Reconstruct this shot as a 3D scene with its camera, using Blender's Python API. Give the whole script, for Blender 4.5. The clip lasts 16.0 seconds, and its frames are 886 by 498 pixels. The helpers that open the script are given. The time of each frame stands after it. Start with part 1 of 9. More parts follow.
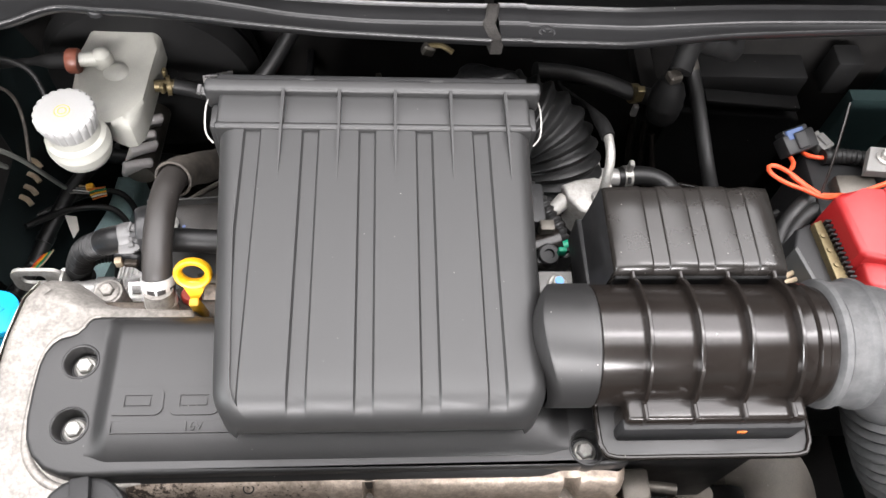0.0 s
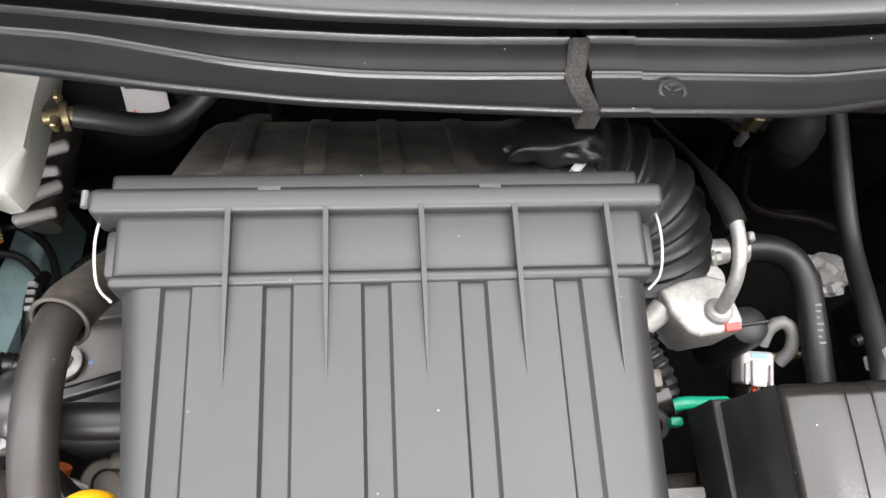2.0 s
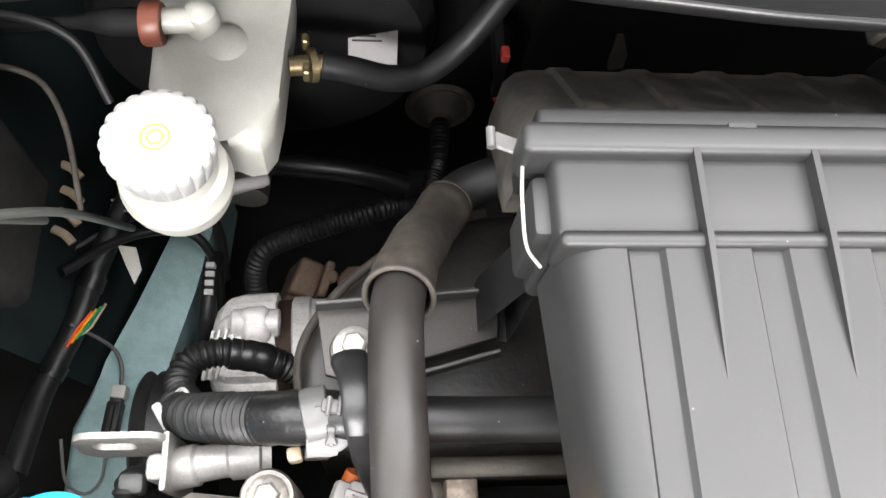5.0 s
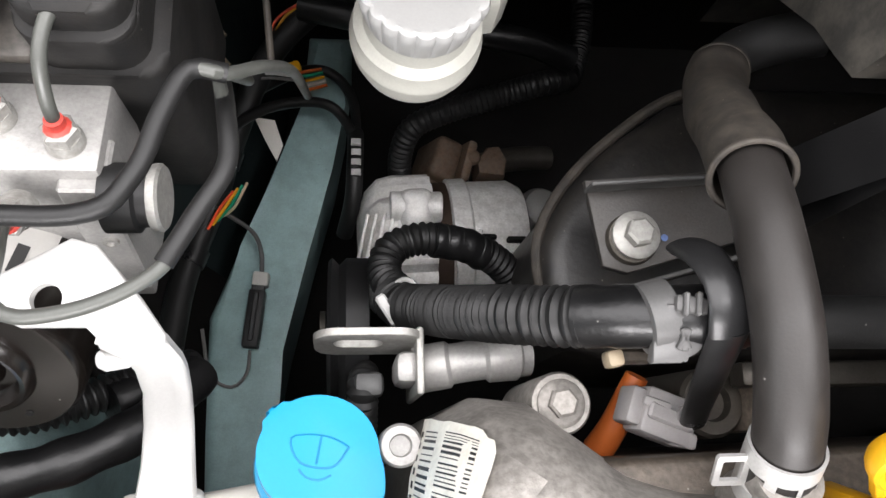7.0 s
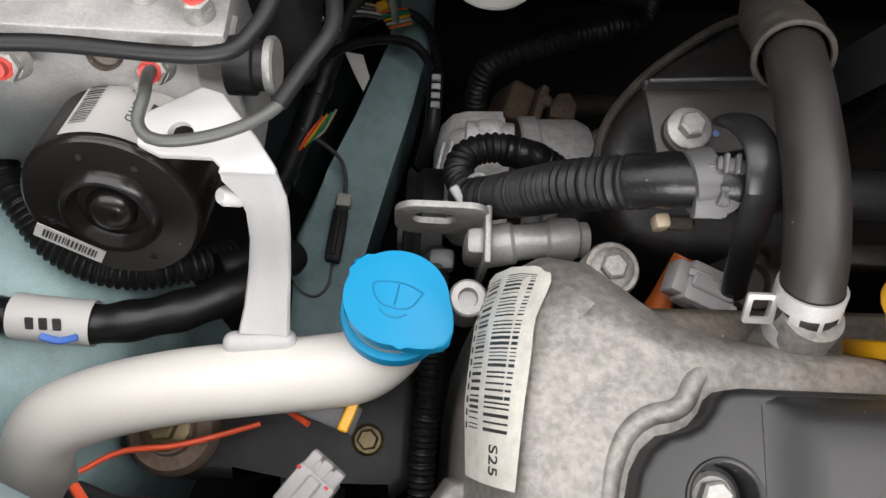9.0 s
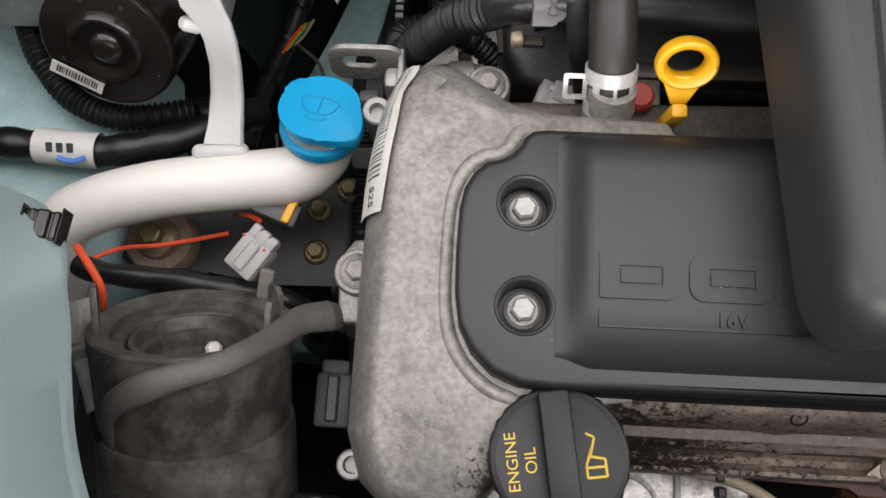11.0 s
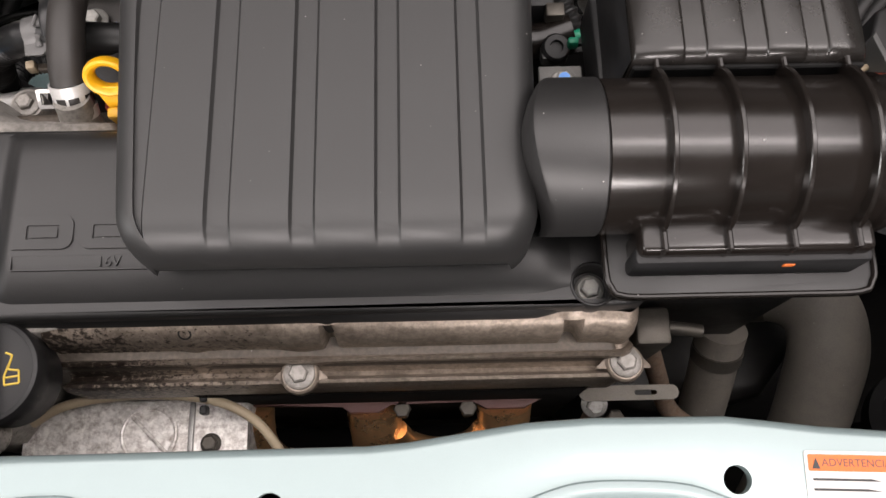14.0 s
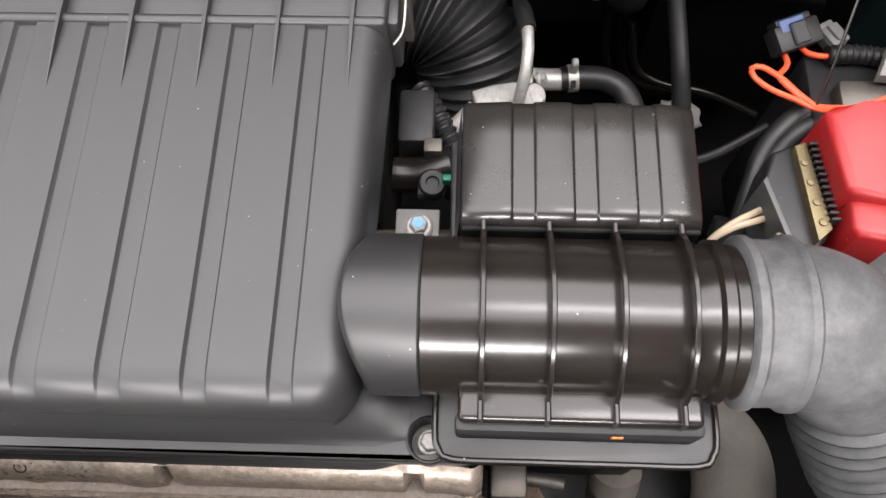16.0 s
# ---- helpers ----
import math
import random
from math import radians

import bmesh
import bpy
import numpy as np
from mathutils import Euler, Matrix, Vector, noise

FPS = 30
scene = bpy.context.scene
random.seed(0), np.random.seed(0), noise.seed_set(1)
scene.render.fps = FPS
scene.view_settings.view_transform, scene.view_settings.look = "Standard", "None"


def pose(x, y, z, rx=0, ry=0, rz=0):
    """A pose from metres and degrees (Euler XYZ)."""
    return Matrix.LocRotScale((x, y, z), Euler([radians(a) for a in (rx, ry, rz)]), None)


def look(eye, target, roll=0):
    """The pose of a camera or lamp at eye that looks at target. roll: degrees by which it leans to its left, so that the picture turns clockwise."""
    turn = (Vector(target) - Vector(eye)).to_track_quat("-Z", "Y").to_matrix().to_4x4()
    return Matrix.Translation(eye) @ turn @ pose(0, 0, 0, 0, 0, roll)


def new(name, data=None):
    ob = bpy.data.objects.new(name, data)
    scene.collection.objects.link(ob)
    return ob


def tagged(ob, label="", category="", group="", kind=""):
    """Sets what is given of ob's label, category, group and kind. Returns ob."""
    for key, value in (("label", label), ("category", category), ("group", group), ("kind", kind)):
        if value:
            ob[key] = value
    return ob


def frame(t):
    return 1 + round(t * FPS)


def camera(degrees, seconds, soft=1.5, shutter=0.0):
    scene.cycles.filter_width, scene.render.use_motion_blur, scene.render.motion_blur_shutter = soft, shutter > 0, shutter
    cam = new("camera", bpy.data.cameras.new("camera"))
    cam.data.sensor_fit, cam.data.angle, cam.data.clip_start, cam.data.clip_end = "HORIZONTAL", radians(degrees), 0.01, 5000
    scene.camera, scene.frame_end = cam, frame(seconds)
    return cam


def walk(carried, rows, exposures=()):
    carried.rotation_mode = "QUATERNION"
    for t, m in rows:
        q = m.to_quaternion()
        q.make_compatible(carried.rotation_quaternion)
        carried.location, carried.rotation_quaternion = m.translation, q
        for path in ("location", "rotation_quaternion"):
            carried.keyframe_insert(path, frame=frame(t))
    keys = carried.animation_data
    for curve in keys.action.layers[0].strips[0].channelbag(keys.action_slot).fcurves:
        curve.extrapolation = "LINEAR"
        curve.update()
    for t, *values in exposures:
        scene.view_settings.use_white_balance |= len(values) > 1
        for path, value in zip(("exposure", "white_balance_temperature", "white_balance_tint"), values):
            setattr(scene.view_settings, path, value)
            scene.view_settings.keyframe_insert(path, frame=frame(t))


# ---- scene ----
from mathutils.bvhtree import BVHTree

cam = camera(57.2, 16.0, 1.5, 0.0)
PATH = [
    (0, (0.007, 0.011, 1.339), (0.149, 0.989, -0.4), 7.3),
    (0.5, (0.007, 0.069, 1.3), (0.17, 0.946, -0.491), 9.1),
    (1, (-0.005, 0.135, 1.264), (0.195, 0.924, -0.563), 12.3),
    (1.5, (-0.01, 0.207, 1.229), (0.204, 0.97, -0.607), 13.1),
    (2, (-0.011, 0.268, 1.188), (0.182, 0.997, -0.665), 12.7),
    (2.5, (-0.02, 0.307, 1.169), (0.155, 1.027, -0.689), 11.6),
    (3, (-0.046, 0.322, 1.16), (0.135, 1.058, -0.691), 12.5),
    (3.5, (-0.088, 0.323, 1.147), (0.076, 1.092, -0.692), 11.3),
    (4, (-0.124, 0.32, 1.14), (0.033, 1.1, -0.695), 10.7),
    (4.5, (-0.151, 0.305, 1.117), (0.032, 1.101, -0.709), 12.2),
    (5, (-0.181, 0.287, 1.094), (0.008, 1.031, -0.752), 13.3),
    (5.2, (-0.196, 0.281, 1.086), (0.0, 1.013, -0.765), 14.1),
    (7.3, (-0.316, 0.306, 1.024), (-0.085, 0.772, -0.907), 25.9),
    (7.5, (-0.32, 0.305, 1.024), (-0.111, 0.768, -0.91), 23.9),
    (8, (-0.324, 0.304, 1.028), (-0.147, 0.758, -0.912), 21.3),
    (8.5, (-0.318, 0.283, 1.035), (-0.184, 0.761, -0.903), 16.5),
    (9, (-0.309, 0.241, 1.054), (-0.25, 0.729, -0.885), 9.4),
    (9.5, (-0.29, 0.201, 1.066), (-0.287, 0.634, -0.887), 3.1),
    (9.7, (-0.294, 0.187, 1.068), (-0.274, 0.615, -0.886), 6.1),
    (11.8, (-0.172, 0.072, 1.188), (-0.277, 0.649, -0.724), -8.0),
    (12, (-0.161, 0.055, 1.203), (-0.265, 0.653, -0.703), -7.7),
    (12.5, (-0.142, 0.013, 1.224), (-0.174, 0.666, -0.666), -2.8),
    (13, (-0.08, 0.014, 1.241), (-0.072, 0.661, -0.652), -1.0),
    (13.5, (0.003, 0.036, 1.239), (0.041, 0.656, -0.662), 1.9),
    (14, (0.056, 0.048, 1.229), (0.089, 0.644, -0.68), 1.9),
    (14.5, (0.104, 0.055, 1.22), (0.131, 0.615, -0.7), 2.1),
    (15, (0.139, 0.069, 1.219), (0.168, 0.635, -0.699), 2.7),
    (15.5, (0.161, 0.084, 1.227), (0.167, 0.723, -0.669), 1.2),
    (16, (0.168, 0.101, 1.238), (0.101, 0.822, -0.626), -3.7),
]
# brightness of the film, which rises while the camera looks into the dark rear of the bay
EXPOSURES = [(0, 1.6, 6500, 10), (0.7, 1.72, 6500, 10), (2, 1.72, 6500, 9), (3, 1.93, 6500, 8), (5, 1.9, 6500, 8), (7.5, 0.93, 6500, 10), (9, 0.45, 6500, 10), (9.5, 0.3, 6500, 10), (12, 0.35, 6600, 12), (13.2, 0.08, 6700, 14), (14.1, 0.5, 6900, 14), (14.5, 0.58, 6900, 14), (15.5, 0.92, 6900, 14), (16, 1.4, 6600, 12)]
walk(cam, [(t, look(eye, target, roll)) for t, eye, target, roll in PATH], EXPOSURES)

# ---- light: a closed workshop with unseen long ceiling lamps, one ahead of the car, and added fill ----
world = bpy.data.worlds.new("world")
scene.world = world
world.use_nodes = True
world.node_tree.nodes["Background"].inputs[0].default_value = (0.75, 0.85, 1.0, 1)
world.node_tree.nodes["Background"].inputs[1].default_value = 0.05


def area_lamp(name, eye, target, sx, sy, watts, colour):
    data = bpy.data.lights.new(name, "AREA")
    data.shape, data.size, data.size_y, data.energy, data.color = "RECTANGLE", sx, sy, watts, colour
    ob = new(name, data)
    ob.matrix_world = look(eye, target)
    return ob


area_lamp("strip_lamp", (-0.3, -3.1, 2.70), (-0.05, 0.2, 0.85), 3.6, 0.5, 150, (1.0, 0.965, 0.975))
area_lamp("strip_lamp", (1.75, 0.1, 2.92), (1.7, 0.1, 0.0), 0.3, 2.6, 18, (1.0, 0.965, 0.975))
# Broad panel added for the overall glow of the ceiling, not a fixture.
area_lamp("ceiling_glow", (-0.5, 0.6, 2.96), (-0.5, 0.61, 0.0), 7.0, 2.4, 135, (1.0, 0.97, 0.985))
# Fill lamp added on the left to balance brightness; that wall has no door.
area_lamp("west_fill", (-3.9, -0.8, 1.7), (0.0, 0.2, 0.9), 2.0, 0.6, 60, (0.95, 0.98, 1.0))


# ---- materials ----
def material(name, colour, rough=0.5, metal=0.0, vary=0.25, grain=900.0, coarse=22.0, bump=0.15, coat=0.0,
             specks=0.0, speck_colour=(0.55, 0.53, 0.5), dust=0.0, dust_colour=(0.3, 0.28, 0.25), spread=0.12, spec=0.5, stains=(), stain_colour=(0.01, 0.008, 0.006), crisp=0.0):
    """A surface with grain, blotches, a scatter of specks and a film of dust."""
    m = bpy.data.materials.new(name)
    m.use_nodes = True
    n, link = m.node_tree.nodes, m.node_tree.links
    bsdf = n["Principled BSDF"]
    place = n.new("ShaderNodeTexCoord").outputs["Object"]

    def noise_of(scale, detail=4.0, rough_=0.6):
        t = n.new("ShaderNodeTexNoise")
        t.inputs["Scale"].default_value, t.inputs["Detail"].default_value, t.inputs["Roughness"].default_value = scale, detail, rough_
        link.new(place, t.inputs["Vector"])
        return t.outputs["Fac"]

    def ramp(fac, low, high, a=0.0, b=1.0):
        r = n.new("ShaderNodeMapRange")
        r.inputs["From Min"].default_value, r.inputs["From Max"].default_value = low, high
        r.inputs["To Min"].default_value, r.inputs["To Max"].default_value = a, b
        link.new(fac, r.inputs["Value"])
        return r.outputs["Result"]

    def blend(fac, a, b):
        x = n.new("ShaderNodeMix")
        x.data_type = "RGBA"
        link.new(fac, x.inputs["Factor"])
        for socket, value in ((x.inputs["A"], a), (x.inputs["B"], b)):
            if isinstance(value, tuple):
                socket.default_value = (*value, 1)
            else:
                link.new(value, socket)
        return x.outputs["Result"]

    fine, wide = noise_of(grain, 3.0), noise_of(coarse, 5.0, 0.65)
    dark = tuple(c * (1 - vary) for c in colour)
    light = tuple(min(1, c * (1 + vary)) for c in colour)
    col = blend(ramp(wide, 0.3, 0.7), dark, light)
    mottled = blend(ramp(fine, 0.3 + crisp, 0.7 - crisp), tuple(c * (1 - vary * 0.7) for c in colour), tuple(min(1, c * (1 + vary * 0.7)) for c in colour))
    half = n.new("ShaderNodeMix")
    half.data_type = "RGBA"
    half.inputs["Factor"].default_value = 0.5
    link.new(col, half.inputs["A"]), link.new(mottled, half.inputs["B"])
    col = half.outputs["Result"]
    if dust:
        film = ramp(noise_of(coarse * 2.3, 7.0, 0.7), 0.42, 0.75, 0.0, dust)
        col = blend(film, col, dust_colour)
    if specks:
        v = n.new("ShaderNodeTexVoronoi")
        v.inputs["Scale"].default_value = 150.0
        link.new(place, v.inputs["Vector"])
        dot = ramp(v.outputs["Distance"], 0.02, 0.075, 0.85, 0.0)
        gate = ramp(noise_of(60.0, 2.0), 0.62 - 0.1 * specks, 0.66, 0.0, 1.0)
        both = n.new("ShaderNodeMath")
        both.operation = "MULTIPLY"
        link.new(dot, both.inputs[0]), link.new(gate, both.inputs[1])
        col = blend(both.outputs[0], col, speck_colour)
    for x, y, z, radius, grit, full in stains:
        # an oily patch round one spot, broken up by grit
        way = n.new("ShaderNodeVectorMath")
        way.operation = "DISTANCE"
        way.inputs[1].default_value = (x, y, z)
        link.new(place, way.inputs[0])
        near = ramp(way.outputs["Value"], radius * 0.2, radius, full, 0.0)
        mask = n.new("ShaderNodeMath")
        mask.operation = "ADD"
        link.new(near, mask.inputs[0]), link.new(ramp(noise_of(grit, 4.0, 0.7), 0.3, 0.7, -0.5, 0.5), mask.inputs[1])
        col = blend(ramp(mask.outputs[0], 0.62, 0.78, 0.0, 0.9), col, stain_colour)
    link.new(col, bsdf.inputs["Base Color"])
    bsdf.inputs["Specular IOR Level"].default_value = spec
    bsdf.inputs["Metallic"].default_value = metal
    link.new(ramp(wide, 0.25, 0.75, max(0.02, rough - spread), min(1, rough + spread)), bsdf.inputs["Roughness"])
    if coat:
        bsdf.inputs["Coat Weight"].default_value, bsdf.inputs["Coat Roughness"].default_value = coat, 0.06
    if bump:
        b = n.new("ShaderNodeBump")
        b.inputs["Strength"].default_value, b.inputs["Distance"].default_value = bump, 0.0004
        link.new(fine, b.inputs["Height"])
        link.new(b.outputs["Normal"], bsdf.inputs["Normal"])
    return m


BLACK_SATIN = material("satin_black_plastic", (0.0145, 0.0145, 0.0145), 0.50, vary=0.14, bump=0.10, specks=0.5, spread=0.04, spec=0.62)
BLACK_GLOSS = material("glossy_black_plastic", (0.0105, 0.0085, 0.0074), 0.215, vary=0.25, bump=0.05, specks=0.5, spread=0.05)
CHAMBER = material("worn_black_plastic_top", (0.0115, 0.0102, 0.0092), 0.26, vary=0.25, bump=0.06, specks=1.2, spread=0.06)
BLACK_MATT = material("matt_black_plastic", (0.011, 0.011, 0.0115), 0.5, vary=0.3, bump=0.2, specks=0.4, spec=0.4)
# Black plastic darkened beyond its own tone for parts lying in shade.
BLACK_SHADED = material("shaded_black_plastic", (0.006, 0.006, 0.006), 0.65, vary=0.35, bump=0.2, specks=0.5, spec=0.2)
BLACK_DUSTY = material("dusty_black_plastic", (0.009, 0.0088, 0.0085), 0.5, vary=0.5, bump=0.3, specks=1.8, speck_colour=(0.24, 0.22, 0.19), dust=0.4, dust_colour=(0.04, 0.036, 0.031), spec=0.4)
SNORKEL = material("worn_black_plastic", (0.034, 0.031, 0.028), 0.45, vary=0.5, grain=500.0, coarse=24.0, bump=0.4, specks=1.4, dust=0.95, dust_colour=(0.15, 0.136, 0.118), spec=0.6)
COVER = material("engine_cover_plastic", (0.0140, 0.0137, 0.0137), 0.45, vary=0.15, bump=0.15, specks=0.35, spread=0.05, spec=0.55)
TRIM = material("dull_black_trim_plastic", (0.0085, 0.0085, 0.0088), 0.33, vary=0.15, bump=0.10, specks=0.3, spread=0.04, spec=0.42)
COWL = material("cowl_plastic", (0.0085, 0.0087, 0.0092), 0.36, vary=0.12, bump=0.10, specks=0.3, spread=0.04)
RUBBER = material("black_rubber", (0.0095, 0.0095, 0.0095), 0.48, vary=0.4, bump=0.2, specks=0.6, spec=0.4)
RUBBER_OLD = material("greying_rubber", (0.029, 0.0255, 0.022), 0.66, vary=0.45, grain=260.0, coarse=45.0, bump=0.35, specks=1.5, speck_colour=(0.22, 0.19, 0.16), dust=0.7, dust_colour=(0.082, 0.069, 0.054), spec=0.35)
RUBBER_GREY = material("dusty_grey_hose", (0.125, 0.113, 0.098), 0.62, vary=0.35, bump=0.3, specks=1.0, dust=0.5, dust_colour=(0.19, 0.17, 0.14))
PIPE_GREY = material("grey_coated_pipe", (0.07, 0.073, 0.066), 0.4, vary=0.2, bump=0.1)
RUBBER_BROWN = material("brownish_rubber_hose", (0.019, 0.0165, 0.0150), 0.5, vary=0.3, coarse=60.0, bump=0.2, specks=0.7)
GREY_HOSE = material("grey_rubber_duct", (0.047, 0.048, 0.049), 0.58, vary=0.35, grain=400.0, coarse=30.0, bump=0.35, dust=0.7, dust_colour=(0.105, 0.105, 0.105), specks=0.8)
TAPE = material("black_tape", (0.007, 0.007, 0.0073), 0.36, vary=0.4, grain=420.0, bump=0.5, specks=0.5, spec=0.45)
ALU = material("cast_aluminium", (0.262, 0.246, 0.226), 0.5, metal=0.4, vary=0.46, crisp=0.08, grain=330.0, coarse=95.0, bump=0.7, specks=1.0, speck_colour=(0.5, 0.47, 0.43), stains=((-0.205, -0.095, 0.195, 0.075, 260.0, 0.75), (-0.16, -0.09, 0.26, 0.04, 300.0, 0.9), (-0.165, 0.01, 0.27, 0.05, 420.0, 0.4)), stain_colour=(0.045, 0.033, 0.024))
# Paler than the other castings to make up for the alternator's shade.
ALU_PALE = material("lifted_alternator_aluminium", (0.80, 0.785, 0.76), 0.5, metal=0.2, vary=0.3, grain=600.0, coarse=60.0, bump=0.5, dust=0.4, dust_colour=(0.2, 0.17, 0.13))
ALU_FRESH = material("pale_sand_cast_aluminium", (0.36, 0.35, 0.33), 0.55, metal=0.15, vary=0.35, grain=450.0, coarse=90.0, bump=0.6, dust=0.5, dust_colour=(0.2, 0.185, 0.16))
LID_DUSTY = material("dust_streaked_black_plastic", (0.033, 0.031, 0.028), 0.5, vary=0.5, grain=500.0, coarse=26.0, bump=0.3, specks=2.0, dust=0.7, dust_colour=(0.125, 0.112, 0.094))
PLATE_GREY = material("grimy_steel_plate", (0.052, 0.049, 0.046), 0.45, metal=0.3, vary=0.45, bump=0.3, specks=1.0, dust=0.4, dust_colour=(0.04, 0.03, 0.022))
ALU_BRIGHT = material("bright_aluminium", (0.345, 0.338, 0.325), 0.45, metal=0.45, vary=0.30, grain=650.0, coarse=50.0, bump=0.3, specks=1.2, speck_colour=(0.05, 0.045, 0.04))
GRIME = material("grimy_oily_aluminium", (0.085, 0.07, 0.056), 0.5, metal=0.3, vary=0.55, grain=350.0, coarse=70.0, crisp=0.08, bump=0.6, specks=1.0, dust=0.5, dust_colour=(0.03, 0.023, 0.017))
ALU_DIRTY = material("stained_aluminium", (0.27, 0.225, 0.185), 0.46, metal=0.5, vary=0.45, crisp=0.1, grain=330.0, coarse=60.0, bump=0.8, specks=1.5, speck_colour=(0.42, 0.36, 0.29), dust=0.5, dust_colour=(0.07, 0.048, 0.03), stains=((-0.12, -0.068, 0.235, 0.10, 200.0, 0.85), (-0.09, -0.075, 0.225, 0.09, 320.0, 0.8), (-0.03, -0.065, 0.235, 0.12, 260.0, 0.5)), stain_colour=(0.016, 0.010, 0.007))
BRIGHT_STEEL = material("bright_spring_steel", (0.55, 0.545, 0.53), 0.42, metal=0.45, vary=0.2, bump=0.15)
ZINC = material("zinc_plated_steel", (0.36, 0.355, 0.335), 0.5, metal=0.55, vary=0.35, grain=450.0, coarse=160.0, bump=0.35, dust=0.35, dust_colour=(0.17, 0.15, 0.12))
STEEL_DARK = material("dull_steel", (0.10, 0.092, 0.08), 0.5, metal=0.7, vary=0.35, bump=0.3, dust=0.4, dust_colour=(0.05, 0.035, 0.025))
PAINT = material("pale_green_car_paint", (0.222, 0.284, 0.286), 0.30, metal=0.25, vary=0.05, grain=1500.0, coarse=16.0, bump=0.0, coat=0.6, spread=0.015, stains=((-0.205, 0.014, 0.0, 0.09, 420.0, 0.36), (-0.17, 0.03, 0.0, 0.09, 700.0, 0.33)), stain_colour=(0.06, 0.06, 0.055))
PAINT_DULL = material("dusty_green_car_paint", (0.31, 0.445, 0.445), 0.45, metal=0.1, vary=0.2, coarse=30.0, bump=0.05, specks=2.2, speck_colour=(0.03, 0.03, 0.03), dust=0.35, dust_colour=(0.09, 0.10, 0.095))
# The car's green with shade mixed into the colour.
PAINT_SHADE = material("shaded_green_car_paint", (0.022, 0.042, 0.042), 0.5, vary=0.25, bump=0.05, specks=0.5)
# The same green darkened further, as shade on the walls deep in the bay.
PAINT_DEEP_SHADE = material("shaded_green_bay_paint", (0.011, 0.017, 0.0175), 0.6, vary=0.5, coarse=30.0, bump=0.1, specks=0.3, spec=0.25)
# Near black, so that the depth of the bay reads as shade.
BAY = material("shaded_bay_black", (0.0125, 0.012, 0.0115), 0.85, vary=0.6, coarse=30.0, bump=0.3, specks=0.3, speck_colour=(0.1, 0.09, 0.08), spec=0.12)
WHITE = material("white_plastic", (0.48, 0.477, 0.465), 0.42, vary=0.09, coarse=40.0, bump=0.08, specks=0.5, speck_colour=(0.2, 0.18, 0.15))
WHITE_AGED = material("translucent_white_plastic", (0.44, 0.435, 0.40), 0.4, vary=0.10, coarse=35.0, bump=0.05)
CREAM = material("cream_plastic_pipe", (0.67, 0.645, 0.59), 0.42, vary=0.07, coarse=18.0, bump=0.06, specks=0.2, speck_colour=(0.2, 0.17, 0.12))
CAP_WHITE = material("chalky_white_plastic", (0.31, 0.309, 0.302), 0.5, vary=0.08, bump=0.08)
TANK_WHITE = material("milky_white_plastic", (0.345, 0.342, 0.308), 0.42, vary=0.16, coarse=40.0, bump=0.05)
SPECKLED = material("speckled_black_plastic", (0.0105, 0.010, 0.0098), 0.42, vary=0.5, grain=330.0, crisp=0.08, bump=0.5, specks=2.6, speck_colour=(0.30, 0.27, 0.23), dust=0.55, dust_colour=(0.048, 0.042, 0.035), spec=0.5)
ELECTRONICS = material("dusty_grey_black_plastic", (0.0105, 0.0102, 0.010), 0.6, vary=0.3, grain=420.0, bump=0.4, specks=2.0, speck_colour=(0.20, 0.18, 0.15), dust=0.35, dust_colour=(0.04, 0.037, 0.033), spec=0.3)
CLIP_GREY = material("mid_grey_clip_plastic", (0.085, 0.084, 0.083), 0.45, vary=0.22, bump=0.12, specks=0.5, dust=0.3, dust_colour=(0.05, 0.048, 0.045))
STRAP = material("smooth_black_rubber_strap", (0.014, 0.014, 0.0145), 0.34, vary=0.3, bump=0.15, specks=0.4, spec=0.5)
TEAL = material("teal_rubber_seal", (0.02, 0.11, 0.14), 0.5, vary=0.1, bump=0.0)
BLUE_DAB = material("faded_blue_paint_dab", (0.10, 0.16, 0.36), 0.55, vary=0.4, grain=600.0, bump=0.2)
STRAP_GREY = material("chalky_grey_rubber", (0.085, 0.079, 0.073), 0.6, vary=0.3, grain=420.0, bump=0.3, dust=0.5, dust_colour=(0.05, 0.045, 0.04))
BLUE_LINE = material("shaded_blue_relief", (0.0008, 0.20, 0.39), 0.5, vary=0.06, bump=0.06)
BLUE = material("sky_blue_plastic", (0.0008, 0.275, 0.52), 0.45, vary=0.06, bump=0.06, specks=0.4, speck_colour=(0.01, 0.05, 0.12))
YELLOW = material("yellow_plastic", (0.66, 0.34, 0.008), 0.4, vary=0.08, bump=0.08)
RED = material("red_plastic", (0.26, 0.009, 0.010), 0.45, vary=0.08, bump=0.1, specks=0.2)
RED_WIRE = material("red_cable", (0.75, 0.09, 0.03), 0.4, vary=0.1, bump=0.0)
RED_MARK = material("red_paint_mark", (0.55, 0.06, 0.045), 0.5, vary=0.3, grain=600.0, bump=0.2)
ORANGE_MARK = material("orange_paint_mark", (0.50, 0.115, 0.018), 0.5, vary=0.1, bump=0.1)
GREEN = material("green_plastic", (0.0, 0.22, 0.12), 0.4, vary=0.1, bump=0.0)
BROWN = material("brown_plastic_clip", (0.16, 0.05, 0.03), 0.45, vary=0.2, bump=0.1)
PAPER = material("white_paper_label", (0.52, 0.51, 0.485), 0.5, vary=0.06, bump=0.05)
PAPER_CREAM = material("creamy_paper_sticker", (0.76, 0.74, 0.66), 0.55, vary=0.14, coarse=60.0, bump=0.08, dust=0.3, dust_colour=(0.25, 0.22, 0.17))
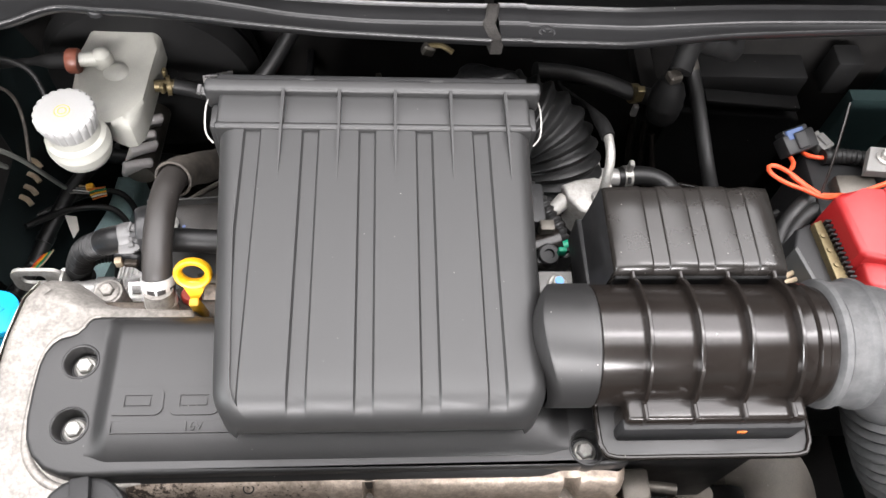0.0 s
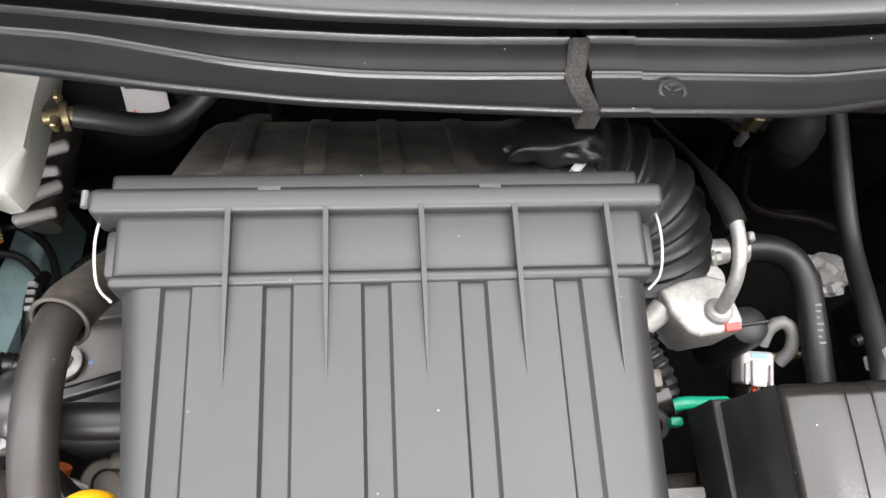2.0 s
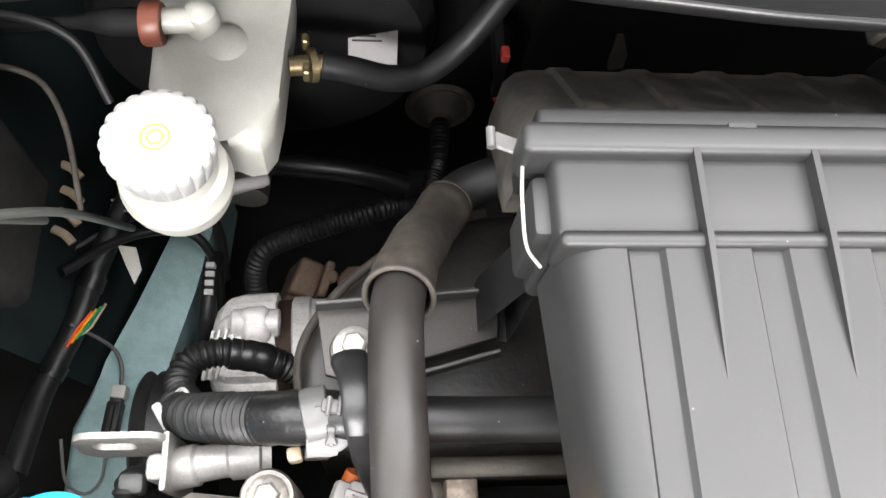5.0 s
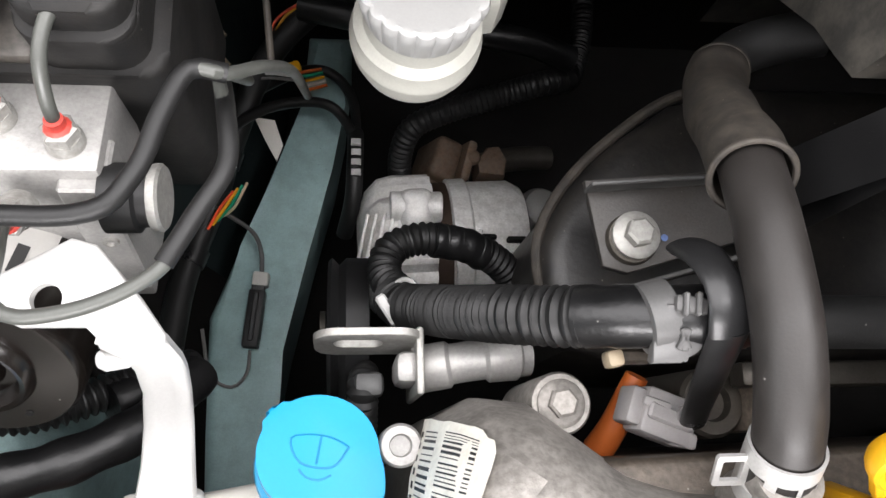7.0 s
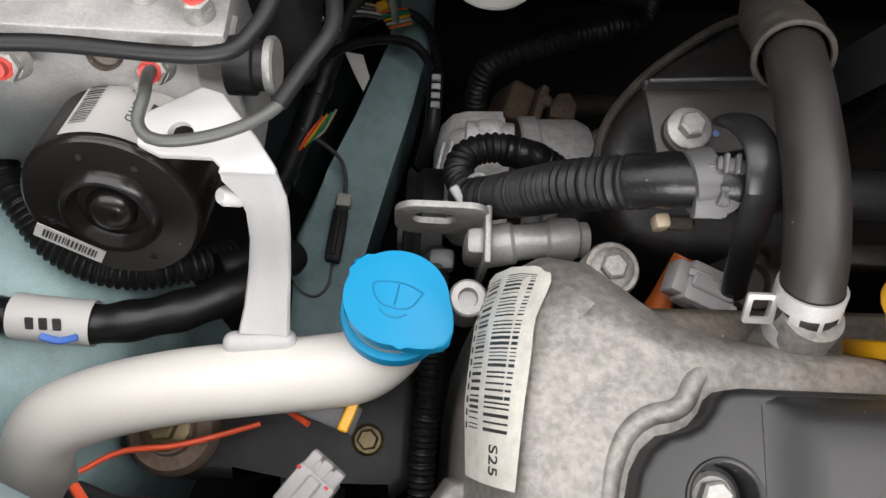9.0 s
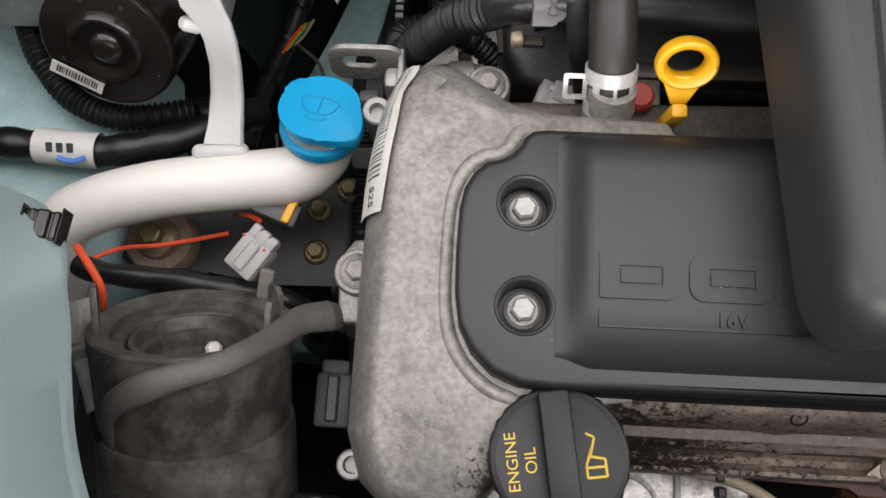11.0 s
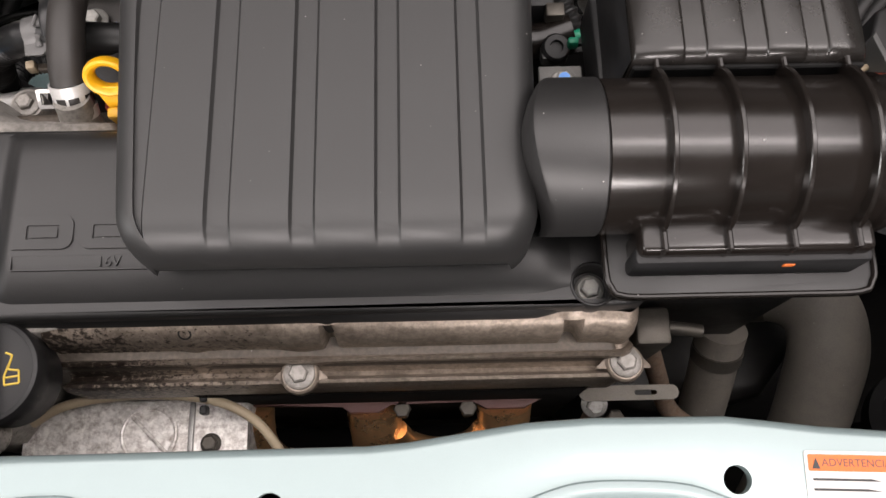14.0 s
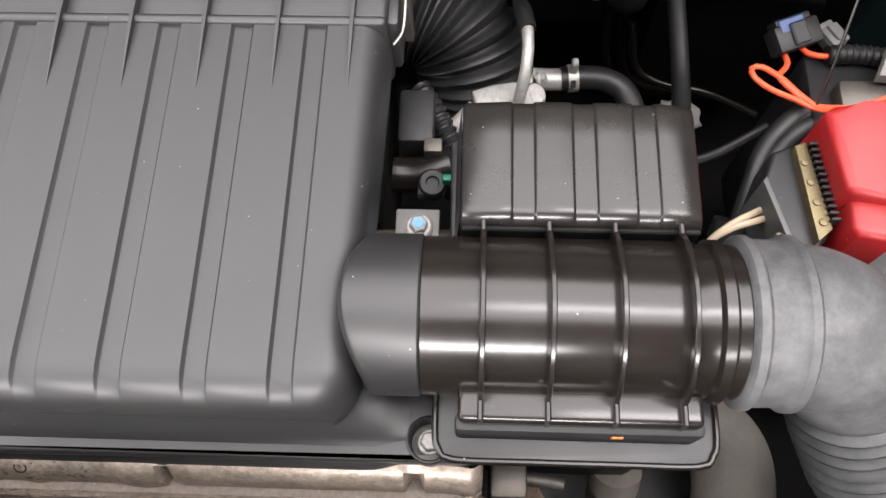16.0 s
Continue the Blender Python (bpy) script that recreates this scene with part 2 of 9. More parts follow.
INK = material("black_ink", (0.03, 0.03, 0.03), 0.6, vary=0.1, bump=0.0)
YELLOW_INK = material("yellow_print", (0.6, 0.42, 0.05), 0.5, vary=0.1, bump=0.0)
PALE_INK = material("faded_yellow_print", (0.42, 0.34, 0.06), 0.5, vary=0.3, bump=0.0)
STAINED_CAST = material("stained_bright_casting", (0.80, 0.775, 0.74), 0.45, metal=0.35, vary=0.25, grain=260.0, crisp=0.1, coarse=80.0, bump=0.5, dust=0.95, dust_colour=(0.13, 0.085, 0.06))
COPPER = material("heat_tinted_steel", (0.78, 0.45, 0.22), 0.3, metal=0.85, vary=0.35, coarse=40.0, bump=0.15)
MAROON = material("rusty_maroon_gasket", (0.11, 0.055, 0.05), 0.55, metal=0.3, vary=0.3, bump=0.2)
BEIGE = material("beige_cable", (0.36, 0.29, 0.2), 0.5, vary=0.12, bump=0.1)
PLUG_GREY = material("pale_grey_plug_plastic", (0.33, 0.315, 0.31), 0.5, vary=0.12, bump=0.1, specks=0.4, speck_colour=(0.1, 0.09, 0.08))
GREY_PLASTIC = material("grey_plastic", (0.15, 0.147, 0.14), 0.5, vary=0.2, bump=0.1, specks=0.4)
DARK_GREY = material("dark_grey_plastic", (0.06, 0.061, 0.06), 0.48, vary=0.25, bump=0.15, specks=0.4)
FOAM = material("dark_foam", (0.025, 0.0235, 0.022), 0.95, vary=0.8, grain=800.0, crisp=0.12, bump=1.0, spec=0.1)
BRASS = material("tarnished_brass", (0.17, 0.135, 0.07), 0.45, metal=0.7, vary=0.45, grain=500.0, bump=0.2, dust=0.4, dust_colour=(0.05, 0.045, 0.035))
STATOR = material("dark_rusty_laminations", (0.05, 0.03, 0.02), 0.7, metal=0.2, vary=0.4, bump=0.4)
RUST = material("rusty_brown_metal", (0.15, 0.098, 0.066), 0.7, metal=0.2, vary=0.5, grain=380.0, coarse=70.0, crisp=0.1, bump=0.6, dust=0.7, dust_colour=(0.19, 0.165, 0.135))
CONCRETE = material("workshop_concrete", (0.16, 0.16, 0.155), 0.7, vary=0.15, grain=60.0, coarse=2.0, bump=0.3)
WALL = material("grey_workshop_wall", (0.18, 0.18, 0.178), 0.8, vary=0.05, grain=60.0, coarse=1.5, bump=0.1)


# ---- mesh tools ----
ORIGIN = {}


def thing(name, label, category, base, group="", kind=""):
    ob = new(name)
    ob.empty_display_size = 0.02
    ob.location = base
    ORIGIN[ob] = Vector(base)
    return tagged(ob, label, category, group, kind)


def part(name, bm, mat_, parent=None, label="", angle=35, weld=True, flat_top=False):
    """Links a bmesh, whose points are in the world's metres, as one mesh under a thing or under a part."""
    base = ORIGIN[parent] if parent else Vector()
    if weld:
        bmesh.ops.remove_doubles(bm, verts=bm.verts, dist=1e-6)
    bmesh.ops.recalc_face_normals(bm, faces=bm.faces)
    bmesh.ops.translate(bm, verts=bm.verts, vec=-base)
    me = bpy.data.meshes.new(name)
    bm.to_mesh(me)
    bm.free()
    for p in me.polygons:
        p.use_smooth = not (flat_top and abs(p.normal.z) > 0.9995)
    me.set_sharp_from_angle(angle=radians(angle))
    me.materials.append(mat_)
    ob = new(name, me)
    if parent:
        ob.parent = parent
    ORIGIN[ob] = base
    return tagged(ob, label)


def solo(name, bm, mat_, label, category, group="", kind="", angle=35):
    """A thing of one mesh."""
    return tagged(part(name, bm, mat_, None, "", angle), label, category, group, kind)


def join(bm, tmp, m=None):
    if m is not None:
        bmesh.ops.transform(tmp, matrix=m, verts=tmp.verts)
    me = bpy.data.meshes.new("tmp")
    tmp.to_mesh(me)
    tmp.free()
    bm.from_mesh(me)
    bpy.data.meshes.remove(me)
    return bm


def turned(axis):
    """The turn that brings z onto an axis."""
    return Vector(axis).to_track_quat("Z", "Y").to_matrix().to_4x4()


def box(bm, lo, hi, bevel=0.002, seg=2, rot=(0, 0, 0)):
    """A box between two corners with rounded edges, turned about its middle."""
    lo, hi = Vector(lo), Vector(hi)
    tmp = bmesh.new()
    bmesh.ops.create_cube(tmp, size=1)
    bmesh.ops.scale(tmp, vec=hi - lo, verts=tmp.verts)
    if bevel:
        bmesh.ops.bevel(tmp, geom=tmp.edges[:], offset=min(bevel, 0.45 * min(hi - lo)), segments=seg, profile=0.5, affect="EDGES")
    mid = (lo + hi) / 2
    return join(bm, tmp, pose(*mid, *rot))


def prism(bm, outline, z0, z1, bevel=0.0, seg=3, m=None, taper=0.0):
    """An upright prism on an outline of x, y, with its upper edge rounded; taper widens its foot."""
    tmp = bmesh.new()
    cx = sum(p[0] for p in outline) / len(outline)
    cy = sum(p[1] for p in outline) / len(outline)
    low = [tmp.verts.new((x + (x - cx) * taper, y + (y - cy) * taper, z0)) for x, y in outline]
    top = [tmp.verts.new((x, y, z1)) for x, y in outline]
    tmp.faces.new(low[::-1])
    face = tmp.faces.new(top)
    for i in range(len(low)):
        j = (i + 1) % len(low)
        tmp.faces.new((low[i], low[j], top[j], top[i]))
    if bevel:
        bmesh.ops.bevel(tmp, geom=list(face.edges), offset=bevel, segments=seg, profile=0.5, affect="EDGES")
    return join(bm, tmp, m)


def rounded(x0, y0, x1, y1, r, n=5):
    """The outline of a rectangle with round corners."""
    out = []
    for cx, cy, a in ((x1 - r, y1 - r, 0), (x0 + r, y1 - r, 90), (x0 + r, y0 + r, 180), (x1 - r, y0 + r, 270)):
        for i in range(n + 1):
            b = radians(a + 90 * i / n)
            out.append((cx + r * math.cos(b), cy + r * math.sin(b)))
    return out


def disc(x, y, r, n=24):
    return [(x + r * math.cos(2 * math.pi * i / n), y + r * math.sin(2 * math.pi * i / n)) for i in range(n)]


def curve_points(pts, step=0.004):
    """A smooth line through the given points."""
    pts = [Vector(p) for p in pts]
    if len(pts) == 2:
        n = max(2, int((pts[1] - pts[0]).length / step))
        return [pts[0].lerp(pts[1], i / n) for i in range(n + 1)]
    ext = [pts[0] * 2 - pts[1], *pts, pts[-1] * 2 - pts[-2]]
    out = []
    for a, b, c, d in zip(ext, ext[1:], ext[2:], ext[3:]):
        n = max(2, int((c - b).length / step))
        for i in range(n):
            t = i / n
            out.append(0.5 * (2 * b + (c - a) * t + (2 * a - 5 * b + 4 * c - d) * t * t + (3 * b - a - 3 * c + d) * t ** 3))
    return [*out, pts[-1]]


def tube(bm, pts, r, seg=16, step=0.004, caps=True, flat=1.0):
    """A round bar or hose along a smooth line; r is a radius, or gives it from the metres gone and the whole length."""
    line = curve_points(pts, step)
    gone, total = [0.0], 0.0
    for a, b in zip(line, line[1:]):
        total += (b - a).length
        gone.append(total)
    tangent = (line[1] - line[0]).normalized()
    side = tangent.orthogonal().normalized()
    if abs(tangent.z) < 0.9:
        side = tangent.cross(Vector((0, 0, 1))).normalized()
    rings = []
    for i, p in enumerate(line):
        t = (line[min(i + 1, len(line) - 1)] - line[max(i - 1, 0)]).normalized()
        side = (side - t * side.dot(t)).normalized()
        up = t.cross(side)
        rad = r(gone[i], total) if callable(r) else r
        rings.append([bm.verts.new(p + (side * math.cos(a) + up * math.sin(a) * flat) * rad)
                      for a in (2 * math.pi * k / seg for k in range(seg))])
    for a, b in zip(rings, rings[1:]):
        for k in range(seg):
            bm.faces.new((a[k], a[(k + 1) % seg], b[(k + 1) % seg], b[k]))
    if caps:
        bm.faces.new(rings[0][::-1]), bm.faces.new(rings[-1])
    return bm


def ridged(r, depth, pitch):
    """The radius of a corrugated hose."""
    return lambda s, total: r + depth * math.cos(2 * math.pi * s / pitch)


def lathe(bm, profile, at=(0, 0, 0), axis=(0, 0, 1), seg=32, wobble=None):
    """A turned shape: radius and height along the axis, from the foot up; wobble changes the radius by angle."""
    tmp = bmesh.new()
    rings = []
    for r, z in profile:
        if r < 1e-6:
            rings.append([tmp.verts.new((0, 0, z))])
        else:
            rings.append([tmp.verts.new(((r + (wobble(a, r, z) if wobble else 0)) * math.cos(a), (r + (wobble(a, r, z) if wobble else 0)) * math.sin(a), z))
                          for a in (2 * math.pi * k / seg for k in range(seg))])
    for a, b in zip(rings, rings[1:]):
        for k in range(seg):
            j = (k + 1) % seg
            if len(a) == 1 and len(b) == 1:
                continue
            if len(a) == 1:
                tmp.faces.new((a[0], b[j], b[k]))
            elif len(b) == 1:
                tmp.faces.new((a[k], a[j], b[0]))
            else:
                tmp.faces.new((a[k], a[j], b[j], b[k]))
    for ring, flip in ((rings[0], True), (rings[-1], False)):
        if len(ring) > 2:
            tmp.faces.new(ring[::-1] if flip else ring)
    return join(bm, tmp, Matrix.Translation(at) @ turned(axis))


def loft(bm, rows, caps=True):
    """A skin over rows of equally many points; caps close the first and last row."""
    made = [[bm.verts.new(p) for p in row] for row in rows]
    for a, b in zip(made, made[1:]):
        for k in range(len(a) - 1):
            bm.faces.new((a[k], a[k + 1], b[k + 1], b[k]))
    if caps:
        bm.faces.new(made[0][::-1]), bm.faces.new(made[-1])
    return bm


def hexagon(bm, at, axis, flats, height, chamfer=0.0008, spin=0.0):
    r = flats / math.sqrt(3)
    tmp = bmesh.new()
    lathe(tmp, [(r, 0), (r, height - chamfer), (r - chamfer * 1.5, height)], seg=6)
    return join(bm, tmp, Matrix.Translation(at) @ turned(axis) @ pose(0, 0, 0, 0, 0, spin))


def bolt(parent, at, axis=(0, 0, 1), flats=0.011, height=0.006, flange=0.0095, mat_=None, name="bolt", label="", spin=10.0):
    """A flange bolt: washer face and chamfered hexagon head with a dished top."""
    bm = bmesh.new()
    lathe(bm, [(flange, -0.001), (flange, 0.001), (flange * 0.8, 0.0022), (0, 0.0022)], at, axis, 24)
    up = Vector(axis).normalized()
    hexagon(bm, Vector(at) + up * 0.002, axis, flats, height, spin=spin)
    lathe(bm, [(flats * 0.40, -0.0004), (flats * 0.38, 0.0001), (flats * 0.30, 0.00015), (flats * 0.22, 0.00005), (0, 0.00005)], Vector(at) + up * (height + 0.0019), axis, 16)
    return part(name, bm, mat_ or ZINC, parent, label)


def lettering(bm, words, size, m, depth=0.0003):
    """Raised letters lying in the plane of m, with their middle at its origin."""
    data = bpy.data.curves.new("words", "FONT")
    data.body, data.size, data.extrude, data.align_x, data.align_y = words, size, depth, "CENTER", "CENTER"
    ob = bpy.data.objects.new("words", data)
    me = bpy.data.meshes.new_from_object(ob)
    tmp = bmesh.new()
    tmp.from_mesh(me)
    bpy.data.meshes.remove(me)
    bpy.data.objects.remove(ob)
    bpy.data.curves.remove(data)
    return join(bm, tmp, m)


def slab_with_holes(bm, outline, holes, z0, z1, bevel=0.0, m=None):
    """A flat plate with openings through it; its outer upper edge is rounded."""
    tmp = bmesh.new()
    edges = []
    for loop in (outline, *holes):
        vs = [tmp.verts.new((x, y, z1)) for x, y in loop]
        edges += [tmp.edges.new((vs[i], vs[(i + 1) % len(vs)])) for i in range(len(vs))]
    outer = len(outline)
    bmesh.ops.triangle_fill(tmp, use_beauty=True, use_dissolve=False, edges=edges)
    made = bmesh.ops.extrude_face_region(tmp, geom=tmp.faces[:])
    bmesh.ops.translate(tmp, vec=(0, 0, z0 - z1), verts=[g for g in made["geom"] if isinstance(g, bmesh.types.BMVert)])
    if bevel:
        tmp.verts.ensure_lookup_table()
        rim = set(tmp.verts[:outer])
        top = [e for e in edges[:outer] if e.is_valid and all(v in rim for v in e.verts)]
        bmesh.ops.bevel(tmp, geom=top, offset=bevel, segments=3, profile=0.5, affect="EDGES")
    return join(bm, tmp, m)


# ---- the unseen workshop that closes the scene round the car, grey to keep bounce light low ----
def slab(name, lo, hi, mat_, label, category):
    return solo(name, box(bmesh.new(), lo, hi, 0), mat_, label, category, kind="structure")


slab("floor", (-4, -4.5, -0.1), (4, 4.5, 0), CONCRETE, "grey concrete workshop floor under the car", "floor")
slab("ceiling", (-4, -4.5, 3.0), (4, 4.5, 3.1), WALL, "grey workshop ceiling", "ceiling")
slab("wall_south", (-4.1, -4.6, 0), (4.1, -4.5, 3.0), WALL, "plain grey workshop wall", "wall")
slab("wall_north", (-4.1, 4.5, 0), (4.1, 4.6, 3.0), WALL, "plain grey workshop wall", "wall")
slab("wall_west", (-4.1, -4.5, 0), (-4.0, 4.5, 3.0), WALL, "plain grey workshop wall", "wall")
slab("wall_east", (4.0, -4.5, 0), (4.1, 4.5, 3.0), WALL, "plain grey workshop wall", "wall")

# ---- the shell of the engine bay ----
# The unseen floor and outer wings close the bay against leaking light.
slab("bay_floor", (-0.75, -0.02, 0.28), (0.75, 0.75, 0.30), BAY, "near-black unseen floor closing the engine bay", "car body")
# Firewall darkened in colour for the shade at the rear.
slab("firewall", (-0.75, 0.70, 0.28), (0.75, 0.72, 0.86), BAY, "firewall behind the engine, near black for shade", "car body")
# Both inner wings carry their shade in the colour.
slab("inner_wing_east", (0.60, -0.02, 0.28), (0.62, 0.70, 0.88), PAINT_DEEP_SHADE, "inner wing, green darkened for shade", "car body")
slab("inner_wing_west", (-0.62, 0.34, 0.28), (-0.60, 0.70, 0.88), PAINT_DEEP_SHADE, "inner wing, green darkened for shade", "car body")
slab("wing_east", (0.62, -0.12, 0.28), (0.75, 1.2, 0.90), PAINT, "pale green front wing of the car", "car body")
slab("wing_west", (-0.75, -0.12, 0.28), (-0.62, 1.2, 0.90), PAINT, "pale green front wing of the car", "car body")


def radiator_support():
    """The painted cross panel over the radiator, with its holes and pressed shapes."""
    top = 0.866
    root = thing("radiator_support_panel", "pale green painted steel cross panel with holes and oily specks", "car panel", (0, 0.03, top), kind="structure")
    rear = [(0.62, 0.06), (0.45, 0.066), (0.297, 0.072), (0.262, 0.0735), (0.228, 0.0765), (0.205, 0.0795), (0.185, 0.082), (0.126, 0.0825), (0.097, 0.081), (0.064, 0.0765),
            (0.045, 0.0738), (0.027, 0.0725), (-0.094, 0.072), (-0.262, 0.0715), (-0.31, 0.0735)]
    outline = [(-0.31, -0.10), (0.045, -0.10), (0.052, 0.004), (0.062, 0.026), (0.083, 0.035), (0.105, 0.044), (0.125, 0.0475), (0.16, 0.046), (0.176, 0.041), (0.19, 0.034), (0.21, 0.015), (0.23, -0.10), (0.62, -0.10), *rear]
    holes = [disc(-0.2495, 0.0395, 0.0282, 40), disc(-0.186, 0.046, 0.0072), disc(-0.0145, 0.047, 0.0068), disc(0.187, 0.0545, 0.0062), rounded(-0.1195, 0.031, -0.1065, 0.0425, 0.001, 2)]
    bm = bmesh.new()
    slab_with_holes(bm, outline, holes, top - 0.006, top, 0.0045)
    # flange that turns down along the rear edge
    line = [(x, y - 0.004, top - 0.004) for x, y in rear]
    loft(bm, [[(x, y, z) for x, y, z in line], [(x, y + 0.0015, z - 0.03) for x, y, z in line], [(x, y - 0.001, z - 0.03) for x, y, z in line], [(x, y - 0.002, z) for x, y, z in line]], caps=False)
    part("panel", bm, PAINT, root, flat_top=True)
    # hidden box section under the panel
    part("box_section", box(bmesh.new(), (-0.62, -0.1, top - 0.11), (0.62, -0.03, top - 0.004), 0.004), PAINT_DULL, root)
    # pressed frame round the latch hole
    bm = bmesh.new()
    tube(bm, [(-0.1335, 0.01, top), (-0.1325, 0.035, top), (-0.1305, 0.046, top), (-0.124, 0.0505, top), (-0.11, 0.0515, top), (-0.098, 0.0505, top), (-0.0915, 0.046, top), (-0.0885, 0.035, top), (-0.0865, 0.01, top)], 0.0034, 10, 0.002, flat=0.5)
    tube(bm, [(-0.1255, 0.02, top), (-0.125, 0.04, top), (-0.121, 0.0458, top), (-0.112, 0.0468, top), (-0.103, 0.0458, top), (-0.099, 0.04, top), (-0.0985, 0.02, top)], 0.0016, 8, 0.002, flat=0.5)
    part("latch_pressing", bm, PAINT, root)
    bm = bmesh.new()
    tube(bm, [(0.05, -0.02, top), (0.0545, 0.008, top), (0.064, 0.029, top), (0.084, 0.039, top), (0.106, 0.048, top), (0.126, 0.0515, top), (0.16, 0.05, top), (0.178, 0.0445, top), (0.194, 0.036, top), (0.214, 0.015, top), (0.225, -0.02, top)], 0.0042, 10, 0.004, flat=0.45)
    part("edge_roll", bm, PAINT, root)
    # bolted stiffener at the corner
    bm = bmesh.new()
    prism(bm, rounded(-0.3085, 0.012, -0.2745, 0.0738, 0.003), top - 0.002, top + 0.0035, 0.0016)
    part("corner_bracket", bm, PAINT, root)
    bolt(root, (-0.2925, 0.059, top + 0.0035), flats=0.0095, height=0.005, flange=0.0072, label="zinc-plated hexagon bolt")
    bolt(root, (-0.297, 0.043, top + 0.0030), flats=0.001, height=0.0006, flange=0.0034, mat_=PAINT, name="dimple")
    # round dished seat of the rubber stop
    bm = bmesh.new()
    lathe(bm, [(0.0290, -0.0105), (0.0290, 0.0001), (0.0283, 0.0), (0.0270, -0.0006), (0.0250, -0.0020), (0.0225, -0.0042), (0.0195, -0.0066), (0.0165, -0.0082), (0.0135, -0.0088), (0.0, -0.0088)], (-0.2495, 0.0395, top), seg=48)
    part("stop_seat", bm, PAINT, root)
    for x, y in ((-0.168, 0.042), (-0.203, 0.042), (-0.032, 0.044), (0.004, 0.042)):
        part("dimple", lathe(bmesh.new(), [(0.0034, -0.0004), (0.0032, 0.0005), (0.0018, 0.001), (0, 0.001)], (x, y, top), seg=16), PAINT, root)
    stop = solo("rubber_stop", lathe(bmesh.new(), [(0.0130, 0), (0.0132, 0.014), (0.0126, 0.0175), (0.0095, 0.0192), (0.006, 0.0188), (0.0035, 0.0180), (0, 0.0178)], (-0.2535, 0.0395, top - 0.0086), seg=40),
                RUBBER, "black rubber bonnet stop on the painted cross panel", "rubber stop")
    # warning label
    sign = thing("warning_label", "white paper warning label with an orange heading band", "label", (0.28, 0.05, top + 0.0003))
    slant = pose(0.217, 0.066, top + 0.0002, 0, 0, -2.5)
    part("paper", prism(bmesh.new(), rounded(0, -0.05, 0.125, 0, 0.001, 2), 0, 0.0003, m=slant), PAPER, sign)
    part("heading_band", prism(bmesh.new(), rounded(0.0015, -0.0085, 0.1235, -0.0015, 0.0005, 2), 0.0003, 0.0006, m=slant), ORANGE_MARK, sign)
    for words, x in (("ADVERTENCIA", 0.0225), ("AVERTISSEMENT", 0.0605)):
        part("heading", lettering(bmesh.new(), words, 0.0046, slant @ pose(x, -0.005, 0.0006), 0.0001), MAROON, sign)
    for x in (0.002, 0.037, 0.08):
        part("warning_triangle", prism(bmesh.new(), [(x + 0.001, -0.0075), (x + 0.0045, -0.0075), (x + 0.00275, -0.003)], 0.0006, 0.0008, m=slant), INK, sign)
    bm = bmesh.new()
    rng = random.Random(4)
    for col in range(3):
        for row in range(5):
            x0 = 0.003 + col * 0.041
            prism(bm, [(x0, -0.0115 - row * 0.0042), (x0 + rng.uniform(0.022, 0.036), -0.0115 - row * 0.0042), (x0 + 0.03, -0.0125 - row * 0.0042), (x0, -0.0125 - row * 0.0042)], 0.0003, 0.0005, m=slant)
    part("text_lines", bm, INK, sign)
    return root


radiator_support()
# Plain near-black slab added where the front of the bay is only dark.
slab("radiator_shroud", (-0.55, -0.03, 0.30), (0.60, 0.0, 0.80), BAY, "black radiator shroud under the cross panel", "radiator")


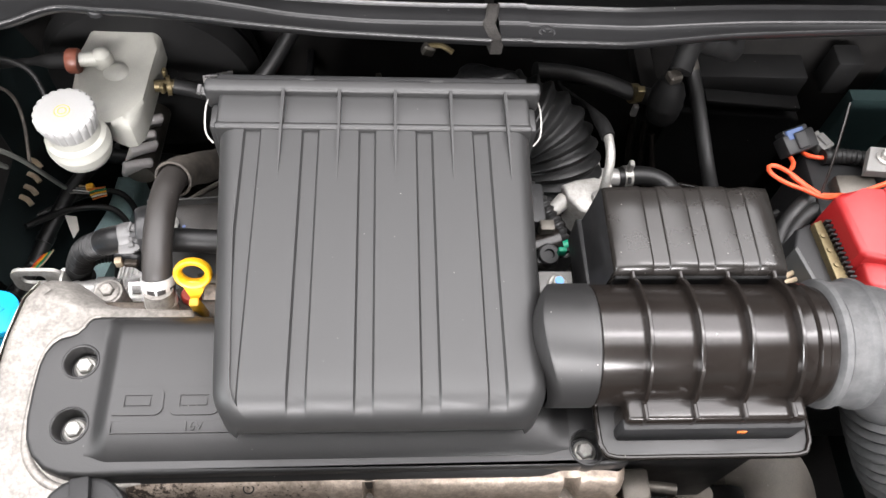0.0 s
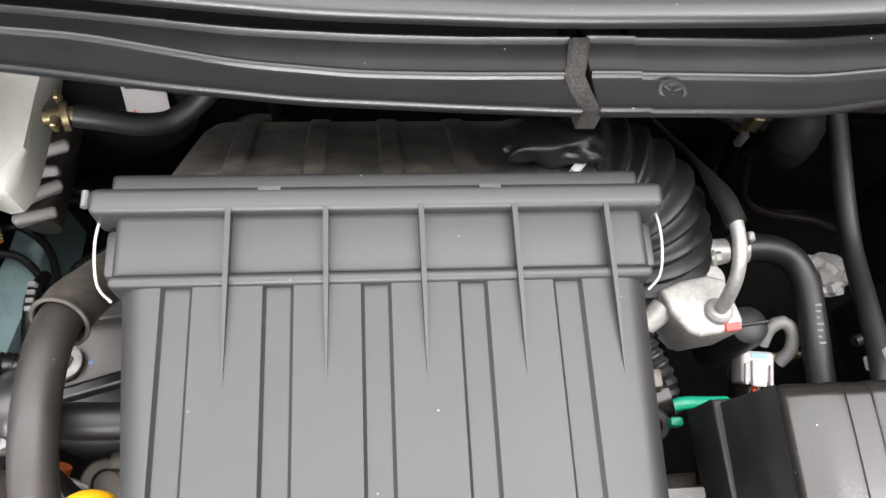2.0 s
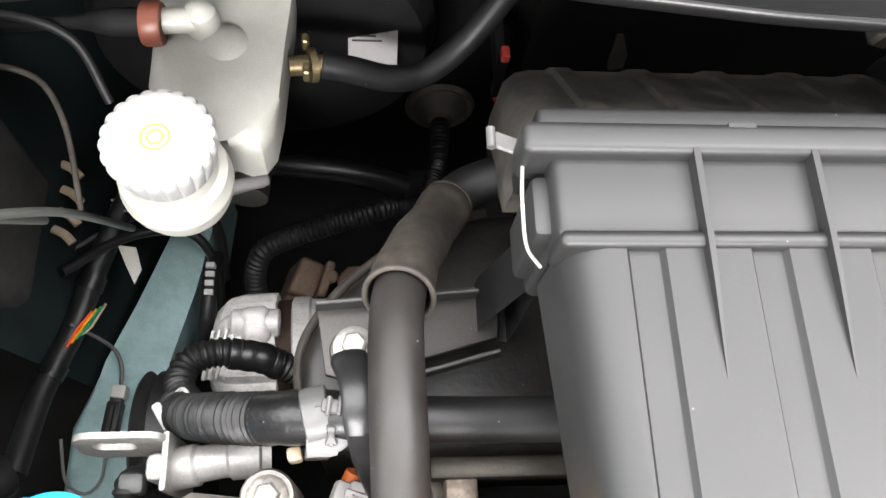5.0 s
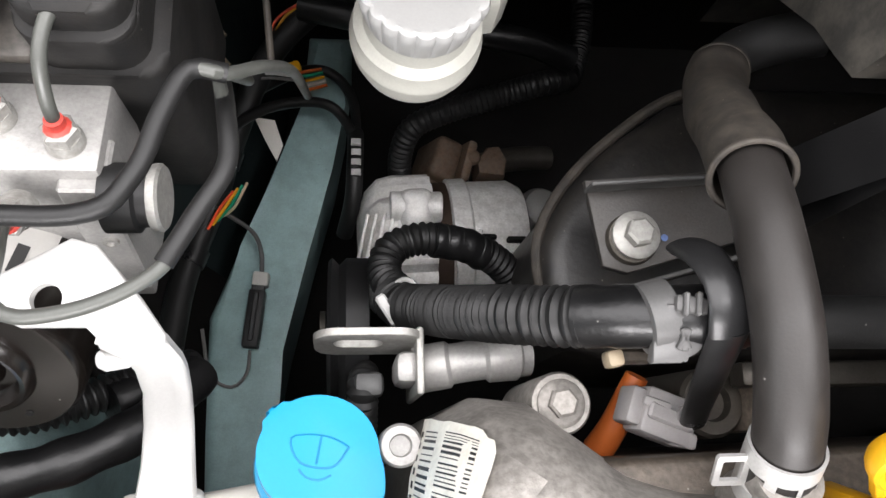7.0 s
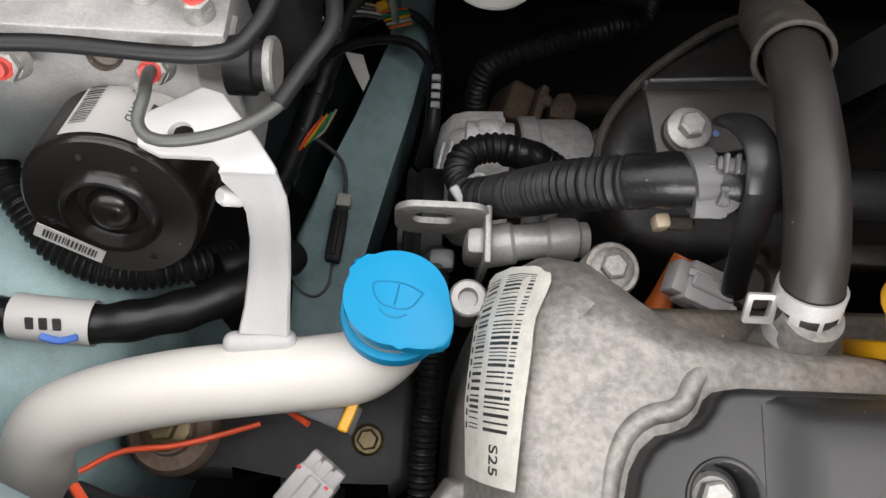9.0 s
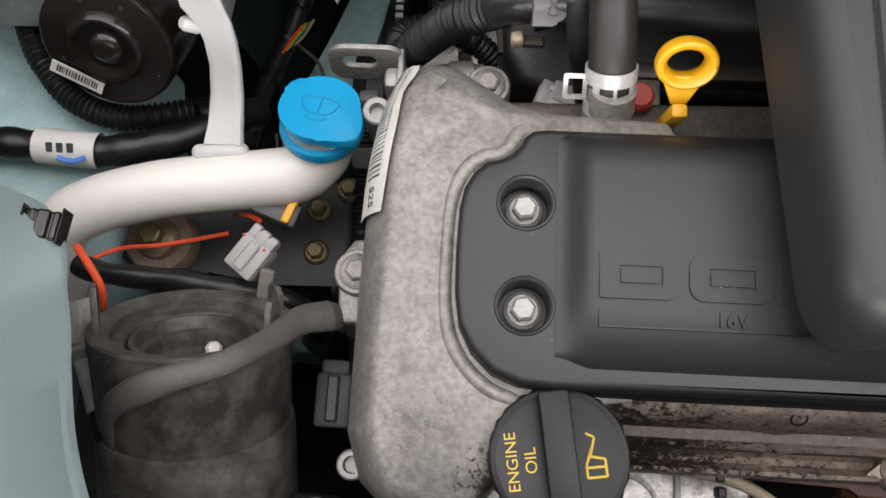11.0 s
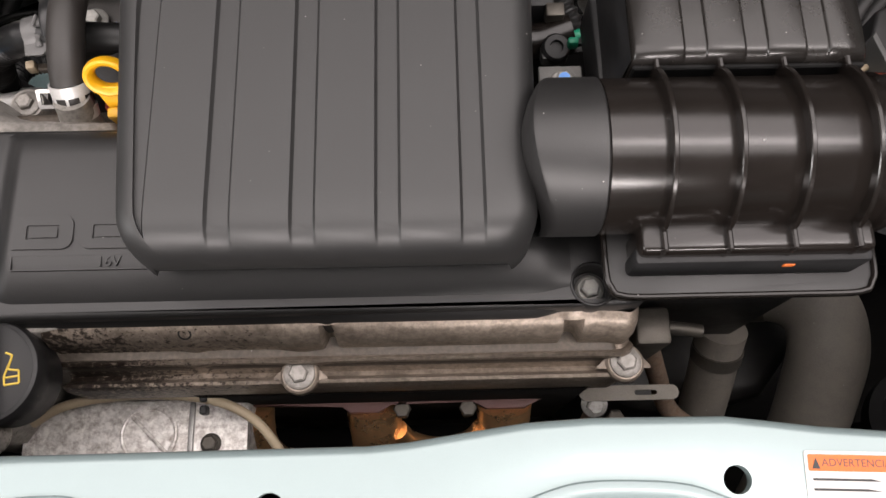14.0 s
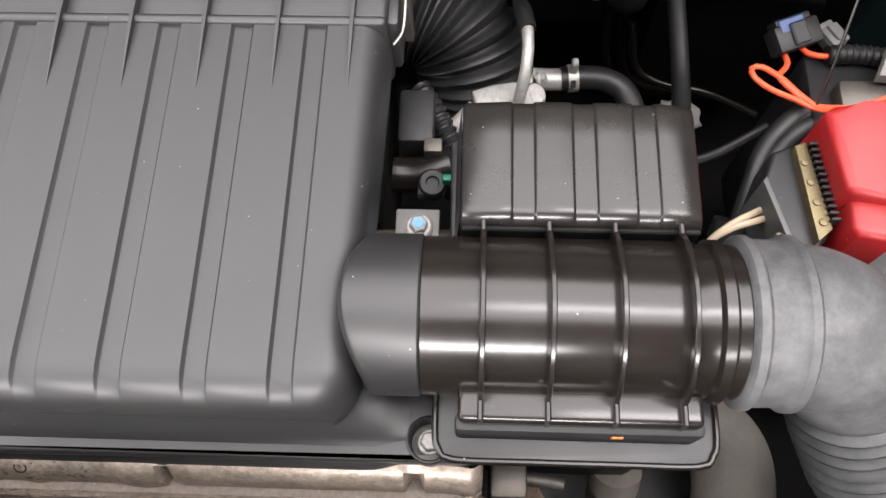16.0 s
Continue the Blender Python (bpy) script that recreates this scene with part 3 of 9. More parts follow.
# ---- air cleaner over the engine ----
def air_cleaner():
    root = thing("air_cleaner_housing", "large ribbed matt black plastic air cleaner box over the engine", "air filter box", (0, 0.28, 0.80))
    grooves = (-0.0900, -0.0478, -0.0062, 0.0358, 0.0780)

    def half_left(y):
        return 0.116 + (y - 0.385) * 0.075

    def half_right(y):
        return 0.1165 + (y - 0.385) * 0.028

    # body: rows from the rear to the front and down its face; each row: y, drop below the top, groove depth
    stations = [(0.3865, 0.0, 1), (0.35, 0, 1), (0.30, 0, 1), (0.25, 0, 1), (0.215, 0, 1), (0.195, 0.0, 1), (0.186, 0.0003, 1), (0.181, 0.0012, 1), (0.1775, 0.0025, 0.8), (0.174, 0.0048, 0.45),
                (0.1705, 0.0085, 0.1), (0.168, 0.0135, 0), (0.1665, 0.02, 0), (0.1665, 0.03, 0), (0.1675, 0.0385, 0), (0.170, 0.0425, 0), (0.176, 0.0445, 0), (0.20, 0.0447, 0)]
    top, rows, near = 0.8555, [], 0.0
    for y, drop, deep in stations:
        l, r = half_left(y), half_right(y)
        near = max(near, 0.19 - y)
        inset = 0.018 - math.sqrt(max(0.0, 0.018 ** 2 - min(near * 0.72, 0.0178) ** 2)) if near else 0.0
        l, r = -(l - inset), r - inset
        z = top - drop
        floor_z = min(z - 0.004, 0.81) if z > 0.815 else z - 0.002
        row = [(l - 0.001, floor_z), (l - 0.0005, z - min(0.016, (z - floor_z) * 0.7)), (l + 0.0012, z - 0.009 * (z > 0.83)), (l + 0.0045, z - 0.0042 * (z > 0.83)), (l + 0.0085, z - 0.0014 * (z > 0.83)), (l + 0.0125, z)]
        for g in grooves:
            d = 0.0026 * deep
            xs = [min(max(g + o, l + 0.0126), r - 0.0126) for o in (-0.0066, -0.0063, -0.0054, -0.0050, 0.0050, 0.0054, 0.0063, 0.0066)]
            row += [(x, z - d * f) for x, f in zip(xs, (0, 0.12, 0.88, 1, 1, 0.88, 0.12, 0))]
        row += [(r - 0.0125, z), (r - 0.0085, z - 0.0014 * (z > 0.83)), (r - 0.0045, z - 0.0042 * (z > 0.83)), (r - 0.0012, z - 0.009 * (z > 0.83)), (r + 0.0005, z - min(0.016, (z - floor_z) * 0.7)), (r + 0.001, floor_z)]
        rows.append([(x, y, zz) for x, zz in row])
    part("body", loft(bmesh.new(), rows), BLACK_SATIN, root, angle=28)
    # rear band with its frame, lip and lid flange
    bm = bmesh.new()
    box(bm, (-0.1185, 0.388, 0.79), (0.1175, 0.424, 0.8545), 0.004, 3)
    box(bm, (-0.1185, 0.3835, 0.835), (0.1175, 0.3895, 0.858), 0.0026, 3)
    part("band", bm, BLACK_SATIN, root)
    part("lip", box(bmesh.new(), (-0.1290, 0.4165, 0.837), (0.1265, 0.4287, 0.8608), 0.0035, 4), BLACK_SATIN, root)
    part("lid_flange", box(bmesh.new(), (-0.122, 0.4283, 0.80), (0.118, 0.4385, 0.8535), 0.0025, 3), BLACK_MATT, root)
    for x in (-0.0695, -0.0275, 0.0145, 0.0565, 0.0985):
        bm = bmesh.new()
        loft(bm, [[(x - 0.0014, 0.424, 0.848), (x - 0.0012, 0.424, 0.8605), (x + 0.0012, 0.424, 0.8605), (x + 0.0014, 0.424, 0.848)],
                  [(x - 0.0014, 0.386, 0.848), (x - 0.0011, 0.386, 0.8602), (x + 0.0011, 0.386, 0.8602), (x + 0.0014, 0.386, 0.848)],
                  [(x - 0.0012, 0.37, 0.848), (x - 0.0008, 0.37, 0.8590), (x + 0.0008, 0.37, 0.8590), (x + 0.0012, 0.37, 0.848)],
                  [(x - 0.0004, 0.337, 0.848), (x - 0.0002, 0.337, 0.8552), (x + 0.0002, 0.337, 0.8552), (x + 0.0004, 0.337, 0.848)]])
        part("rib", bm, BLACK_SATIN, root)
    for s, x in ((-1, -0.1185), (1, 0.1175)):
        part("side_lug", box(bmesh.new(), (x - 0.006, 0.392, 0.80), (x + 0.006, 0.415, 0.846), 0.003), BLACK_SATIN, root)
        clip = tube(bmesh.new(), [(x + s * 0.002, 0.425, 0.842), (x + s * 0.007, 0.424, 0.846), (x + s * 0.0092, 0.412, 0.848), (x + s * 0.0094, 0.399, 0.846), (x + s * 0.0080, 0.389, 0.842), (x + s * 0.003, 0.3835, 0.838)], 0.0007, 8, 0.002)
        part("wire_clip", clip, ZINC, root, "bent bright wire clip")
    tab = part("clip_hook", box(bmesh.new(), (-0.1365, 0.4270, 0.8395), (-0.1260, 0.4335, 0.8415), 0.0007, 1, (0, 0, -22)), CLIP_GREY, root, "bent tin hinge tab")
    part("curl", tube(bmesh.new(), [(-0.1365, 0.4275, 0.842), (-0.1365, 0.4355, 0.842)], 0.0017, 10, 0.003), CLIP_GREY, tab)
    # moulded arrow marks on the lip
    for x in (-0.052, 0.046):
        part("lip_mark", box(bmesh.new(), (x - 0.005, 0.4262, 0.8600), (x + 0.005, 0.4280, 0.86095), 0.0001, 1), BLACK_SATIN, root)
    # rear lid half, sloping away under the cowl
    rows = []
    for y, z, ins in ((0.437, 0.816, 0.0), (0.45, 0.808, 0.0), (0.47, 0.795, 0.002), (0.495, 0.772, 0.004), (0.52, 0.75, 0.007), (0.535, 0.734, 0.011), (0.545, 0.715, 0.016), (0.55, 0.66, 0.02)):
        l, r = -0.116 + ins, 0.122 - ins * 0.5
        row = [(l - 0.004, z - 0.05), (l - 0.002, z - 0.012), (l + 0.003, z - 0.003), (l + 0.01, z)]
        for g in grooves:
            row += [(g + 0.004, z), (g + 0.006, z + 0.003), (g + 0.016, z + 0.003), (g + 0.018, z)]
        row += [(r - 0.008, z), (r - 0.002, z - 0.004), (r + 0.002, z - 0.014), (r + 0.004, z - 0.05)]
        rows.append([(x, y, zz) for x, zz in row])
    part("rear_lid", loft(bmesh.new(), rows), LID_DUSTY, root, "dusty black rear half of the housing")
    # outlet collar towards the resonator, blended into the side
    bm = bmesh.new()
    axis_y, axis_z = 0.2213, 0.832
    rings = []
    r = 0.0420
    # its root is pointed: the crest reaches furthest over the box
    for back, sink in ((0.0042, 0.019), (0.0034, 0.010), (0.0018, 0.0035), (0.0, 0.0008), (-0.002, 0.0)):
        rings.append([(0.1075 + 0.0125 * math.cos(a) ** 2 - back, axis_y + (r - sink * 0.4) * math.cos(a), axis_z - sink + r * math.sin(a)) for a in (2 * math.pi * k / 64 for k in range(65))])
    for x, rr in ((0.1435, r), (0.1445, r - 0.001)):
        rings.append([(x, axis_y + rr * math.cos(a), axis_z + rr * math.sin(a)) for a in (2 * math.pi * k / 64 for k in range(65))])
    loft(bm, rings, caps=False)
    part("outlet_collar", bm, COVER, root, angle=28)
    return root


air_cleaner()


def bellows():
    root = thing("intake_bellows_hose", "black rubber bellows hose behind the air cleaner", "hose", (0.15, 0.46, 0.68))
    bm = bmesh.new()
    tube(bm, [(0.095, 0.492, 0.742), (0.13, 0.487, 0.742), (0.156, 0.474, 0.732), (0.169, 0.452, 0.705), (0.167, 0.432, 0.665), (0.162, 0.424, 0.61)],
         lambda s, t: 0.0415 + (0.003 * math.cos(2 * math.pi * s / 0.0095) if 0.025 < s < 0.135 else 0.0005), 32, 0.0012)
    part("bellows", bm, RUBBER, root)
    part("end_cuff", tube(bmesh.new(), [(0.088, 0.4925, 0.742), (0.10, 0.4915, 0.742), (0.112, 0.490, 0.742)], 0.0435, 32), RUBBER, root, "smooth rubber end cuff")


bellows()


def resonator():
    root = thing("intake_resonator", "glossy black plastic intake resonator with ribs and a box chamber", "intake duct", (0.225, 0.22, 0.79))
    ay, az, r = 0.2213, 0.832, 0.0412
    bm = bmesh.new()
    lathe(bm, [(r - 0.002, 0), (r, 0.001), (r, 0.13), (r - 0.0015, 0.133), (r - 0.0015, 0.142), (r + 0.001, 0.144), (r + 0.001, 0.149), (r - 0.0015, 0.151), (r - 0.0015, 0.17)], (0.144, ay, az), (1, 0, 0), 56)
    part("barrel", bm, BLACK_GLOSS, root)
    # box chamber with a stepped top
    bm = bmesh.new()
    steps = ((0.163, 0.189, 0.0), (0.189, 0.200, -0.0018), (0.200, 0.2205, 0.0), (0.2205, 0.2315, -0.0018), (0.2315, 0.252, 0.0), (0.252, 0.263, -0.0018), (0.263, 0.2845, 0.0))
    section = []
    for x0, x1, d in steps:
        lift = 0.0004 if d == 0 else 0.0
        section += [(x0 + 0.0002, d - lift * 3), (x0 + 0.0007, d - lift), (x0 + 0.0016, d), (x1 - 0.0016, d), (x1 - 0.0007, d - lift), (x1 - 0.0002, d - lift * 3)]
    section = [(0.1615, -0.075), (0.1625, -0.006), (0.164, -0.0022), *section[3:-3], (0.2825, -0.0022), (0.2845, -0.006), (0.2855, -0.075)]
    rows = []
    for y, z in ((0.2612, -0.022), (0.2616, -0.0075), (0.2626, -0.0042), (0.2645, -0.0017), (0.2672, -0.0004), (0.2705, 0.0), (0.29, 0.0), (0.31, 0.0), (0.326, -0.0005), (0.3305, -0.002), (0.333, -0.006), (0.335, -0.03)):
        rows.append([(x, y, 0.8655 + (dz + z if dz > -0.05 else dz)) for x, dz in section])
    loft(bm, rows)
    part("chamber", bm, CHAMBER, root, angle=70)
    bm = bmesh.new()
    prism(bm, [(0.157, 0.255), (0.288, 0.255), (0.288, 0.337), (0.155, 0.337)], 0.775, 0.808, 0.002)
    loft(bm, [[(0.157, 0.262, 0.78), (0.157, 0.336, 0.78)], [(0.1622, 0.264, 0.858), (0.1622, 0.333, 0.858)]], caps=False)
    part("chamber_foot", bm, BLACK_MATT, root)
    # Dark sheet laid over the chamber's front wall to stand for shade.
    part("front_shade", box(bmesh.new(), (0.1632, 0.2595, 0.80), (0.2842, 0.2624, 0.8565), 0.0008, 1), BLACK_SHADED, root)
    # saddle between the chamber and the barrel
    part("saddle", box(bmesh.new(), (0.164, 0.248, 0.80), (0.284, 0.267, 0.8445), 0.002), BLACK_GLOSS, root)
    # foot rail and flange at the front
    part("front_rail", box(bmesh.new(), (0.1635, 0.166, 0.80), (0.284, 0.1835, 0.8385), 0.0035, 3), BLACK_GLOSS, root)
    part("front_wall", box(bmesh.new(), (0.162, 0.1625, 0.80), (0.2865, 0.172, 0.829), 0.003), BLACK_MATT, root)
    bm = bmesh.new()
    prism(bm, rounded(0.151, 0.1505, 0.2985, 0.21, 0.012), 0.7985, 0.8055, 0.0015)
    part("flange", bm, COVER, root)
    bm = bmesh.new()
    tube(bm, [(0.1515, 0.196, 0.8055), (0.1515, 0.166, 0.8055), (0.1535, 0.157, 0.8055), (0.161, 0.1515, 0.8055), (0.20, 0.151, 0.8055), (0.25, 0.151, 0.8055), (0.288, 0.1515, 0.8055), (0.2955, 0.157, 0.8055), (0.298, 0.166, 0.8055), (0.298, 0.196, 0.8055)], 0.0019, 10, 0.003)
    part("flange_rim", bm, BLACK_GLOSS, root)
    part("orange_mark", box(bmesh.new(), (0.2405, 0.1618, 0.821), (0.2465, 0.1632, 0.8245), 0.0003, 1), ORANGE_MARK, root, "orange paint mark")
    for x in (0.1745, 0.2075, 0.2405, 0.2735):
        bm = bmesh.new()
        rows = []
        for a in (radians(-8 + 4 * k) for k in range(52)):
            c, s = math.cos(a), math.sin(a)
            rows.append([(x - 0.0016, ay + c * (r - 0.002), az + s * (r - 0.002)), (x - 0.0014, ay + c * (r + 0.0052), az + s * (r + 0.0052)), (x - 0.0009, ay + c * (r + 0.0058), az + s * (r + 0.0058)), (x + 0.0009, ay + c * (r + 0.0058), az + s * (r + 0.0058)),
                         (x + 0.0014, ay + c * (r + 0.0052), az + s * (r + 0.0052)), (x + 0.0016, ay + c * (r - 0.002), az + s * (r - 0.002))])
        loft(bm, rows)
        box(bm, (x - 0.0015, 0.246, 0.80), (x + 0.0015, 0.2638, 0.8615), 0.0008, 1)
        box(bm, (x - 0.0015, 0.1655, 0.80), (x + 0.0015, 0.186, 0.8425), 0.0008, 1)
        part("rib", bm, BLACK_GLOSS, root)
    # lower drop of the resonator
    part("lower_box", prism(bmesh.new(), [(0.178, 0.165), (0.282, 0.165), (0.292, 0.25), (0.178, 0.25)], 0.62, 0.80, 0.0), BLACK_MATT, root)
    return root


resonator()


def grey_duct():
    root = thing("grey_intake_duct", "grey weathered rubber intake elbow with corrugated lower end", "hose", (0.37, 0.2, 0.74))
    ay, az = 0.2213, 0.832
    bm = bmesh.new()
    lathe(bm, [(0.0415, -0.002), (0.0445, 0.0), (0.0450, 0.004), (0.0432, 0.006), (0.0428, 0.018), (0.0435, 0.021), (0.0455, 0.023), (0.0455, 0.027), (0.0432, 0.029), (0.038, 0.029)], (0.303, ay, az), (1, 0.0, 0), 48)
    part("cuff", bm, GREY_HOSE, root)
    bm = bmesh.new()
    tube(bm, [(0.326, ay, az), (0.340, 0.2205, 0.831), (0.358, 0.215, 0.822), (0.373, 0.2045, 0.802), (0.387, 0.190, 0.773), (0.403, 0.174, 0.745), (0.421, 0.156, 0.715), (0.441, 0.137, 0.685), (0.463, 0.117, 0.65), (0.482, 0.10, 0.61)],
         lambda s, t: 0.0415 - 0.006 * min(1.0, max(0.0, (s - 0.03) / 0.045)) + (0.0027 * min(1.0, (s - 0.066) / 0.01) * math.cos(2 * math.pi * (s - 0.066) / 0.0118) if 0.066 < s < 0.16 else 0), 36, 0.0014)
    part("elbow", bm, GREY_HOSE, root)
    return root


grey_duct()


# ---- engine ----
def engine():
    root = thing("engine", "cast aluminium four-cylinder engine with stained valve cover edge", "engine", (-0.05, 0.2, 0.5))
    chest = [(-0.288, 0.13, 0.5), (-0.280, 0.106, 0.5), (-0.266, 0.0935, 0.4), (-0.244, 0.0895, 0.35), (-0.222, 0.094, 0.3), (-0.205, 0.12, 0.1), (-0.19, 0.14, 0.1), (-0.155, 0.146, 0.1), (-0.12, 0.25, 0.1), (-0.135, 0.2865, 0.3),
             (-0.19, 0.2925, 0.4), (-0.207, 0.2995, 0.6), (-0.222, 0.312, 0.8), (-0.238, 0.3235, 0.9), (-0.258, 0.326, 0.95), (-0.274, 0.317, 0.9), (-0.2815, 0.295, 0.65), (-0.2865, 0.26, 0.58), (-0.2878, 0.20, 0.52)]
    cx, cy = -0.225, 0.2
    rows = []
    for z, d in ((0.45, 0.0), (0.69, 0.0), (0.712, 0.0015), (0.733, 0.006), (0.748, 0.0125), (0.758, 0.020), (0.7665, 0.029), (0.7705, 0.040)):
        row = []
        n = len(chest)
        for i, (x, y, w) in enumerate(chest):
            (xa, ya, _), (xb, yb, _) = chest[i - 1], chest[(i + 1) % n]
            t = Vector((xb - xa, yb - ya)).normalized()
            row.append((x - t.y * d * w, y + t.x * d * w, z))
        rows.append([*row, row[0]])
    part("timing_cover", loft(bmesh.new(), rows), ALU, root, angle=75)
    shell_rows, n = rows, len(chest)
    # raised border against the plastic cover
    bm = bmesh.new()
    tube(bm, [(-0.190, 0.2745, 0.764), (-0.2035, 0.2735, 0.7665), (-0.2105, 0.269, 0.7695), (-0.2135, 0.2625, 0.770), (-0.2185, 0.2585, 0.770), (-0.2265, 0.2565, 0.770), (-0.234, 0.2505, 0.7695), (-0.2385, 0.2405, 0.769), (-0.2405, 0.228, 0.7685), (-0.241, 0.205, 0.7685), (-0.2405, 0.187, 0.7685), (-0.2375, 0.1715, 0.769), (-0.2305, 0.1595, 0.769), (-0.2195, 0.150, 0.769), (-0.206, 0.1455, 0.768)], 0.0040, 12, 0.0025, flat=0.8)
    part("cover_border", bm, ALU, root)
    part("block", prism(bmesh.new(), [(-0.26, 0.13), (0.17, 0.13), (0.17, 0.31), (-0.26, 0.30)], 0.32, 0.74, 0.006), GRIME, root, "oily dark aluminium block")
    # front edge of the valve cover: rows along x
    profile = [(0.152, 0.770), (0.1475, 0.769), (0.1435, 0.765), (0.1400, 0.7545), (0.1390, 0.7380), (0.1365, 0.7340), (0.1342, 0.7400), (0.1325, 0.7425), (0.1308, 0.7405), (0.1300, 0.728), (0.1278, 0.7210), (0.1248, 0.7225), (0.1215, 0.7315), (0.1195, 0.7305), (0.118, 0.725), (0.118, 0.69)]
    xs = [-0.168 + 0.00173 * k for k in range(201)]
    rows = []
    for x in xs:
        bulge = sum(math.exp(-((x - b) / 0.011) ** 2) for b in (-0.022, 0.178)) + 0.6 * sum(math.exp(-((x - b) / 0.006) ** 2) for b in (-0.086,))
        bulge = min(1.0, bulge)
        scoop = max(math.exp(-((x - b) / w) ** 4) for b, w in ((-0.004, 0.0032), (0.139, 0.0045)))
        end = max(0.0, (x - 0.170) / 0.008) ** 2
        rows.append([(x, y - bulge * 0.002 * (k < 9) + scoop * 0.0065 * (1 < k < 5) + end * 0.006, z + bulge * 0.006 * (4 < k < 12) - scoop * (0, 0.002, 0.009, 0.012, 0.004)[min(k, 4)] * (k < 5) - end * 0.005) for k, (y, z) in enumerate(profile)])
    part("valve_cover_edge", loft(bmesh.new(), rows), ALU_DIRTY, root, "oil-stained cast aluminium edge")
    # small cored hole in the stained end of the edge: a dimple coloured black for depth
    part("cored_hole", lathe(bmesh.new(), [(0.0042, -0.001), (0.0040, 0.0006), (0.0030, 0.0008), (0.0026, -0.0006), (0, -0.0008)], (-0.086, 0.1445, 0.7662), (0, -0.65, 0.76), 20), BLACK_DUSTY, root, "cored hole, black put in for its depth")
    for x, y in ((-0.0245, 0.1245), (0.1745, 0.1275)):
        part("bolt_boss", lathe(bmesh.new(), [(0.0070, -0.0150), (0.0105, -0.0115), (0.0122, -0.006), (0.0118, -0.001), (0.0105, 0.0004), (0, 0.0006)], (x, y, 0.734), seg=32), ALU_DIRTY, root)
        bolt(root, (x, y, 0.7355), flats=0.0105, height=0.0042, flange=0.0095, mat_=ALU)
        bm = bmesh.new()
        for s in (-1, 1):
            loft(bm, [[(x + s * 0.009, y - 0.0035, 0.7335), (x + s * 0.009, y + 0.0055, 0.7335), (x + s * 0.009, y + 0.001, 0.722)], [(x + s * 0.0165, y - 0.003, 0.7295), (x + s * 0.0165, y - 0.0015, 0.7295), (x + s * 0.0165, y - 0.002, 0.720)]])
        part("boss_web", bm, ALU_DIRTY, root)
    # lugs and bolts of the timing chest
    for x, y, z, r in ((-0.2865, 0.3075, 0.704, 0.0085), (-0.2855, 0.1145, 0.704, 0.0078)):
        bm = bmesh.new()
        lathe(bm, [(r, -0.03), (r, 0), (r - 0.001, 0.001), (0.0045, 0.001), (0.004, -0.004), (0, -0.004)], (x, y, z), seg=24)
        part("lug", bm, ALU_BRIGHT, root)
    for x, y, z in ((-0.2885, 0.2115, 0.7165), (-0.2245, 0.322, 0.712), (-0.2275, 0.0955, 0.752)):
        part("bolt_boss", lathe(bmesh.new(), [(0.0128, -0.06), (0.0125, -0.002), (0.0115, 0), (0, 0)], (x, y, z), seg=28), ALU, root)
        bolt(root, (x, y, z), flats=0.0105, height=0.0042, flange=0.0095, mat_=ALU)
    part("chest_flange", prism(bmesh.new(), [(-0.298, 0.185), (-0.275, 0.185), (-0.275, 0.232), (-0.292, 0.23), (-0.299, 0.22)], 0.66, 0.712, 0.003), ALU, root)
    # breather spigot under the hose
    part("breather_spigot", lathe(bmesh.new(), [(0.0135, 0), (0.0122, 0.008), (0.0112, 0.03), (0, 0.03)], (-0.166, 0.284, 0.742), (0.0, 0.35, 0.94), 28), ALU, root)
    # bar code sticker laid on the chest's outer edge
    corners = [Vector(p) for p in ((-0.291, 0.2337, 0.7275), (-0.2705, 0.229, 0.7665), (-0.2865, 0.3245, 0.695), (-0.2605, 0.316, 0.765))]
    skin = BVHTree.FromPolygons([Vector(p) for row in shell_rows for p in row[:-1]], [(a * n + k, a * n + (k + 1) % n, (a + 1) * n + (k + 1) % n, (a + 1) * n + k) for a in range(len(shell_rows) - 1) for k in range(n)])
    grid = 16
    net = []
    for b in range(grid + 1):
        net.append([])
        for a in range(grid + 1):
            u, v = a / grid, b / grid
            q = corners[0].lerp(corners[1], u).lerp(corners[2].lerp(corners[3], u), v)
            near_, normal, _, _ = skin.find_nearest(q)
            out = normal if normal.dot(Vector((-0.6, 0.0, 0.8))) > 0 else -normal
            net[-1].append((near_, out))
    # even out the folds, so that the paper bends smoothly over the edge
    for _ in range(2):
        net = [[(sum((net[min(max(b + db, 0), grid)][min(max(a + da, 0), grid)][0] for da in (-1, 0, 1) for db in (-1, 0, 1)), Vector()) / 9 if 0 < a < grid and 0 < b < grid else net[b][a][0], sum((net[min(max(b + db, 0), grid)][min(max(a + da, 0), grid)][1] for da in (-1, 0, 1) for db in (-1, 0, 1)), Vector()).normalized()) for a in range(grid + 1)] for b in range(grid + 1)]

    def on(u, v, lift=0.0):
        """A place on the sticker: u across from its outer edge, v along from its front end, both 0 to 1."""
        a, b = u * grid, v * grid
        i, j = min(int(a), grid - 1), min(int(b), grid - 1)
        a, b = a - i, b - j
        p = [net[jj][ii] for jj, ii in ((j, i), (j, i + 1), (j + 1, i), (j + 1, i + 1))]
        q = p[0][0].lerp(p[1][0], a).lerp(p[2][0].lerp(p[3][0], a), b)
        return q + p[0][1] * (0.0026 + lift)

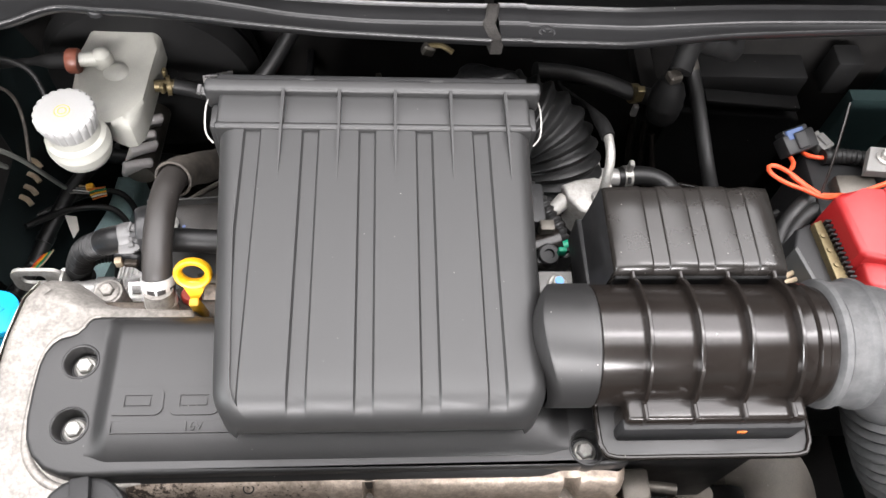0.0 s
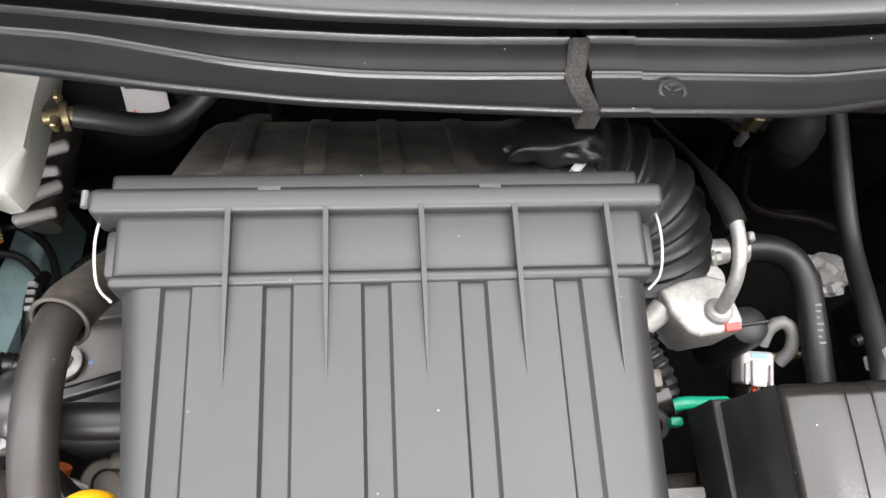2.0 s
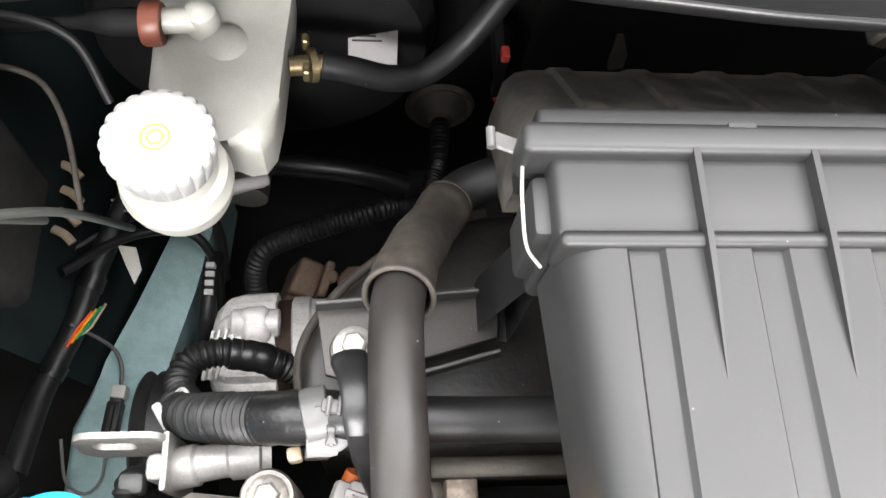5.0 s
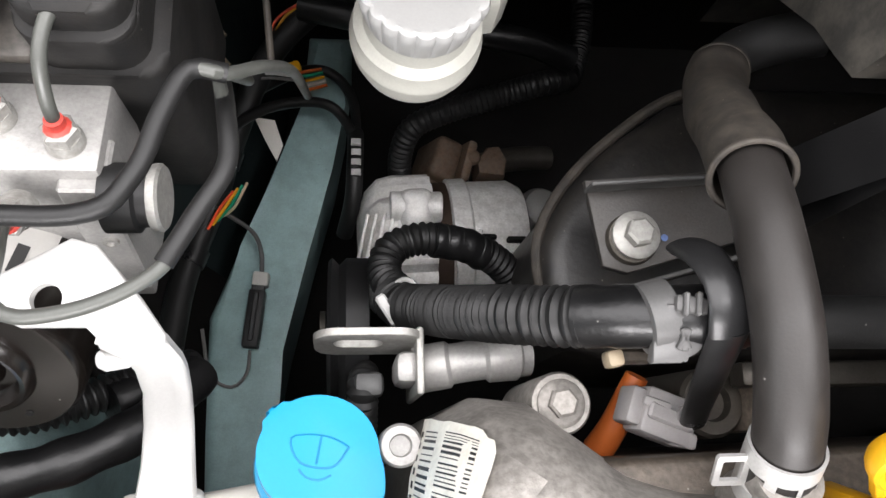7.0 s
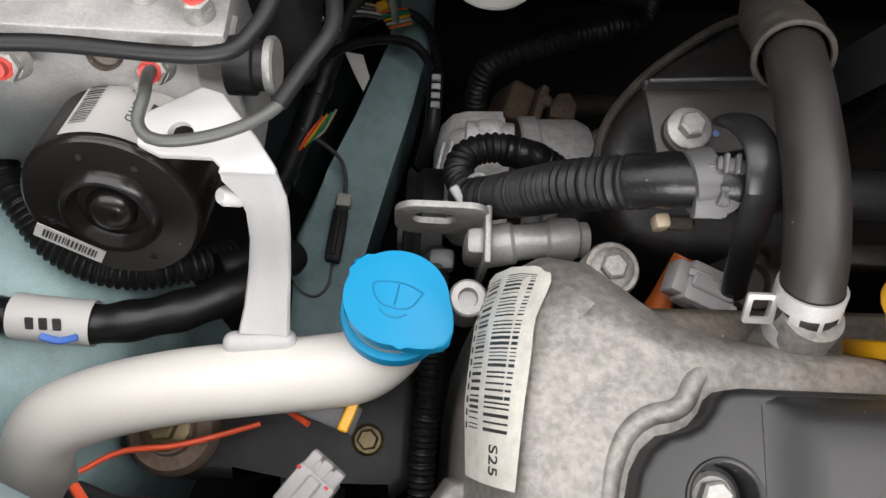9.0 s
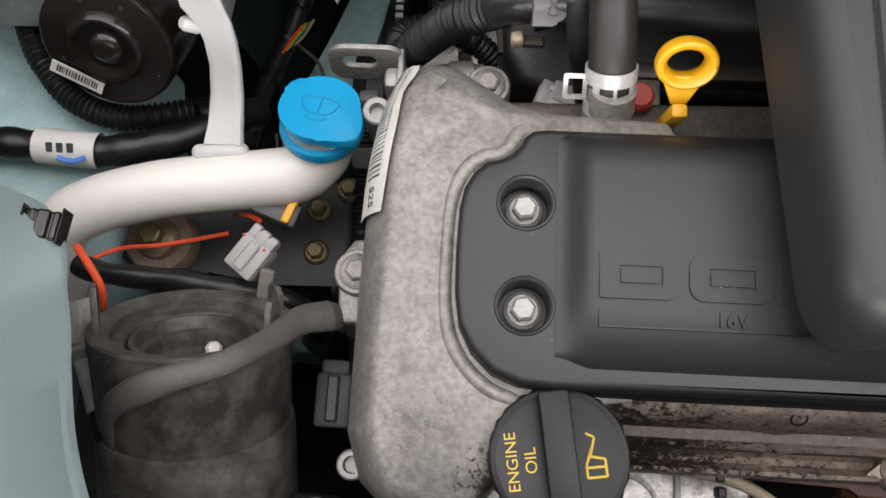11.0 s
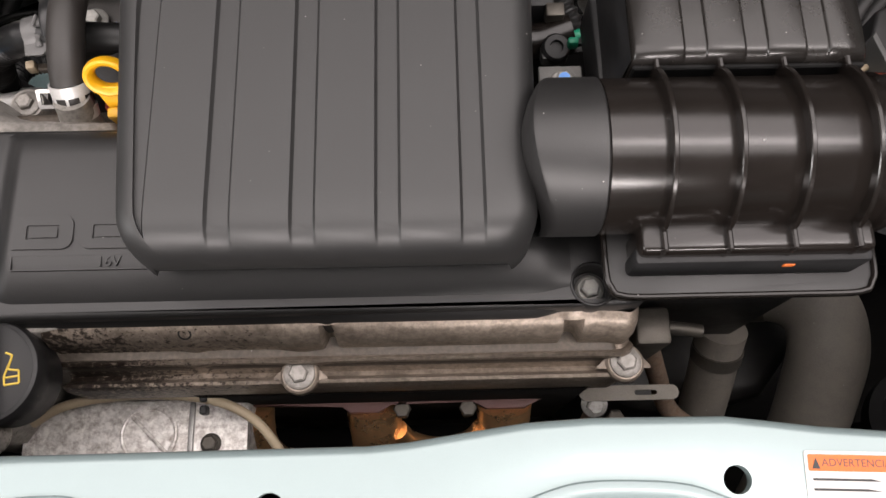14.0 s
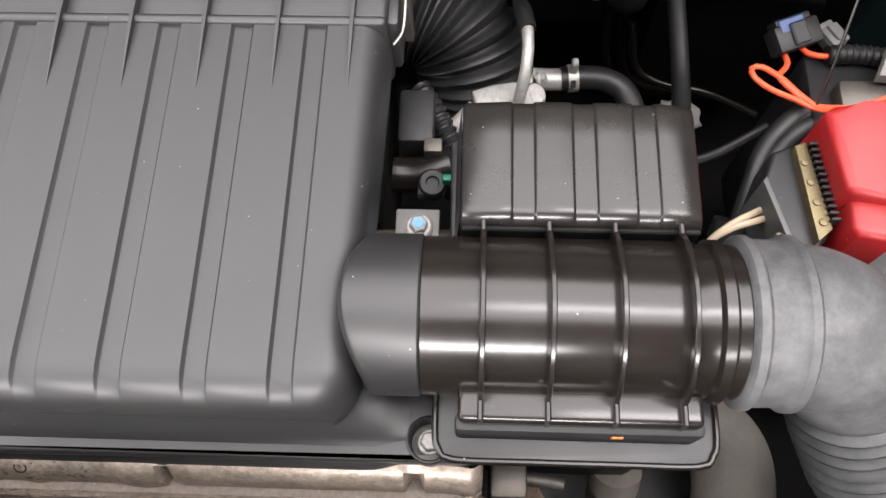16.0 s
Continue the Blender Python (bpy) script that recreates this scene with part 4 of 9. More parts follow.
    def patch(bm, u0, u1, v0, v1, lift, n=4):
        loft(bm, [[on(u0 + (u1 - u0) * i / n, v0 + (v1 - v0) * j / n, lift) for i in range(n + 1)] for j in range(n + 1)], caps=False)

    bm = bmesh.new()
    patch(bm, 0.0, 1.0, 0.0, 1.0, 0.0, 16)
    sticker = part("barcode_sticker", bm, PAPER_CREAM, root, "creamy paper sticker with bar code")
    bm = bmesh.new()
    rng = random.Random(2)
    for u0, u1 in ((0.2, 0.45), (0.56, 0.88)):
        v = 0.21
        while v < 0.93:
            w = rng.choice((0.005, 0.008, 0.014))
            patch(bm, u0, u1, v, v + w, 0.0002, 2)
            v += w + rng.choice((0.011, 0.019))
    tagged(part("print", bm, INK, sticker), kind="stuff")
    bm = bmesh.new()
    e1, e2 = on(0.72, 0.10, 0.0003), on(0.95, 0.10, 0.0003)
    across, along = (e2 - e1).normalized(), (on(0.72, 0.2) - on(0.72, 0.0)).normalized()
    m = Matrix((-along, across, -along.cross(across) * -1)).transposed().to_4x4()
    lettering(bm, "S25", 0.0078, Matrix.Translation(e1) @ m, 0.0001)
    part("code", bm, INK, sticker)
    bm = bmesh.new()
    for k in range(13):
        patch(bm, 0.07, 0.13, 0.2 + 0.057 * k, 0.23 + 0.057 * k, 0.0002, 1)
    tagged(part("print", bm, INK, sticker), kind="stuff")
    return root


engine()


def engine_cover():
    root = thing("engine_cover", "black plastic engine top cover with raised letters and hexagon bolts", "engine cover", (-0.03, 0.2, 0.765))
    outline = [(-0.1988, 0.2661), (-0.2047, 0.2652), (-0.2081, 0.2623), (-0.21, 0.2579), (-0.2139, 0.2535), (-0.2187, 0.2511), (-0.2251, 0.2496), (-0.2304, 0.2448), (-0.2343, 0.2375), (-0.2362, 0.2278), (-0.2369, 0.2093),
               (-0.2365, 0.19), (-0.2343, 0.176), (-0.2285, 0.1645), (-0.2192, 0.1555), (-0.2076, 0.151), (-0.193, 0.15), (0.165, 0.152), (0.176, 0.1535), (0.1805, 0.16), (0.1805, 0.2579), (0.176, 0.2661)]
    wells = ((-0.207, 0.2305), (-0.2065, 0.1845), (0.148, 0.164))
    bm = bmesh.new()
    slab_with_holes(bm, outline, [disc(x, y, 0.0112, 28) for x, y in wells], 0.764, 0.7855, 0.0035)
    part("base_plate", bm, COVER, root)
    crown = [(0.1470, 0.748), (0.1468, 0.756), (0.1474, 0.7655), (0.1494, 0.7745), (0.1535, 0.7805), (0.159, 0.7855), (0.166, 0.7898), (0.174, 0.7930), (0.184, 0.7950), (0.20, 0.7957), (0.245, 0.7957), (0.254, 0.7945), (0.260, 0.7915), (0.2640, 0.785), (0.2665, 0.774)]
    rows = []
    stations = [(-0.1935 + 0.0165 * k / 14, (k / 14) ** 2 * (3 - 2 * k / 14)) for k in range(15)] + [(x, 1.0) for x in (-0.12, -0.05, 0.03, 0.1, 0.108)] + [(0.117, 0.93), (0.124, 0.6), (0.130, 0.25), (0.136, 0.02)]
    for x, rise in stations:
        rows.append([(x, y + (0.0042 * (1 - rise) if y < 0.16 else 0.0), 0.7858 + (z - 0.7858) * rise if z > 0.7858 else z) for y, z in crown])
    part("crown", loft(bmesh.new(), rows), COVER, root, angle=60)
    for x, y in wells:
        bm = bmesh.new()
        lathe(bm, [(0.0130, -0.0165), (0.0132, -0.0002), (0.0127, 0.0006), (0.0120, 0.0008), (0.0113, 0.0003), (0.0109, -0.0012), (0.0104, -0.0145), (0.0, -0.0148)], (x, y, 0.7856), seg=40)
        part("bolt_well", bm, COVER, root)
        bolt(root, (x, y, 0.7725), flats=0.0100, height=0.0055, flange=0.0084, label="dull zinc hexagon flange bolt")
    # raised D and O and the line below them
    bm = bmesh.new()
    z0, z1 = 0.7948, 0.7966

    def ring(x0, y0, x1, y1, left_round):
        r = 0.006
        n = 6
        out = []
        for cx, cy, a, rr in ((x1 - r, y1 - r, 0, r), (x0 + (r if left_round else 0.0008), y1 - (r if left_round else 0.0008), 90, r if left_round else 0.0008),
                              (x0 + (r if left_round else 0.0008), y0 + (r if left_round else 0.0008), 180, r if left_round else 0.0008), (x1 - r, y0 + r, 270, r)):
            out += [(cx + rr * math.cos(radians(a + 90 * i / n)), cy + rr * math.sin(radians(a + 90 * i / n))) for i in range(n + 1)]
        slab_with_holes(bm, out, [rounded(x0 + 0.0075, y0 + 0.0055, x1 - 0.0075, y1 - 0.0055, 0.0008, 2)], z0, z1)
        prism(bm, rounded(x0 + 0.0088, y0 + 0.0068, x1 - 0.0088, y1 - 0.0068, 0.0005, 2), z0, z1 - 0.0001)

    ring(-0.1765, 0.1875, -0.143, 0.207, False)
    ring(-0.1395, 0.1875, -0.105, 0.207, True)
    ring(-0.1015, 0.1875, -0.067, 0.207, False)
    part("raised_lettering", bm, COVER, root)
    bm = bmesh.new()
    slab_with_holes(bm, rounded(-0.1765, 0.1755, -0.06, 0.1845, 0.0004, 1), [rounded(-0.1758, 0.1762, -0.0607, 0.1838, 0.0004, 1)], 0.7930, 0.7951)
    lettering(bm, "16V", 0.0085, pose(-0.122, 0.180, 0.7948), 0.0005)
    part("name_plate", bm, COVER, root)
    return root


engine_cover()


def oil_cap():
    at = Vector((-0.190, 0.1225, 0.764))
    root = thing("oil_filler_cap", "round black plastic oil filler cap with yellow lettering", "oil cap", at)
    bm = bmesh.new()
    lathe(bm, [(0.027, -0.02), (0.0285, 0.0), (0.0295, 0.002), (0.0295, 0.0135), (0.0285, 0.0155), (0.0265, 0.0162), (0.0255, 0.0158), (0.0, 0.0158)], at, seg=64,
          wobble=lambda a, r, z: 0.0005 * math.cos(26 * a) if r > 0.029 else 0)
    part("cap", bm, BLACK_MATT, root)
    turn = Matrix.Translation(at + Vector((0, 0, 0.0158))) @ pose(0, 0, 0, 0, 0, 8)
    part("grip_bar", join(bmesh.new(), box(bmesh.new(), (-0.0065, -0.0275, -0.004), (0.0065, 0.0275, 0.006), 0.0018, 2), turn), BLACK_MATT, root)
    bm = bmesh.new()
    lettering(bm, "ENGINE", 0.0068, turn @ pose(-0.0195, 0.0, 0.0001, 0, 0, 90), 0.0002)
    lettering(bm, "OIL", 0.0068, turn @ pose(-0.0118, 0.0, 0.0001, 0, 0, 90), 0.0002)
    part("words", bm, YELLOW_INK, root, "yellow raised words")
    # oil can sign
    bm = bmesh.new()
    tilt = turn @ pose(0.0145, -0.001, 0.0001, 0, 0, 0)
    for a, b in (((-0.004, -0.008), (0.004, -0.008)), ((0.004, -0.008), (0.004, -0.001)), ((0.004, -0.001), (-0.002, 0.0005)), ((-0.004, -0.008), (-0.004, -0.003)), ((-0.004, -0.003), (-0.001, 0.004)),
                 ((-0.002, 0.0005), (0.0005, 0.008)), ((0.0005, 0.008), (-0.003, 0.010)), ((-0.0045, -0.004), (0.004, -0.004))):
        tube(bm, [tilt @ Vector((*a, 0)), tilt @ Vector((*b, 0))], 0.0006, 6, 0.01)
    part("oil_can_sign", bm, YELLOW_INK, root, "yellow oil can sign")
    return root


oil_cap()


# ---- cowl ----
def cowl():
    """The plastic trim along the foot of the windscreen, in two lengths with a foam strip between."""
    root = thing("cowl_panel", "black plastic windscreen cowl trim with stepped front and slotted grille", "car trim", (0.1, 0.5, 0.86), kind="structure")

    def line(x, knots):
        """A smooth line through knots, averaged over a short run."""
        kx, ky = zip(*knots)
        return float(np.mean([np.interp(x + o, kx, ky) for o in (-0.012, -0.008, -0.004, 0.0, 0.004, 0.008, 0.012)]))

    def front(x):  # y of the front edge
        return line(x, ((-0.6, 0.492), (-0.31, 0.474), (-0.285, 0.477), (-0.258, 0.4935), (-0.24, 0.4935), (-0.222, 0.4895), (-0.19, 0.4870), (-0.146, 0.4800), (-0.101, 0.4720), (-0.036, 0.4630), (0.031, 0.4585), (0.092, 0.4555), (0.2, 0.4555), (0.286, 0.470), (0.417, 0.485), (0.6, 0.50)))

    def height(x):
        return 0.876 - 0.10 * (x - 0.1) ** 2

    def step_y(x):  # y of the middle step
        return line(x, ((-0.6, 0.51), (-0.268, 0.5125), (-0.195, 0.511), (-0.161, 0.507), (-0.138, 0.504), (-0.106, 0.4965), (-0.067, 0.4875), (-0.012, 0.481), (0.034, 0.4795), (0.12, 0.4795), (0.207, 0.479), (0.3, 0.490), (0.6, 0.515)))

    def back_y(x):  # y of the rear ridge
        return line(x, ((-0.6, 0.53), (-0.27, 0.526), (-0.198, 0.5212), (-0.139, 0.5132), (-0.067, 0.5025), (-0.011, 0.4983), (0.036, 0.4965), (0.12, 0.4965), (0.207, 0.4965), (0.3, 0.506), (0.6, 0.53)))

    def length(name, x0, x1, lift):
        """A run of trim: three thin rolled ridges with flat falling panels between them and an undercut front edge."""
        rows = []
        n = max(2, int((x1 - x0) / 0.006))
        for k in range(n + 1):
            x = x0 + (x1 - x0) * k / n
            f, h, m = front(x), height(x) + lift, step_y(x)
            b = back_y(x) + 0.0037
            z1, z2 = h - 0.0062, h - 0.0068
            line_ = [(f + 0.020, h - 0.018), (f + 0.007, h - 0.0125), (f + 0.0024, h - 0.0082), (f + 0.0006, h - 0.0048), (f, h - 0.0024), (f + 0.0006, h - 0.0008), (f + 0.0018, h), (f + 0.003, h - 0.0004), (f + 0.0038, h - 0.0014)]
            a, e = (f + 0.0044, h - 0.0022), (m - 0.0022, z1)
            line_ += [(a[0] + (e[0] - a[0]) * u, a[1] + (e[1] - a[1]) * u) for u in (0.0, 0.1, 0.5, 0.9, 1.0)]
            line_ += [(m - 0.0013, z1 + 0.0009), (m - 0.0004, z1 + 0.0019), (m + 0.0005, z1 + 0.0019), (m + 0.0013, z1 + 0.0008), (m + 0.0018, z1 - 0.0006)]
            a, e = (m + 0.0024, z1 - 0.0010), (b - 0.0022, z2 - 0.0012)
            line_ += [(a[0] + (e[0] - a[0]) * u, a[1] + (e[1] - a[1]) * u) for u in (0.0, 0.1, 0.5, 0.9, 1.0)]
            line_ += [(b - 0.0012, z2 + 0.0008), (b - 0.0003, z2 + 0.0019), (b + 0.0006, z2 + 0.0019), (b + 0.0014, z2 + 0.0006), (b + 0.002, z2 - 0.004), (b + 0.01, h - 0.02), (b + 0.03, h - 0.02)]
            rows.append([(x, y, z) for y, z in line_])
        part(name, loft(bmesh.new(), rows), TRIM, root, angle=50)

    length("front_trim", -0.60, 0.0885, 0.0)
    length("front_trim", 0.098, 0.60, 0.0)
    length("joint_cover", 0.0965, 0.1205, 0.0012)
    # foam strip in the joint
    rows = []
    for y, dz, s in ((0.4565, 0.0002, 0.0005), (0.4595, -0.0012, 0.0), (0.470, -0.0035, -0.0025), (0.4785, -0.0035, -0.0045), (0.486, -0.0055, -0.002), (0.499, -0.0042, 0.0005)):
        rows.append([(0.0882 + s, y, 0.86), (0.0878 + s, y, 0.8752 + dz), (0.0895 + s, y, 0.8765 + dz), (0.0965 + s, y, 0.8765 + dz), (0.0978 + s, y, 0.8752 + dz), (0.0975 + s, y, 0.86)])
    part("foam_strip", loft(bmesh.new(), rows), FOAM, root, "grey foam sealing strip")
    for x, y in ((0.134, 0.4695), (-0.219, 0.4945)):
        z = height(x) - 0.0045
        bm = bmesh.new()
        lathe(bm, [(0.0072, -0.003), (0.0068, 0.0004), (0.0052, 0.0009), (0.0046, -0.0008), (0.0, -0.0008)], (x, y, z), seg=28)
        for a in (20, 140, 260):
            join(bm, box(bmesh.new(), (0.0012, -0.0005, -0.001), (0.0048, 0.0005, 0.0006), 0.0002, 1), Matrix.Translation((x, y, z)) @ pose(0, 0, 0, 0, 0, a))
        part("trim_clip", bm, BLACK_MATT, root)
    return root


cowl()


def grille():
    """The slotted upper cowl behind the sealing step."""
    root = thing("cowl_grille", "grey-black plastic air grille with long slots below the windscreen", "car trim", (0.0, 0.54, 0.88), kind="structure")

    def edge(x):
        kx, ky = zip((-0.6, 0.545), (-0.263, 0.526), (-0.20, 0.5205), (-0.118, 0.5085), (-0.033, 0.500), (0.08, 0.4965), (0.2, 0.4985), (0.6, 0.525))
        return float(np.mean([np.interp(x + o, kx, ky) for o in (-0.02, -0.01, 0.0, 0.01, 0.02)]))

    # rounded front roll
    rows = []
    for k in range(121):
        x = -0.6 + 0.01 * k
        e = edge(x)
        rows.append([(x, e + 0.016, 0.870), (x, e + 0.006, 0.876), (x, e + 0.001, 0.8805), (x, e, 0.8832), (x, e + 0.001, 0.8858), (x, e + 0.004, 0.8879), (x, e + 0.009, 0.8888), (x, e + 0.0145, 0.8885)])
    part("front_roll", loft(bmesh.new(), rows, caps=False), COWL, root, angle=60)
    def rising(bm):
        """Tilts a flat panel up towards the windscreen, from behind the front roll on."""
        for v in bm.verts:
            v.co.z += 0.40 * max(0.0, v.co.y - edge(v.co.x) - 0.0143)
        return bm

    # bars between the slots
    pitch = 0.0113

    def field(x0, x1, name):
        n = int(round((x1 - x0) / pitch))
        outline = [(x0, edge(x0) + 0.0143)] + [(x0 + (x1 - x0) * k / 24, edge(x0 + (x1 - x0) * k / 24) + 0.0143) for k in range(1, 25)] + [(x1, 0.62), (x0, 0.62)]
        holes = []
        for k in range(n):
            c = x0 + (k + 0.5) * pitch
            y0 = edge(c) + 0.0195
            for a, b in ((y0, y0 + 0.0135), (y0 + 0.0153, y0 + 0.031), (y0 + 0.0328, y0 + 0.050)):
                first = a == y0
                pts = [(c + 0.003, b), (c - 0.003, b)]
                if first:
                    pts += [(c + 0.003 * math.cos(radians(180 + 30 * j)), a + 0.003 + 0.003 * math.sin(radians(180 + 30 * j))) for j in range(7)]
                else:
                    pts += [(c - 0.003, a), (c + 0.003, a)]
                holes.append(pts)
        bm = bmesh.new()
        slab_with_holes(bm, outline, holes, 0.8825, 0.8885)
        part(name, rising(bm), COWL, root)

    field(-0.48, 0.0885, "slotted_panel")
    field(0.1285, 0.48, "slotted_panel")
    bm = bmesh.new()
    prism(bm, [(0.0885, 0.5112), (0.1285, 0.5112), (0.1285, 0.62), (0.0885, 0.62)], 0.8825, 0.8888)
    box(bm, (0.0925, 0.5125, 0.885), (0.0945, 0.62, 0.8902), 0.0006, 1)
    part("middle_panel", rising(bm), COWL, root)
    for x in (0.0125, 0.0435):
        bm = bmesh.new()
        loft(bm, [[(x - 0.0018, 0.5128, 0.8889), (x + 0.0018, 0.5128, 0.8889), (x + 0.0018, 0.5128, 0.8899), (x - 0.0018, 0.5128, 0.8899)], [(x - 0.0009, 0.5152, 0.8889), (x + 0.0009, 0.5152, 0.8889), (x + 0.0009, 0.5152, 0.8912), (x - 0.0009, 0.5152, 0.8912)],
                  [(x - 0.0012, 0.520, 0.887), (x + 0.0012, 0.520, 0.887), (x + 0.0012, 0.520, 0.8902), (x - 0.0012, 0.520, 0.8902)]])
        part("metal_clip", bm, STEEL_DARK, root, "small bent tin clip")
    part("under_tray", box(bmesh.new(), (-0.6, 0.625, 0.80), (0.6, 0.66, 0.815), 0.002), BAY, root)
    return root


grille()
slab("windscreen_foot", (-0.62, 0.62, 0.80), (0.62, 0.9, 0.9), BLACK_MATT, "black lower edge below the windscreen", "car body")


# ---- left-hand corner of the bay ----
def wing_corner():
    """The painted inner edge of the wing, dropping from the cross panel to the bay."""
    edge = [(-0.31, 0.0735, 0.866), (-0.334, 0.0775, 0.862), (-0.352, 0.096, 0.848), (-0.370, 0.119, 0.830), (-0.3845, 0.144, 0.812), (-0.3955, 0.166, 0.797), (-0.4035, 0.184, 0.790), (-0.4065, 0.199, 0.789), (-0.4165, 0.217, 0.789), (-0.438, 0.2275, 0.787), (-0.50, 0.25, 0.78), (-0.62, 0.28, 0.78)]
    outer = [(-0.31, -0.10, 0.866), (-0.345, -0.10, 0.868), (-0.41, -0.10, 0.87), (-0.47, -0.10, 0.872), (-0.62, -0.10, 0.875), (-0.62, -0.02, 0.877), (-0.62, 0.04, 0.88), (-0.62, 0.09, 0.882), (-0.62, 0.13, 0.884), (-0.62, 0.17, 0.886), (-0.62, 0.22, 0.886), (-0.62, 0.28, 0.886)]
    line, far = [Vector(p) for p in curve_points(edge, 0.006)], []
    n = len(line)
    for i in range(n):
        u = i / (n - 1) * (len(outer) - 1)
        k = min(int(u), len(outer) - 2)
        far.append(Vector(outer[k]).lerp(Vector(outer[k + 1]), u - k))
    rows = [[], [], [], [], [], [], [], []]
    for i, (p, q) in enumerate(zip(line, far)):
        out = (q - p)
        out.z = 0
        out.normalize()
        s = min(1.0, i / 8)
        drop = Vector((0, 0, 1))
        rise = 0.02 * s
        points = [p + out * 0.012 - drop * 0.010, p + out * 0.003 - drop * 0.007, p - drop * 0.003, p + out * 0.0025, p + out * 0.006 + drop * 0.001, p + out * (0.012 + 0.01 * s) + drop * (0.002 + rise), p + out * (0.02 + 0.016 * s) + drop * (0.002 + rise * 1.35), q]
        for r, v in zip(rows, points):
            r.append(tuple(v))
    solo("wing_edge_west", loft(bmesh.new(), rows, caps=False), PAINT, "pale green painted inner edge of the wing", "car panel", kind="structure", angle=50)


wing_corner()

# painted rail, wheel arch and apron
bm = bmesh.new()
prism(bm, [(-0.338, 0.62), (-0.342, 0.562), (-0.357, 0.496), (-0.384, 0.451), (-0.404, 0.40), (-0.402, 0.32), (-0.40, 0.2), (-0.36, 0.2), (-0.362, 0.32), (-0.352, 0.376), (-0.336, 0.444), (-0.319, 0.511), (-0.310, 0.562), (-0.305, 0.62)], 0.36, 0.45, 0.008)
solo("chassis_rail", bm, PAINT_DULL, "dusty pale green painted chassis rail deep in the bay", "car body", kind="structure")
bm = bmesh.new()
loft(bm, [[(-0.47, 0.18, 0.46), (-0.44, 0.25, 0.47), (-0.43, 0.31, 0.48), (-0.475, 0.36, 0.48), (-0.49, 0.43, 0.47)], [(-0.48, 0.18, 0.56), (-0.448, 0.25, 0.58), (-0.44, 0.31, 0.59), (-0.482, 0.36, 0.585), (-0.495, 0.43, 0.55)],
          [(-0.495, 0.18, 0.60), (-0.465, 0.25, 0.615), (-0.46, 0.31, 0.62), (-0.495, 0.36, 0.615), (-0.505, 0.43, 0.58)], [(-0.62, 0.18, 0.63), (-0.62, 0.25, 0.64), (-0.62, 0.31, 0.645), (-0.62, 0.36, 0.64), (-0.62, 0.43, 0.61)]], caps=False)
bmesh.ops.subdivide_edges(bm, edges=bm.edges[:], cuts=3, smooth=1.0, use_grid_fill=True)
solo("wheel_arch", bm, PAINT_DULL, "pale green painted wheel arch under the hydraulic unit", "car body", kind="structure", angle=60)
# Wall coloured dark to stand for the shade behind the rail.
bm = bmesh.new()
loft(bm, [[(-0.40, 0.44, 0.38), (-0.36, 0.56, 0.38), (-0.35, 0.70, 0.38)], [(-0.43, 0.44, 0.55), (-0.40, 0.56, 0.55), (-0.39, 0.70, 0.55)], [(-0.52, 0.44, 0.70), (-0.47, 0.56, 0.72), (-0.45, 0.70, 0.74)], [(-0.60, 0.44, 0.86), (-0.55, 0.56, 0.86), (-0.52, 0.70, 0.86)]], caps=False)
solo("strut_wall", bm, PAINT_DEEP_SHADE, "inner wing wall, green darkened for shade", "car body", kind="structure", angle=60)


